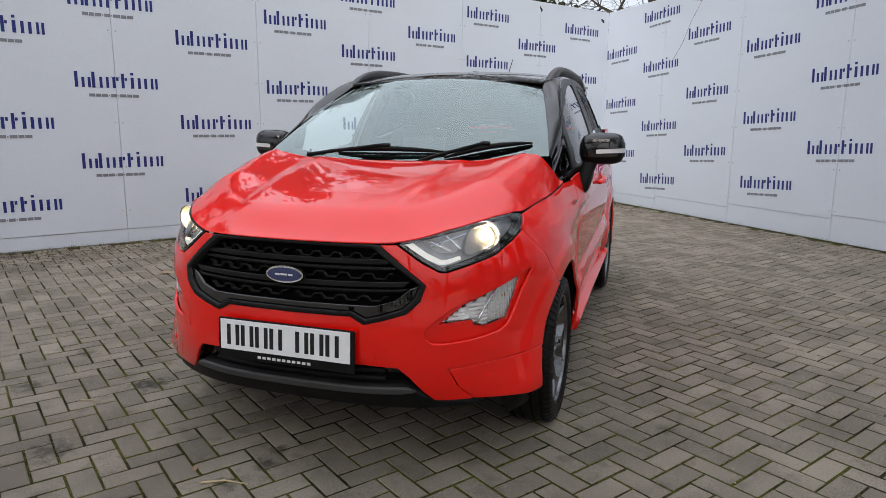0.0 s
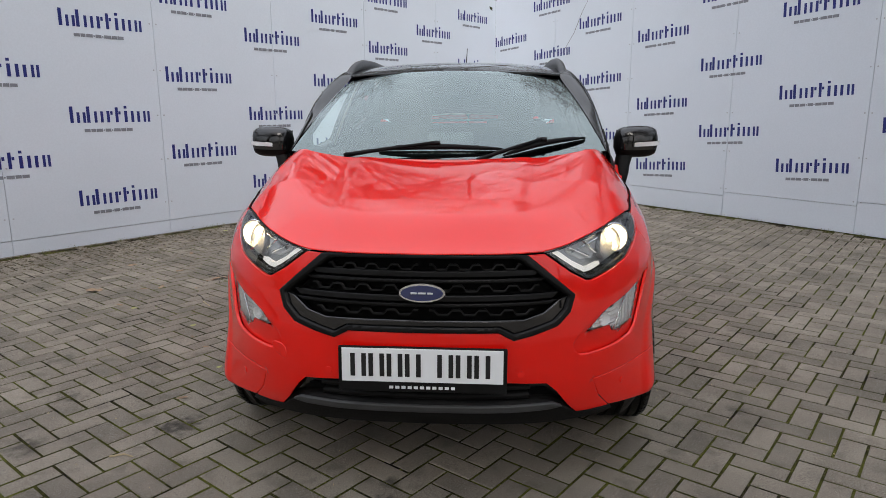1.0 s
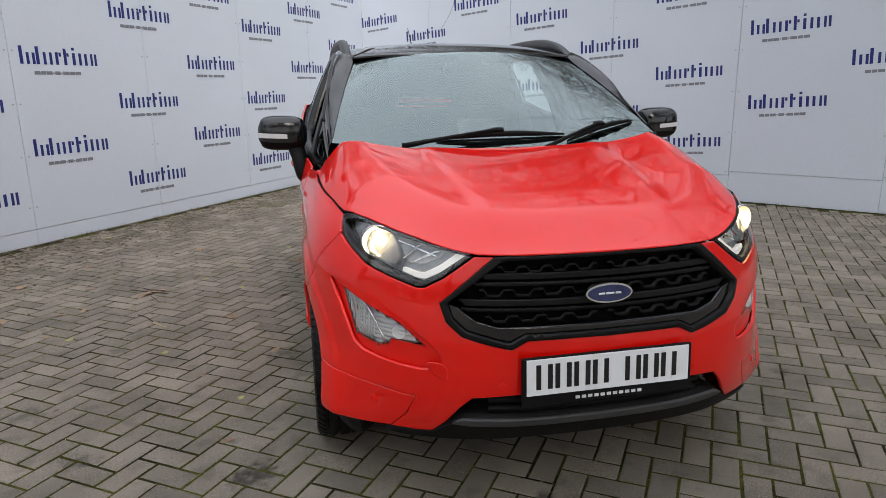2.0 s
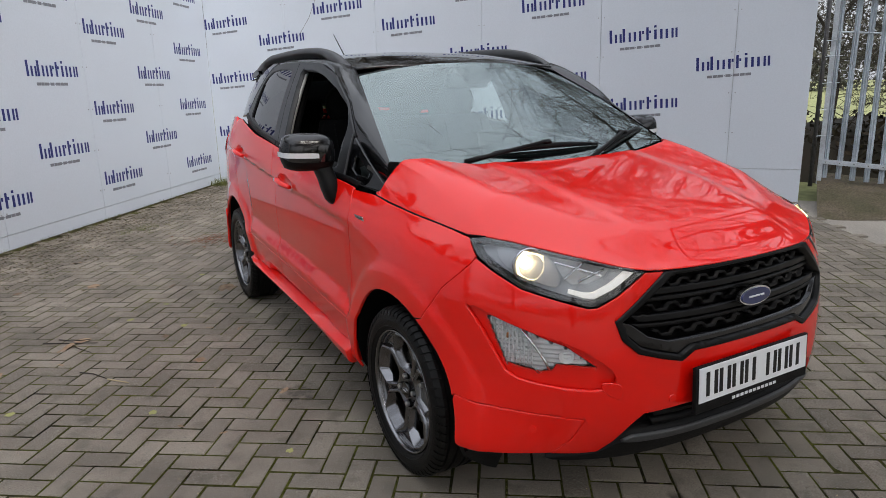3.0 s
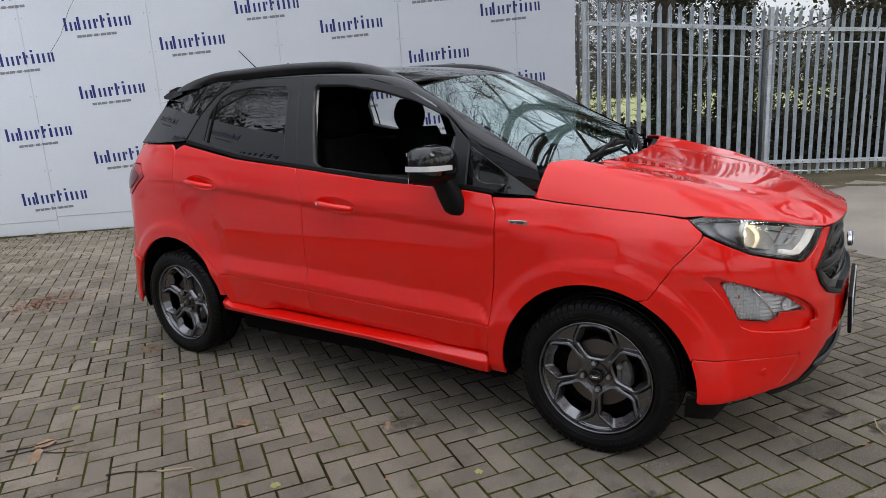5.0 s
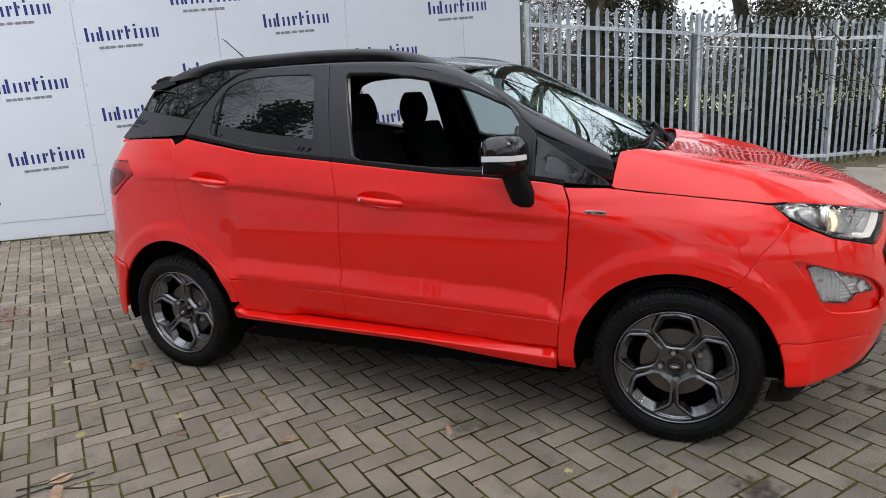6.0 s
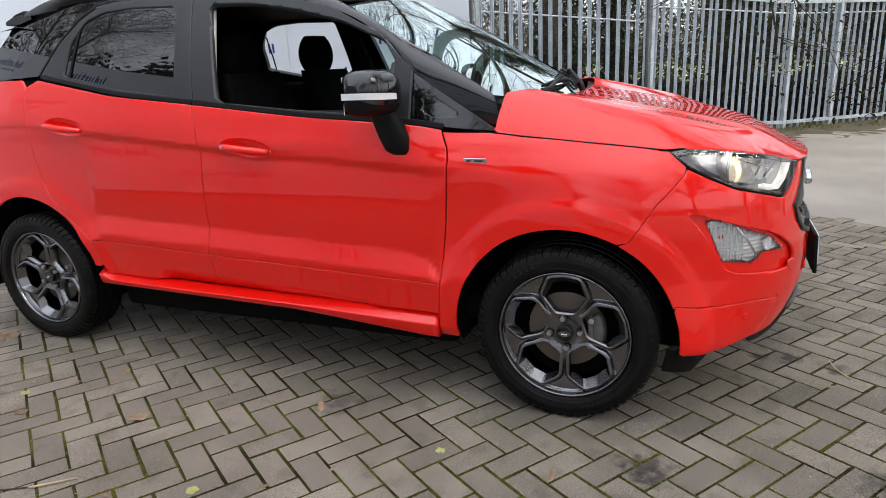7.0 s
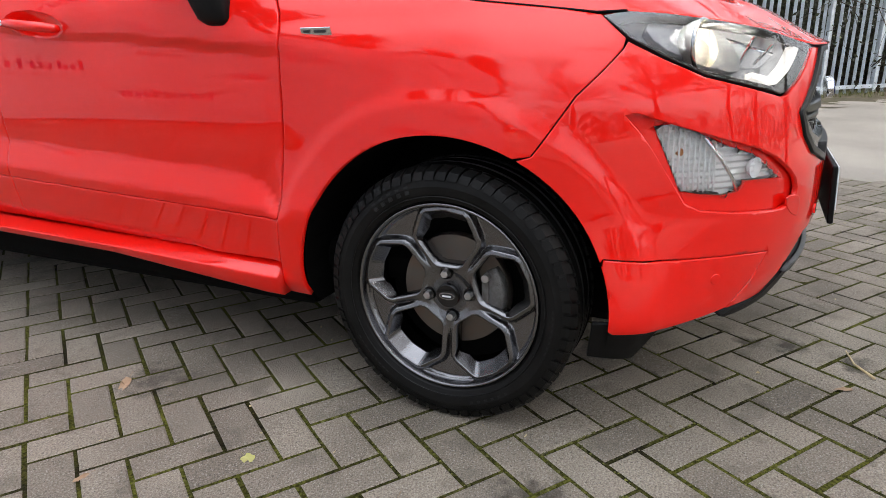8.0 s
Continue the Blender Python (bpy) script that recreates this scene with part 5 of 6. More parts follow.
def dish(a, b, push=0.0):
    """The face of the wheel: proud ribs round the openings, sunk between them and towards the rim."""
    a, b = np.asarray(a, float), np.asarray(b, float)
    q = np.stack([a.ravel(), b.ravel()], 1)
    d = np.full(len(q), 9.0)
    for w in windows:
        d = np.minimum(d, edge_distance(w, q))
    d = d.reshape(a.shape)
    r = np.hypot(a, b)
    sink = np.clip((d - .0095) / .009, 0, 1)
    sink = sink * sink * (3 - 2 * sink) * np.clip((r - .078) / .045, 0, 1)
    x = .064 + .020 * np.clip((r - .06) / .15, 0, 1) ** 1.2 - .005 * np.clip((.062 - r) / .012, 0, 1)
    x = x - .017 * sink * np.clip((.2225 - r) / .010 + .35, 0, 1) - .004 * np.clip(d / .0105, 0, 1) + push
    return np.stack([x, a, b], -1)


def build_wheel():
    rim_loop = [(.2225 * math.cos(t), .2225 * math.sin(t)) for t in np.linspace(0, 2 * math.pi, 73)[:-1]]
    wheel = patch("wheel", rim_loop, dish, ALLOY, None, holes=windows, cell=.006, lip=.045, edge=.003, rings=(.0065, .0100, .0120, .0140, .0165), label="dark graphite five-spoke alloy wheel")
    # broad bevels at the outer end of each opening
    for w in windows:
        a = np.array(resample(w, .007))
        r = np.hypot(a[:, 0], a[:, 1])
        k = np.clip((r - .135) / .055, 0, 1)
        b = a * (1 - (.003 + .021 * k) / r)[:, None]
        p0 = dish(a[:, 0], a[:, 1], -.002)
        p1 = dish(b[:, 0], b[:, 1], 0.0)
        p1[:, 0] = p0[:, 0] - .010 - .022 * k
        n = len(a)
        from_arrays("bevel", np.concatenate([p0, p1]), [(i, n + i, n + (i + 1) % n, (i + 1) % n) for i in range(n)], ALLOY, wheel)
    prof = [(.078, .2225), (.090, .2245), (.094, .2280), (.092, .2320), (.084, .2340), (.070, .222), (.045, .212), (-.06, .205), (-.095, .225)]
    v, f = lathe(prof, 72)
    from_arrays("rim_barrel", v, [q[::-1] for q in f], ALLOY, wheel, smooth=True)
    prof = [(.083, .231), (.094, .239), (.101, .254), (.1035, .272), (.099, .292), (.088, .306), (.076, .3125), (.068, .3135), (.066, .306), (.058, .306), (.056, .3155), (.030, .317), (.028, .308), (.020, .308),
            (.018, .317), (-.018, .317), (-.020, .308), (-.028, .308), (-.030, .317), (-.056, .3155), (-.058, .306), (-.066, .306), (-.068, .3135), (-.088, .306), (-.101, .285), (-.099, .25), (-.083, .226)]
    v, f = lathe(prof, 96)
    f = [q[::-1] for q in f]
    tyre = from_arrays("tyre", v, f, RUBBER, wheel, smooth=False, label="low-profile black road tyre")
    # shoulder blocks
    v, f = [], []
    for i in range(64):
        for sx in (1, -1):
            a0, a1 = 2 * math.pi * (i + .12) / 64, 2 * math.pi * (i + .86) / 64
            k = len(v)
            for a, sk in ((a0, 0), (a1, 0)):
                for d, r in ((.104, .288), (.097, .3055), (.078, .3175), (.067, .3185), (.067, .306), (.095, .29)):
                    aa = a + (d - .067) * 1.1
                    v.append((sx * d, r * math.cos(aa), r * math.sin(aa)))
            n = 6
            for j in range(n):
                q = (k + j, k + (j + 1) % n, k + n + (j + 1) % n, k + n + j)
                f.append(q[::-1] if sx > 0 else q)
            c1, c2 = tuple(range(k, k + n)), tuple(range(k + n, k + 2 * n))
            f += [c1, c2[::-1]] if sx > 0 else [c1[::-1], c2]
    tagged(from_arrays("tread", v, f, RUBBER, wheel), "tread blocks of the tyre", kind="stuff")
    # raised sidewall marks, as plain bars
    for a0, n, da, h in ((18, 5, 5.2, .020), (196, 6, 4.2, .013), (120, 9, 3.0, .008), (250, 8, 3.2, .008)):
        for k in range(n):
            a = radians(a0 + k * da)
            m = Matrix.Rotation(a, 4, "X") @ Matrix.Translation((.1022, 0.0, .270)) @ pose(0, 0, 0, 0, -4, 0)
            part("sidewall_bar", box_bm((.002, .011 if h > .015 else .008, h), m), MARK, tyre)
    v, f = lathe([(.1005, .2475), (.1022, .249), (.1012, .2505)], 72)
    from_arrays("bead_line", v, [q[::-1] for q in f], RUBBER, tyre)
    v, f = lathe([(.020, .045), (.020, .138), (.012, .140), (-.006, .140), (-.010, .045)], 48)
    from_arrays("brake_disc", v, [q[::-1] for q in f], BRAKE, wheel)
    v, f = lathe([(.055, .0005), (.055, .062), (.02, .070), (-.05, .070)], 32)
    from_arrays("hub", v, [q[::-1] for q in f], CAST, wheel)
    v, f = lathe([(-.030, .05), (-.030, .20), (-.09, .21)], 32)
    from_arrays("back_plate", v, [q[::-1] for q in f], DARK, wheel)
    cap = part("centre_cap", cyl_bm(.030, .012, pose(.066, 0, 0, 0, 90, 0), 32, .003), GLOSS_BLACK, wheel, smooth=False)
    bm = cyl_bm(1, .004, pose(.0725, 0, 0, 0, 90, 0) @ Matrix.Diagonal((.009, .020, 1, 1)), 32)
    part("cap_oval", bm, CHROME, cap)
    bm = cyl_bm(1, .005, pose(.0728, 0, 0, 0, 90, 0) @ Matrix.Diagonal((.0072, .0182, 1, 1)), 32)
    part("cap_field", bm, PLATE_INK, cap)
    part("cap_mark", box_bm((.003, .022, .004), pose(.0752, 0, 0)), WHITE_MARK, cap)
    for k in range(4):
        a = math.pi / 2 * k + .12
        c = (.064, .054 * math.cos(a), .054 * math.sin(a))
        v, f = lathe([(.006, .0145), (-.002, .016), (-.012, .0135)], 20)
        from_arrays("bolt_seat", [(p[0] + .058, p[1] + c[1], p[2] + c[2]) for p in v], [q[::-1] for q in f], DARK, wheel)
        part("wheel_bolt", cyl_bm(.0098, .022, pose(*c, 0, 90, 0), 6, .002), BOLT, wheel)
    return wheel


wheel = build_wheel()
wheel.parent = car
wheel.matrix_basis = pose(-.764, -.037, .311, 0, 0, 180)
for y, s in ((2.519, -1), (-.037, 1), (2.519, 1)):
    w = copy_thing(wheel, pose(s * .764, y, .312, 24 if s < 0 else 10, 0, 180 if s < 0 else 0))
def caliper(x, y, s):
    """A floating brake caliper: arched body with rounded ends, bracket and two pins."""
    rings = []
    for k in range(13):
        t = k / 12
        a = radians(150 + 64 * t)
        e = math.sin(math.pi * (.08 + .84 * t)) ** .35
        cy, cz = y + .122 * math.cos(a), .317 + .122 * math.sin(a)
        rings.append([(x + s * (.026 * e * p), cy + .022 * e * q * math.cos(a), cz + .022 * e * q * math.sin(a)) for p, q in ((-1, -.7), (-1, .7), (-.7, 1), (.7, 1), (1, .7), (1, -.7), (.7, -1), (-.7, -1))])
    v, f = sweep(None, rings)
    body = from_arrays("brake_caliper", v, f if s < 0 else [q[::-1] for q in f], CALIPER, car, "grey cast brake caliper", smooth=True)
    for a0 in (156, 208):
        a = radians(a0)
        part("pin", cyl_bm(.010, .058, Matrix.Translation((x + s * .006, y + .106 * math.cos(a), .317 + .106 * math.sin(a))) @ pose(0, 0, 0, 0, 90, 0), 12, .002), BOLT, body)
    a = radians(182)
    part("bracket", box_bm((.030, .020, .085), Matrix.Translation((x + s * .012, y + .094 * math.cos(a), .317 + .094 * math.sin(a))), .006), CALIPER, body)


for s in SIDES:
    caliper(s * .785, -.03, s)
    caliper(s * .775, 2.515, s)
    v, f = tube([(s * .60, 2.515, .30), (s * .2, 2.515, .30), (0, 2.515, .30)], .035, 8)
    from_arrays("axle", v, f, DARK, car)
bm = cyl_bm(.09, .5, pose(-.45, 2.05, .255, 90, 0, 12), 20, .02)
part("exhaust_silencer", bm, CAST, car)
# ---- screen walls ----
CORNER = Vector((.24, 9.03, 0))
DIR_A = (Vector((-4.427, 2.40, 0)) - CORNER).normalized()
DIR_B = (Vector((4.75, 3.47, 0)) - CORNER).normalized()
IN_A, IN_B = Vector((DIR_A.y * -1, DIR_A.x, 0)), Vector((DIR_B.y, -DIR_B.x, 0))
WALL_TOP = 3.14


def wall_frame(d, inward):
    """x along the wall from the corner, y into the yard, z up."""
    m = Matrix((d, inward, Vector((0, 0, 1)))).transposed().to_4x4()
    m.translation = CORNER
    return m


def letter_bars():
    """A wordmark as plain upright bars of its letters' heights, 0.80 m wide; then the line below it as short bars."""
    big, small = bmesh.new(), bmesh.new()
    for x, w, h in ((0, .030, .155), (.062, .026, .10), (.118, .026, .10), (.180 - .026, .030, .155), (.225, .026, .108), (.285, .026, .108), (.345, .028, .112), (.382, .022, .035),
                    (.430, .028, .148), (.462, .022, .030), (.520, .030, .112), (.588, .028, .112), (.650, .028, .108), (.716, .024, .110), (.760, .024, .110)):
        z = h / 2 if not (h < .04) else .092
        box_bm((w, .0025, h), Matrix.Translation((x + w / 2, 0, z)), 0, big)
    box_bm((.028, .0025, .026), Matrix.Translation((.534, 0, .148)), 0, big)
    for k, (x, w) in enumerate(((.12, .055), (.182, .045), (.233, .060), (.300, .012), (.320, .055), (.382, .012), (.402, .065), (.474, .050), (.530, .060))):
        box_bm((w, .0025, .030 if w > .02 else .014), Matrix.Translation((x + w / 2, 0, -.075)), 0, small)
    out = []
    for bm, nm, mat in ((big, "wordmark_bars", SIGN_BLUE), (small, "line_bars", SIGN_GREY)):
        me = bpy.data.meshes.new(nm)
        bm.to_mesh(me)
        bm.free()
        me.materials.append(mat)
        out.append(me)
    return out


BIG, SMALL = letter_bars()


def screen_wall(name, d, inward, length, seams, flip, signs, slope, tilt=0.0):
    m = wall_frame(d, inward)
    wall = thing(name, "tall white boarded screen wall printed with rows of dark blue wordmarks", "wall", kind="structure")
    edges_ = [0.0] + seams + [length]
    for a, b in zip(edges_, edges_[1:]):
        base = .15 + slope * (a + b) / 2
        p = part("panel", box_bm((b - a - .004, .014, WALL_TOP - base), m @ Matrix.Translation(((a + b) / 2, -.007, (WALL_TOP + base) / 2)), .0015, segments=1), BOARD, wall)
        part("kick_panel", box_bm((b - a - .003, .012, base - .012), m @ Matrix.Translation(((a + b) / 2, -.010, base / 2 + .002)), .0015, segments=1), BOARD, wall)
    for a in seams:
        strip = part("seam_strip", box_bm((.030, .006, WALL_TOP - .25), m @ Matrix.Translation((a, -.018, WALL_TOP / 2 + .1))), BOARD_EDGE, wall)
        for z in np.arange(.35, WALL_TOP - .1, .46):
            for dx in (-.035, .035):
                bm = cyl_bm(.008, .005, m @ Matrix.Translation((a + dx, .0015, z)) @ pose(0, 0, 0, 90, 0, 0), 10)
                part("screw_cap", bm, BOARD_EDGE, wall)
    part("back_frame", box_bm((length, .05, WALL_TOP - .2), m @ Matrix.Translation((length / 2, -.055, WALL_TOP / 2)), 0), BOARD_EDGE, wall)
    part("base_rail", box_bm((length, .05, .05), m @ Matrix.Translation((length / 2, -.06, .027)), .004), BOARD_EDGE, wall)
    for sx, sz in signs:
        for me in (BIG, SMALL):
            ob = new(me.name, me)
            ob.parent = wall
            if flip:
                ob.matrix_basis = m @ Matrix.Translation((sx, .0012, sz)) @ pose(0, 0, 0, 0, 0, 180)
            else:
                ob.matrix_basis = m @ Matrix.Translation((sx, .0012, sz)) @ pose(0, 0, 0, 0, -tilt, 0)
    return wall


signs_a = []
for k in range(1, 11):
    for z in ((.805, 1.62, 2.41) if k % 2 == 0 else (.364, 1.20, 1.97, 2.73) if k == 1 else (.40, 1.205, 2.10, 2.77)):
        signs_a.append((k * 1.0 + .045, z))
# the prints on the north wall climb by three degrees
SIGN_TILT = 3.0
signs_b = []
for k, x in enumerate((.065, 1.04, 2.03, 3.11, 4.09, 5.105, 6.185, 7.18)):
    for z in ((.748, 1.558, 2.371) if k % 2 == 0 else (.33, 1.145, 2.04, 2.786)):
        zz = z + .054 * k
        if zz + .17 < WALL_TOP + .05 * k and not (k == 7 and zz < .72):
            signs_b.append((x - .052 * (zz - 1.4), zz))
screen_wall("wall_west", DIR_A, IN_A, 10.7, [1.60, 3.13, 4.66, 6.14, 7.67, 9.19], IN_A.cross(DIR_A).z < 0, signs_a, .0)
screen_wall("wall_north", DIR_B, IN_B, 8.38, [1.46, 2.96, 4.51, 6.05, 7.58], False, signs_b, .03, SIGN_TILT)

# ---- ground ----
DP = Vector((.5664, .8241, 0))
DQ = Vector((.8241, -.5664, 0))
EDGE = Vector((2.80, -1.20, 0))
BACK = 4.6


def sheet(name, pts, z, mat, label, category, cuts=0):
    bm = bmesh.new()
    vs = [bm.verts.new((x, y, z)) for x, y in pts]
    bm.faces.new(vs)
    ob = part(name, bm, mat)
    return tagged(ob, label, category, kind="structure")


sheet("ground", [(-600, -600), (600, -600), (600, 600), (-600, 600)], -.045, FIELD, "pale green winter field reaching to the horizon", "ground")
sheet("road", [(-60, -60), (60, -60), (12.0, -5.2), (9.65, -2.45), (9.05, -1.70), (7.22, .25), (5.80, 2.60), (.24, 9.5), (-60, 9.5)], -.016, ASPHALT, "worn grey-brown tarmac yard in front of the fence", "yard")
bed = sheet("paving_bed", [tuple((EDGE + DP * 4.75 - DQ * .08)[:2]), tuple((CORNER + Vector((0, .03, 0)))[:2]), tuple((CORNER + DIR_A * 12)[:2]), tuple((EDGE - DP * BACK - DQ * 12)[:2]), tuple((EDGE - DP * BACK - DQ * .08)[:2])], -.0024, JOINT,
            "mossy sand joints under herringbone block paving", "paving")

# earth strip along the fence foot
FENCE = [Vector((5.94, 2.58, .20)), Vector((7.36, .41, -.02)), Vector((9.15, -1.54, -.15)), Vector((9.78, -2.28, -.15)), Vector((11.6, -4.5, -.15)), Vector((13.6, -6.9, -.15))]
rng = np.random.default_rng(4)
ev, ef = [], []
for i in range(61):
    t = i / 60 * 4.999
    k = int(t)
    p = FENCE[k].lerp(FENCE[k + 1], t - k)
    d = (FENCE[k + 1] - FENCE[k]).normalized()
    o = Vector((d.y, -d.x, 0))
    for j, (w, h) in enumerate(((-.9, .02), (-.3, .03), (.0, .02), (.25, .012), (.55, 0), (.95, -.006), (1.25 + .12 * math.sin(i * 1.7), -.02))):
        q = p + o * w + d * .0
        ev.append((q.x, q.y, max(p.z + h, -.014 + h) * (1 - max(0, w) / 1.25) + (-.014 if w > .9 else 0) + rng.normal(0, .006)))
for i in range(60):
    for j in range(6):
        ef.append((i * 7 + j, i * 7 + j + 1, i * 7 + 8 + j, i * 7 + 7 + j))
tagged(from_arrays("earth_verge", ev, ef, EARTH, smooth=True), "bare earth and leaf litter strip along the fence foot", "verge", kind="structure")

# ---- palisade fence ----
def pale_mesh(h):
    """A W-section pale with a pointed, splayed head."""
    prof = [(-.030, .006), (-.021, .014), (-.012, -.008), (0, .012), (.012, -.008), (.021, .014), (.030, .006)]
    levels = [(0, 1.0), (h - .13, 1.0), (h - .10, .86), (h - .055, 1.05), (h, .10)]
    v, f = [], []
    for z, k in levels:
        for x, y in prof:
            v.append((x * k, y - (.014 if z > h - .06 else 0), z))
        for x, y in reversed(prof):
            v.append((x * k, y + .003 - (.014 if z > h - .06 else 0), z))
    n = 14
    for i in range(len(levels) - 1):
        for j in range(n):
            f.append((i * n + j, i * n + (j + 1) % n, (i + 1) * n + (j + 1) % n, (i + 1) * n + j))
    f.append(tuple(range((len(levels) - 1) * n, len(levels) * n)))
    me = bpy.data.meshes.new("pale")
    me.from_pydata(v, [], f)
    me.materials.append(GALV)
    return me


PALE = pale_mesh(2.33)
fence = thing("palisade_fence", "galvanised steel palisade fence with pointed pales", "fence")
for i, (a, b) in enumerate(zip(FENCE, FENCE[1:])):
    d = b - a
    ang = math.degrees(math.atan2(d.y, d.x))
    L = math.hypot(d.x, d.y)
    n = max(2, round(L / .141))
    for k in range(n):
        t = (k + .5) / n
        p = a.lerp(b, t)
        ob = new("pale", PALE)
        ob.parent = fence
        ob.matrix_basis = pose(p.x, p.y, p.z + .06, rng.normal(0, .25), rng.normal(0, .35), ang)
    nrm = Vector((d.y, -d.x, 0)).normalized()
    mid = (a + b) / 2
    dip = -math.degrees(math.atan2(d.z, L))
    for z, sz in ((2.10, .05), (.25, .05)):
        bm = box_bm((L, .006, sz), pose(mid.x + nrm.x * .022, mid.y + nrm.y * .022, mid.z + z, 0, dip, ang), 0)
        box_bm((L, .040, .006), pose(mid.x + nrm.x * .002, mid.y + nrm.y * .002, mid.z + z + sz / 2, 0, dip, ang), 0, bm)
        rail = part("rail", bm, GALV, fence)
        for k in range(n):
            p = a.lerp(b, (k + .5) / n) + nrm * .027
            if i < 3:
                part("bolt", cyl_bm(.007, .006, pose(p.x, p.y, p.z + z, 90, 0, ang), 6), CAST, rail)
    for z in ((1.72,) if i == 0 else (1.93, .11)):
        v, f = tube([a + nrm * -.012 + Vector((0, 0, z)), b + nrm * -.012 + Vector((0, 0, z))], .011, 6)
        from_arrays("stiffener", v, f, GALV, fence)
for i, p in enumerate(FENCE):
    d = FENCE[min(i + 1, len(FENCE) - 1)] - FENCE[max(i - 1, 0)]
    ang = math.degrees(math.atan2(d.y, d.x))
    h = 2.40
    bm = box_bm((.008, .062, h), pose(p.x, p.y, p.z + h / 2 - .02, 0, 0, ang))
    box_bm((.050, .007, h), pose(p.x, p.y, p.z + h / 2 - .02, 0, 0, ang) @ Matrix.Translation((.02, -.03, 0)), 0, bm)
    box_bm((.050, .007, h), pose(p.x, p.y, p.z + h / 2 - .02, 0, 0, ang) @ Matrix.Translation((.02, .03, 0)), 0, bm)
    part("post", bm, GALV, fence)
    if i in (0, 1):
        v, f = tube([p + Vector((-.06, .04, -.05)), p + Vector((-.055, .04, 2.35 if i == 0 else 2.1))], .024, 10)
        from_arrays("old_post", v, f, CAST, fence, smooth=True)
        for z in (.55, .85, 1.15, 1.45, 1.62):
            v, f = tube([p + Vector((-.10, .0, z)), p + Vector((.0, -.06, z + .006)), p + Vector((.09, -.085, z + .004))], .004, 5)
            from_arrays("wire_tie", v, f, GALV, fence)


# ---- trees and growth ----
def branches(base, height, spread, seed, levels=5, lean=(0, 0), trunk_r=.16, bush=3, up=.25):
    """Tapered limbs that fork again and again; verts and faces."""
    rg = random.Random(seed)
    v, f = [], []

    def limb(p, d, length, r, level):
        n = 4 if level < 2 else 3
        pts, rad = [p], [r]
        for k in range(n):
            d = (d + Vector((rg.gauss(0, .16), rg.gauss(0, .16), rg.gauss(0, .10) + up * .12))).normalized()
            p = p + d * length / n
            pts.append(p)
            rad.append(max(r * (1 - .62 * (k + 1) / n), .003))
            if level < levels and k >= (1 if level == 0 else 0):
                for _ in range(bush if level > 0 else bush - 1):
                    side = Vector((rg.gauss(0, 1), rg.gauss(0, 1), rg.gauss(.15, .6))).normalized()
                    nd = (d * .55 + side * spread).normalized()
                    if rg.random() < .82:
                        limb(p, nd, length * rg.uniform(.42, .66), rad[-1] * .62, level + 1)
        a, b = tube(pts, rad, 7 if level == 0 else (5 if level == 1 else 3))
        k0 = len(v)
        v.extend(a)
        f.extend([tuple(i + k0 for i in q) for q in b])
    limb(Vector(base), Vector((lean[0], lean[1], 1)).normalized(), height, trunk_r, 0)
    return v, f


def leaf_cloud(centers, per, size, seed, spread):
    """Many small crooked leaves round the centres."""
    rg = np.random.default_rng(seed)
    v, f = [], []
    for c in centers:
        for _ in range(per):
            p = np.array(c) + rg.normal(0, 1, 3) * spread
            a = rg.normal(0, 1, 3)
            a /= np.linalg.norm(a)
            b = np.cross(a, rg.normal(0, 1, 3))
            b /= np.linalg.norm(b)
            s = size * rg.uniform(.6, 1.3)
            k = len(v)
            v += [p - a * s, p + b * s * .55, p + a * s, p - b * s * .55 + np.cross(a, b) * s * .25]
            f += [(k, k + 1, k + 2), (k, k + 2, k + 3)]
    return v, f


def tree(x, y, height, seed, trunk_r, label, spread=.9, levels=4, bush=3, ivy=0, lean=(0, 0)):
    t = thing("tree", label, "tree", at=(x, y, 0))
    v, f = branches((0, 0, -.1), height, spread, seed, levels, lean, trunk_r, bush)
    from_arrays("branchwork", v, f, BARK, t)
    if ivy:
        rg = random.Random(seed)
        cs = []
        for k in range(ivy):
            z = rg.uniform(.3, min(height * .62, 5.2))
            a = rg.uniform(0, 2 * math.pi)
            r = trunk_r * (1.1 - .5 * z / height) + abs(rg.gauss(0, .10))
            cs.append((r * math.cos(a) + lean[0] * z, r * math.sin(a) + lean[1] * z, z))
        v, f = leaf_cloud(cs, 48, .038, seed, np.array((.12, .12, .16)))
        from_arrays("ivy", v, f, IVY, t)
    return t


tree(8.95, 2.05, 9.5, 11, .20, "ivy-clad tree with bare upper limbs behind the fence", ivy=330, bush=3)
tree(9.85, 1.25, 10.0, 15, .18, "slim ivy-covered tree behind the fence", ivy=300, bush=3, lean=(.03, .02))
tree(11.7, -.8, 9.0, 21, .18, "ivy-covered tree in the hedge", ivy=300, bush=3)
tree(13.0, -3.6, 10.0, 27, .20, "ivy-covered tree in the hedge", ivy=330, bush=3)
tree(8.6, 4.1, 3.0, 31, .05, "thin bare sapling behind the fence", ivy=0, bush=3, spread=1.0)
tree(8.8, 3.0, 2.6, 35, .04, "thin bare sapling behind the fence", ivy=0, bush=3, spread=1.1)
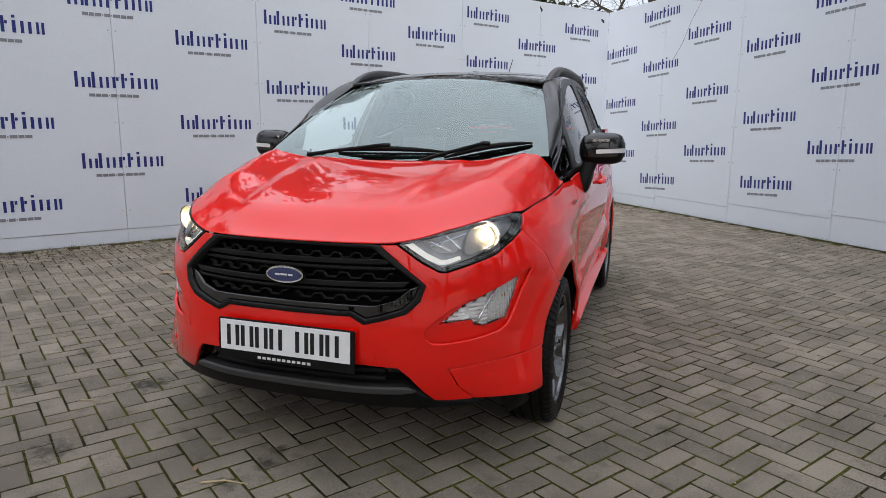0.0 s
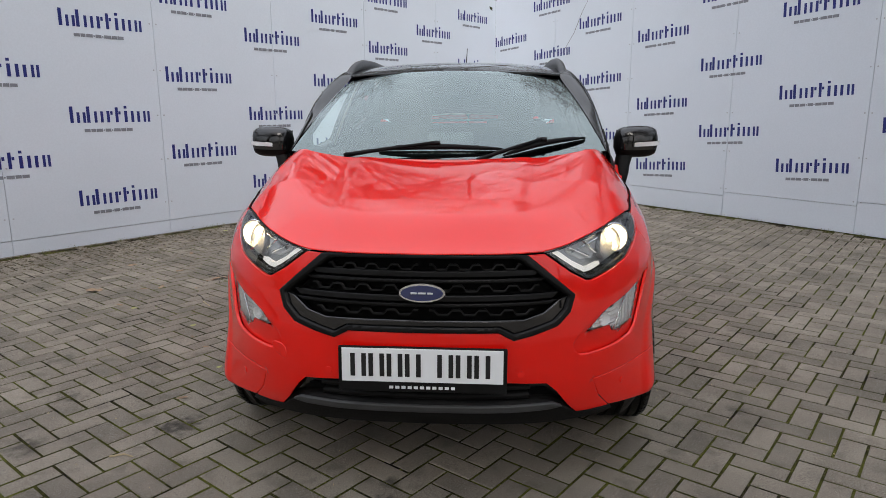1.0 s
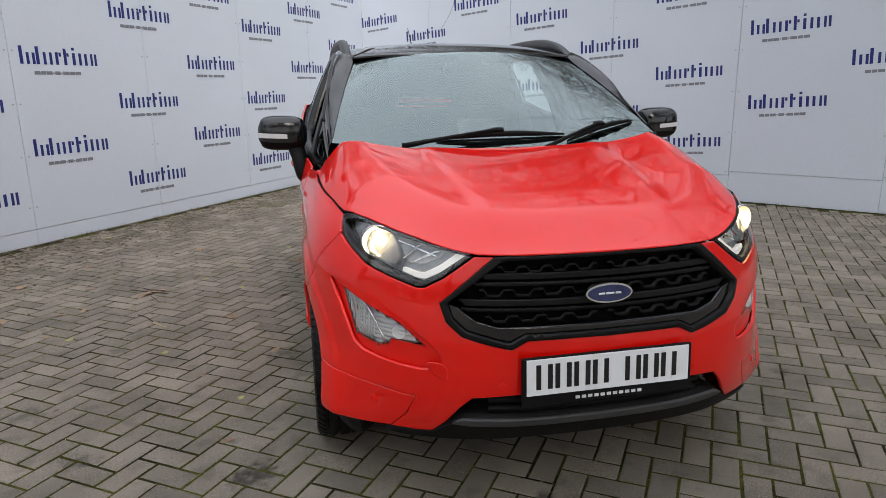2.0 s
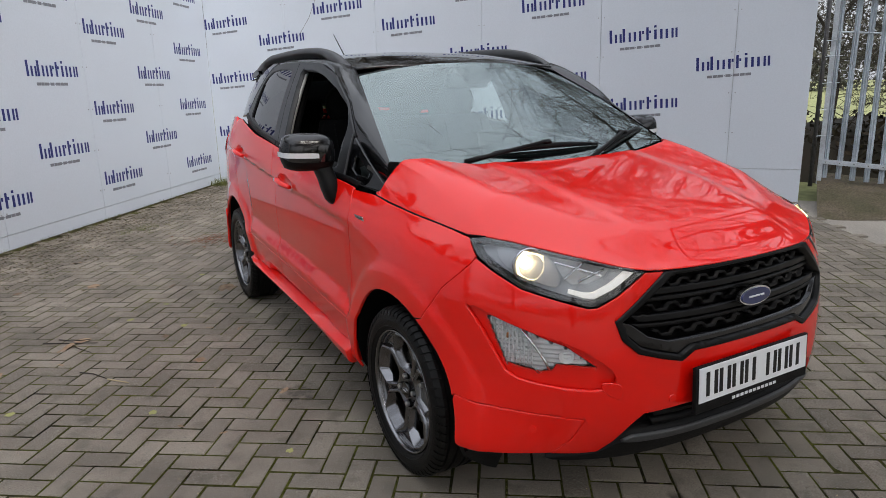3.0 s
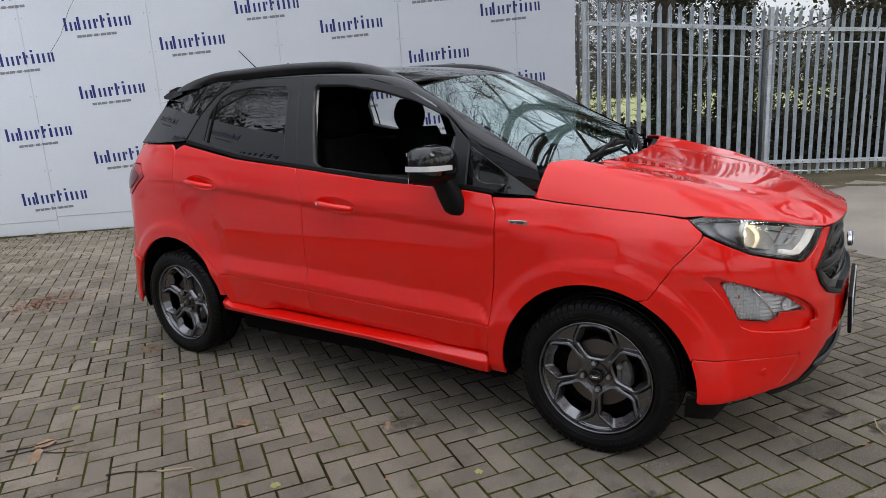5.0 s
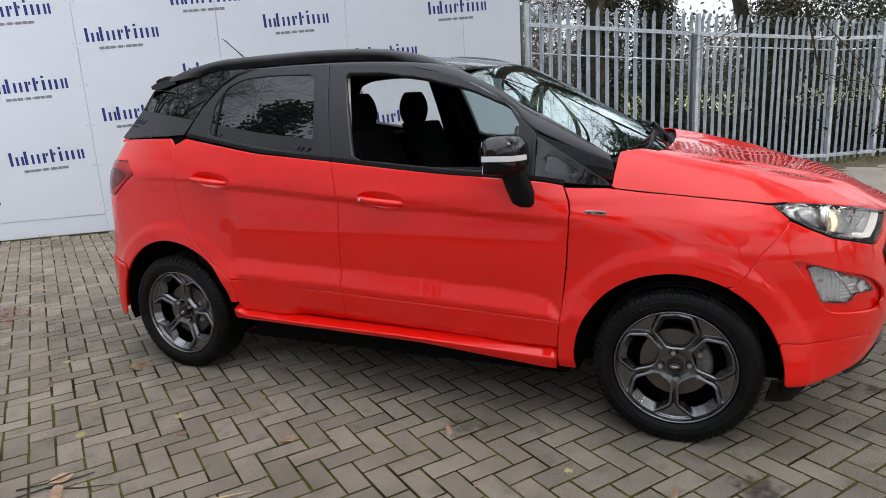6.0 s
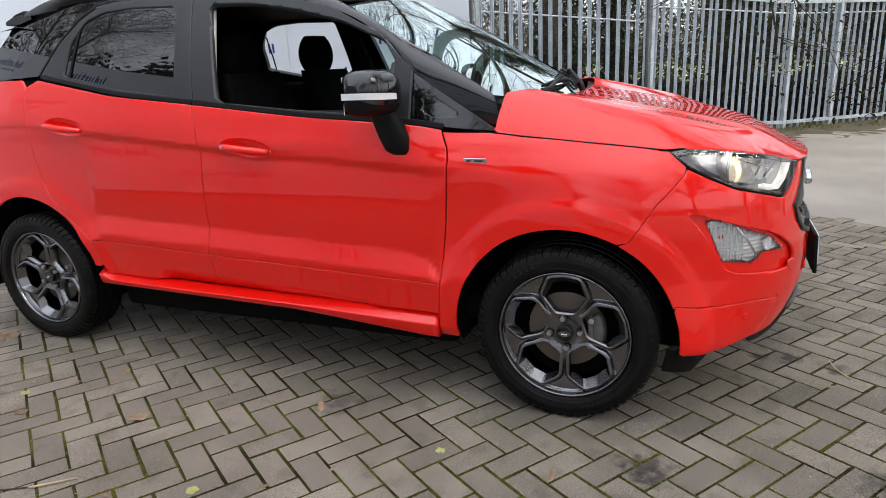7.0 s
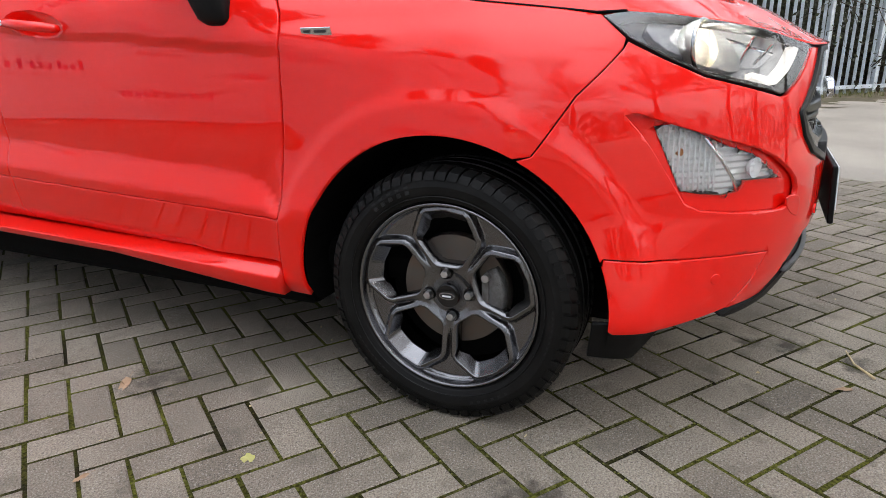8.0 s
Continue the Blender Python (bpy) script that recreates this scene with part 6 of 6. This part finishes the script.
# bare trees on the open side of the yard, mirrored in glass and paint
for x, y, h, sd in ((-1.5, -9.5, 9.0, 41), (3.6, -8.5, 9.5, 45), (-6.5, -9.0, 8.5, 51), (8.5, -8.0, 9.5, 57), (-11.0, -4.5, 8.0, 61), (.8, -12.5, 10.0, 66), (-12.0, 2.0, 8.0, 71)):
    tree(x, y, h, sd, .20, "bare winter tree with fine spreading twigs", levels=4, bush=4, spread=1.05)

for x, y, h, sd in ((1.8, 14.0, 8.0, 81), (-4.4, 11.6, 7.5, 85), (7.4, 10.4, 7.5, 88), (9.6, 7.4, 8.0, 91), (4.9, 13.0, 8.0, 94)):
    tree(x, y, h, sd, .18, "bare winter tree beyond the screen walls", levels=4, bush=4, spread=1.0)

# hedge and undergrowth behind the fence
rg = np.random.default_rng(9)
cs = []
for i in range(520):
    t = rg.uniform(0, 1)
    a = Vector((9.2, 0.4, 0)).lerp(Vector((15.5, -7.5, 0)), t)
    cs.append((a.x + rg.normal(0, .5), a.y + rg.normal(0, .5), abs(rg.normal(1.4, 1.0)) * (1.35 if t > .12 else .6)))
v, f = leaf_cloud(cs, 120, .034, 5, np.array((.32, .32, .26)))
tagged(from_arrays("hedge", v, f, HEDGE), "tangled evergreen hedge and ivy behind the fence", "hedge", kind="stuff")
v, f = [], []
rgb = random.Random(3)
for i in range(150):
    t = rgb.random()
    a = Vector((8.9, 3.2, 0)).lerp(Vector((14.5, -7.0, 0)), t)
    p = Vector((a.x + rgb.gauss(0, .7), a.y + rgb.gauss(0, .7), 0))
    pts = [p]
    d = Vector((rgb.gauss(0, .5), rgb.gauss(0, .5), 1)).normalized()
    for k in range(6):
        d = (d + Vector((rgb.gauss(0, .25), rgb.gauss(0, .25), -.10))).normalized()
        pts.append(pts[-1] + d * rgb.uniform(.2, .5))
    a_, b_ = tube(pts, [.012, .011, .010, .008, .006, .005, .003], 4)
    k0 = len(v)
    v += a_
    f += [tuple(i_ + k0 for i_ in q) for q in b_]
tagged(from_arrays("bramble_stems", v, f, TWIG), "bare arching bramble stems behind the fence", "brambles", kind="stuff")
cs = [(8.5 + 3.2 * t + rg.normal(0, .40), 4.6 - 8.0 * t + rg.normal(0, .45), abs(rg.normal(.28, .2))) for t in rg.uniform(0, 1, 420)]
v, f = leaf_cloud(cs, 20, .06, 8, np.array((.28, .28, .14)))
tagged(from_arrays("undergrowth", v, f, BRAMBLE), "brown bramble litter and dead leaves on the bank", "undergrowth", kind="stuff")
bank_v, bank_f = [], []
for i in range(41):
    a = Vector((6.6, 5.2, 0)).lerp(Vector((15.0, -8.6, 0)), i / 40)
    for j, (w, h) in enumerate(((-.2, -.05), (.5, .30), (1.1, .62), (1.9, .75), (2.8, .40), (3.6, -.05))):
        bank_v.append((a.x + w * .85 + .1 * math.sin(i * 2.1 + j), a.y + w * .52, h + .07 * math.sin(i * 1.3 + j * 2) if 0 < j < 5 else h))
for i in range(40):
    for j in range(5):
        bank_f.append((i * 6 + j, i * 6 + j + 1, i * 6 + 7 + j, i * 6 + 6 + j))
tagged(from_arrays("earth_bank", bank_v, bank_f, BRAMBLE, smooth=True), "low earth bank with leaf litter behind the fence", "bank", kind="structure")

# far wood across the field
cs = []
for i in range(520):
    a = rg.uniform(-.75, 1.15)
    r = rg.uniform(88, 104)
    cs.append((r * math.cos(a), r * math.sin(a), abs(rg.normal(3.2, 2.6))))
v, f = leaf_cloud(cs, 90, .34, 12, np.array((2.0, 2.0, 1.3)))
tagged(from_arrays("far_wood", v, f, FAR_WOOD), "hazy bare wood across the field", "woodland", kind="stuff")
# dark hedge on the open side of the yard
cs = [(-16 + 34 * t + rg.normal(0, .6), -15 + rg.normal(0, .6) - 3 * math.sin(t * 3), abs(rg.normal(1.3, .9))) for t in rg.uniform(0, 1, 380)]
cs += [(-15.5 + rg.normal(0, .6), -15 + 22 * t, abs(rg.normal(1.3, .9))) for t in rg.uniform(0, 1, 260)]
v, f = leaf_cloud(cs, 30, .13, 14, np.array((.5, .5, .45)))
tagged(from_arrays("boundary_hedge", v, f, HEDGE), "dark boundary hedge along the open side of the yard", "hedge", kind="stuff")

# evergreens behind the long screen wall, of uneven height
rge = np.random.default_rng(37)
for s0, out, top, wide in ((1.6, 3.0, 5.0, .9), (3.4, 2.6, 4.6, .8), (5.0, 3.2, 6.6, 1.1), (6.7, 2.7, 5.4, 1.0), (8.3, 3.1, 6.9, 1.2), (10.2, 2.8, 5.2, 1.0), (12.0, 3.2, 6.2, 1.2)):
    q = CORNER + DIR_A * s0 - IN_A * out
    tr = thing("evergreen_tree", "dense dark evergreen behind the screen wall", "tree", "evergreens behind the screen wall", at=(q.x, q.y, 0))
    v, f = tube([(0, 0, -.1), (.03, .02, top * .5), (0, .05, top * .92)], [.13, .08, .015], 7)
    from_arrays("trunk", v, f, BARK, tr)
    cs = []
    for k in range(int(95 * wide)):
        z = top * (.12 + .88 * rge.random() ** .9)
        rr = wide * (1.08 - .85 * (z / top) ** 1.6) * rge.uniform(.25, 1.05)
        a = rge.uniform(0, 2 * math.pi)
        cs.append((rr * math.cos(a), rr * math.sin(a), z))
    v, f = leaf_cloud(cs, 42, .085, int(s0 * 10), np.array((.22, .22, .20)))
    from_arrays("crown", v, f, HEDGE, tr)

# ivy tops and hedge peeping over the screen walls
cs = [tuple(CORNER + DIR_A * rg.uniform(.2, 2.4) - IN_A * rg.uniform(.3, .9) + Vector((0, 0, rg.uniform(2.9, 3.35)))) for _ in range(40)]
v, f = leaf_cloud(cs, 22, .07, 16, np.array((.2, .2, .12)))
tagged(from_arrays("hedge_top", v, f, IVY), "dark hedge showing over the top of the screen wall", "hedge", kind="stuff")

# ---- fallen leaves, twigs, tufts ----
def leaf_mesh(kind, seed):
    r = random.Random(seed)
    v, f = [(0, 0, .004)], []
    n = 14
    for k in range(n):
        a = 2 * math.pi * k / n
        lobes = .72 + .28 * abs(math.cos(2.5 * a)) if kind == "maple" else .55 + .45 * abs(math.cos(a)) ** 1.4
        v.append((lobes * math.cos(a) * r.uniform(.85, 1.1), lobes * math.sin(a) * r.uniform(.85, 1.1) * (1 if kind == "maple" else .6), .004 + .22 * abs(math.sin(1.5 * a + r.random())) * r.uniform(.3, 1)))
    for k in range(n):
        f.append((0, 1 + k, 1 + (k + 1) % n))
    k0 = len(v)
    v += [(-.9, -.015, .01), (-1.7, -.03, .05), (-1.7, .03, .05), (-.9, .015, .01)]
    f.append((k0, k0 + 1, k0 + 2, k0 + 3))
    me = bpy.data.meshes.new("fallen_leaf")
    me.from_pydata(v, [], f)
    return me


LEAVES = []
for k in range(5):
    me = leaf_mesh("maple" if k % 2 else "oval", k + 2)
    me.materials.append(LEAF_YELLOW if k == 3 else LEAF_BROWN)
    LEAVES.append(me)
spots = [(-2.74, 1.69, .065, 1), (-2.39, 1.76, .040, 0), (-2.39, 2.33, .035, 2), (-2.01, 1.81, .022, 4), (-2.21, 1.28, .026, 3), (-1.98, .36, .018, 2), (-1.985, 2.06, .060, 0), (-1.22, -.08, .030, 2), (-1.35, 1.47, .038, 1), (-1.05, 1.85, .040, 2), (-.94, 2.78, .075, 1), (-1.34, 2.10, .022, 3), (-1.28, 3.07, .04, 0), (-1.03, 3.28, .025, 3), (-1.64, .95, .022, 3), (-1.40, .59, .020, 2), (-1.46, 1.96, .026, 1), (-.78, 2.82, .030, 3), (-1.9, 2.15, .05, 1), (-1.55, .75, .020, 2), (-1.62, 2.4, .024, 3),
         (-1.38, 2.62, .028, 3), (-1.75, 1.2, .02, 0), (-2.35, 1.35, .03, 4), (-1.8, 3.4, .05, 1), (-2.6, 3.0, .045, 0), (-2.3, 3.5, .04, 1), (-1.9, 4.3, .05, 4), (-2.9, 2.5, .05, 1), (-1.2, .3, .018, 3), (-.35, -.95, .025, 4)]
for k in range(26):
    spots.append((rg.uniform(-3.6, 2.4), rg.uniform(-1.8, 6.0), rg.uniform(.014, .04), int(rg.integers(0, 5))))
for x, y, s, k in spots:
    if not (abs(x) < .80 and -.9 < y < 3.3):
        ob = new("fallen_leaf", LEAVES[k])
        ob.matrix_basis = pose(x, y, .001, rng.normal(0, 4), rng.normal(0, 4), rng.uniform(0, 360)) @ Matrix.Diagonal((s, s, s, 1))
        tagged(ob, "curled yellowing leaf lying on the paving" if k == 3 else "dry brown curled leaf lying on the paving", "leaf", "fallen leaves on the paving")


def tufts(spots_, seed, size):
    r = np.random.default_rng(seed)
    v, f = [], []
    for x, y in spots_:
        for _ in range(int(r.integers(14, 34))):
            a, h = r.uniform(0, 2 * math.pi), size * r.uniform(.5, 1.4)
            bx, by = x + r.normal(0, size * .7), y + r.normal(0, size * .7)
            dx, dy = math.cos(a) * h * .6, math.sin(a) * h * .6
            k = len(v)
            v += [(bx - dy * .06, by + dx * .06, -.006), (bx + dy * .06, by - dx * .06, -.006), (bx + dx, by + dy, h)]
            f.append((k, k + 1, k + 2))
    return v, f


foot = []
for k in range(70):
    s = rg.uniform(0, 9.5)
    q = CORNER + DIR_A * s + IN_A * abs(rg.normal(.02, .05))
    foot.append((q.x, q.y))
for k in range(40):
    q = CORNER + DIR_B * rg.uniform(0, 8.3) + IN_B * abs(rg.normal(.02, .04))
    foot.append((q.x, q.y))
v, f = tufts(foot, 3, .035)
tagged(from_arrays("grass_tufts", v, f, GRASS), "small weeds and grass along the wall foot", "weeds", kind="stuff")
vg = []
for k in range(130):
    t = rg.uniform(0, 4.9)
    p = FENCE[int(t)].lerp(FENCE[int(t) + 1], t % 1)
    vg.append((p.x + rg.normal(-.05, .3), p.y + rg.normal(-.05, .3)))
v, f = tufts(vg, 4, .07)
tagged(from_arrays("verge_grass", v, f, GRASS), "thin grass and ivy shoots on the verge", "weeds", kind="stuff")


# litter blown against the foot of the wall: crumbs of leaf, bark and needles
def flakes(spots_, seed, size):
    r = np.random.default_rng(seed)
    v, f = [], []
    for x, y in spots_:
        a, s, b = r.uniform(0, 2 * math.pi), size * r.uniform(.35, 1.5), r.uniform(.15, .6)
        c, d = math.cos(a) * s, math.sin(a) * s
        k = len(v)
        z = .0015 + r.uniform(0, .004)
        v += [(x - c, y - d, z), (x + d * b, y - c * b, z + r.uniform(0, .006)), (x + c, y + d, z + r.uniform(0, .004)), (x - d * b, y + c * b, z)]
        f += [(k, k + 1, k + 2), (k, k + 2, k + 3)]
    return v, f


foot = []
for k in range(7500):
    q = CORNER + DIR_A * rg.uniform(.1, 10.2) + IN_A * abs(rg.normal(0, .60))
    foot.append((q.x, q.y))
for k in range(1500):
    q = CORNER + DIR_B * rg.uniform(.1, 8.3) + IN_B * abs(rg.normal(0, .35))
    foot.append((q.x, q.y))
v, f = flakes(foot, 31, .017)
tagged(from_arrays("leaf_litter", v, f, LITTER), "brown crumbs of leaf and bark along the wall foot", "litter", kind="stuff")
loose = [(rg.uniform(-3.4, 3.0), rg.uniform(-1.8, 6.0)) for k in range(900)]
v, f = flakes(loose, 32, .0045)
tagged(from_arrays("crumbs", v, f, STRAW), "tiny pale bits of straw and leaf on the paving", "litter", kind="stuff")
needle = [(-.71 + rg.normal(0, .16), 4.60 + rg.normal(0, .13)) for k in range(420)]
v, f = flakes(needle, 33, .014)
tagged(from_arrays("needle_heap", v, f, NEEDLE), "thin scatter of reddish fallen needles on the paving", "litter", kind="stuff")
v, f = tufts([(.28 + rg.normal(0, .12), 8.72 + rg.normal(0, .06)) for k in range(16)], 41, .10)
tagged(from_arrays("weed_clump", v, f, GRASS), "green weed clump in the corner of the walls", "weeds", kind="stuff")
v, f = tufts([(-1.26 + rg.normal(0, .16), 5.58 + rg.normal(0, .10)) for k in range(22)], 42, .030)
tagged(from_arrays("weed_mat", v, f, GRASS), "low green weeds growing in the paving joints", "weeds", kind="stuff")

# a puddle under the car
v, f = [(-.28, 2.47, .0032)], []
for k in range(22):
    a = 2 * math.pi * k / 22
    r = 1 + .28 * math.sin(3 * a + .6) + .16 * math.sin(7 * a)
    v.append((-.28 + .045 * r * math.cos(a), 2.47 + .13 * r * math.sin(a), .0030))
    f.append((0, 1 + k, 1 + (k + 1) % 22))
tagged(from_arrays("puddle", v, f, PUDDLE, smooth=True), "small bright puddle on the paving under the car", "puddle")

# bare twigs
for pts in ([(-2.10, 2.22), (-1.97, 2.14), (-1.92, 2.02), (-1.86, 1.90)], [(-2.02, 2.24), (-1.95, 2.17), (-1.86, 2.15)], [(-1.97, 2.14), (-1.90, 2.10), (-1.82, 2.06)], [(-1.92, 1.63), (-1.86, 1.57), (-1.80, 1.47)],
            [(-1.80, 1.46), (-1.76, 1.41), (-1.71, 1.36)], [(-.26, -1.03), (-.19, -.99), (-.10, -.98)], [(-1.25, -.62), (-1.20, -.60), (-1.16, -.61)]):
    v, f = tube([(x, y, .006 + .008 * math.sin(3.0 * i)) for i, (x, y) in enumerate(pts)], [.0038 - .0007 * i for i in range(len(pts))], 6)
    tagged(from_arrays("twig", v, f, STRAW if pts[0][1] < 1.5 else TWIG, smooth=True), "thin dry twig lying on the paving", "twig", "twigs on the paving")

# ---- block paving: herringbone of 200 x 100 mm blocks ----
def block_mesh(name="block"):
    """A paving block with a worn, chamfered top edge."""
    lx, ly, c = .1920, .0920, .0046
    v = []
    for z, k in ((-.020, 0.0), (-.0030, 0.0), (0.0, c)):
        v += [(-lx / 2 + k, -ly / 2 + k, z), (lx / 2 - k, -ly / 2 + k, z), (lx / 2 - k, ly / 2 - k, z), (-lx / 2 + k, ly / 2 - k, z)]
    f = [(8, 9, 10, 11)]
    for i in range(2):
        for j in range(4):
            f.append((i * 4 + j, i * 4 + (j + 1) % 4, i * 4 + 4 + (j + 1) % 4, i * 4 + 4 + j))
    return v, f


BV, BF = block_mesh()
block_me = bpy.data.meshes.new("block")
block_me.from_pydata(BV, [], BF)
block_me.materials.append(PAVER)
paving = tagged(bed, "grey herringbone block paving with mossy joints", "paving")
BVn = np.array(BV)
many_v, many_f = [], []
moss_v, moss_f = [], []
near_count = 0
ang0 = math.degrees(math.atan2(DP.y, DP.x))
rgp = np.random.default_rng(21)
for i in range(-90, 90):
    for j in range(-40, 41):
        # each pair: one block along the rows, one across
        for kind in (0, 1):
            m, n = i, j
            # herringbone lattice: steps (0.1, 0.1) and (0.2, -0.2)
            ox = (m * .1 + n * .2)
            oy = (m * .1 - n * .2)
            if kind == 0:
                cx, cy, turn = ox + .1, oy + .05, 0
            else:
                cx, cy, turn = ox + .05, oy + .2, 90
            p = EDGE + DP * (cx + .127) - DQ * (cy - .0184)
            # only between the edge line and both walls
            if (p - EDGE).dot(DQ) > -.06 or (p - EDGE).dot(DP) < -BACK - .05 or (p - CORNER).dot(IN_A) < .06 or (p - CORNER).dot(IN_B) < .06 or (p - EDGE).dot(DQ) < -9.5:
                continue
            if (p - CORNER).dot(DIR_A) > 11.9:
                continue
            dz = float(np.clip(rgp.normal(0, .0008), -.0012, .0015))
            mat4 = Matrix.Translation((p.x, p.y, dz)) @ pose(0, 0, 0, rgp.normal(0, .22), rgp.normal(0, .22), ang0 + turn + rgp.normal(0, .35))
            # moss and grit swell out of the joints in patches
            if -3.2 < p.x < 2.6 and -2.4 < p.y < 3.4:
                wet = noise.noise(Vector((p.x * 1.1, p.y * 1.1, 3.7))) + .6 * noise.noise(Vector((p.x * 3.1, p.y * 3.1, 9.2)))
                for _ in range(int(max(0, 9 + 32 * wet))):
                    along, side_of = rgp.uniform(-1, 1), rgp.choice((-1, 1))
                    lx_, ly_ = (along * .097, side_of * (.0485 + rgp.normal(0, .0016))) if rgp.random() < .68 else (side_of * (.0985 + rgp.normal(0, .0016)), along * .048)
                    c = mat4 @ Vector((lx_, ly_, -.003))
                    r, a, h = rgp.uniform(.002, .0052), rgp.uniform(0, 6.28), rgp.uniform(.002, .0055)
                    k0 = len(moss_v)
                    for b in range(4):
                        moss_v.append((c.x + r * math.cos(a + b * 1.571) * rgp.uniform(.7, 1.4), c.y + r * math.sin(a + b * 1.571) * rgp.uniform(.7, 1.4), c.z))
                    moss_v.append((c.x, c.y, c.z + h))
                    moss_f += [(k0 + b, k0 + (b + 1) % 4, k0 + 4) for b in range(4)]
            if -2.35 < p.x < -.85 and -1.3 < p.y < 2.2 and near_count < 300:
                ob = new("block", block_me)
                ob.parent = paving
                ob.matrix_basis = mat4
                near_count += 1
            else:
                M = np.array(mat4)
                q = BVn @ M[:3, :3].T + M[:3, 3]
                k0 = len(many_v)
                many_v += q.tolist()
                many_f += [tuple(a + k0 for a in b) for b in BF]
field_blocks = from_arrays("block_field", many_v, many_f, PAVER, paving)
tagged(field_blocks, "grey paving blocks", kind="stuff")
tagged(from_arrays("joint_moss", moss_v, moss_f, MOSS), "yellow-green moss and grit in the paving joints", "moss", kind="stuff")
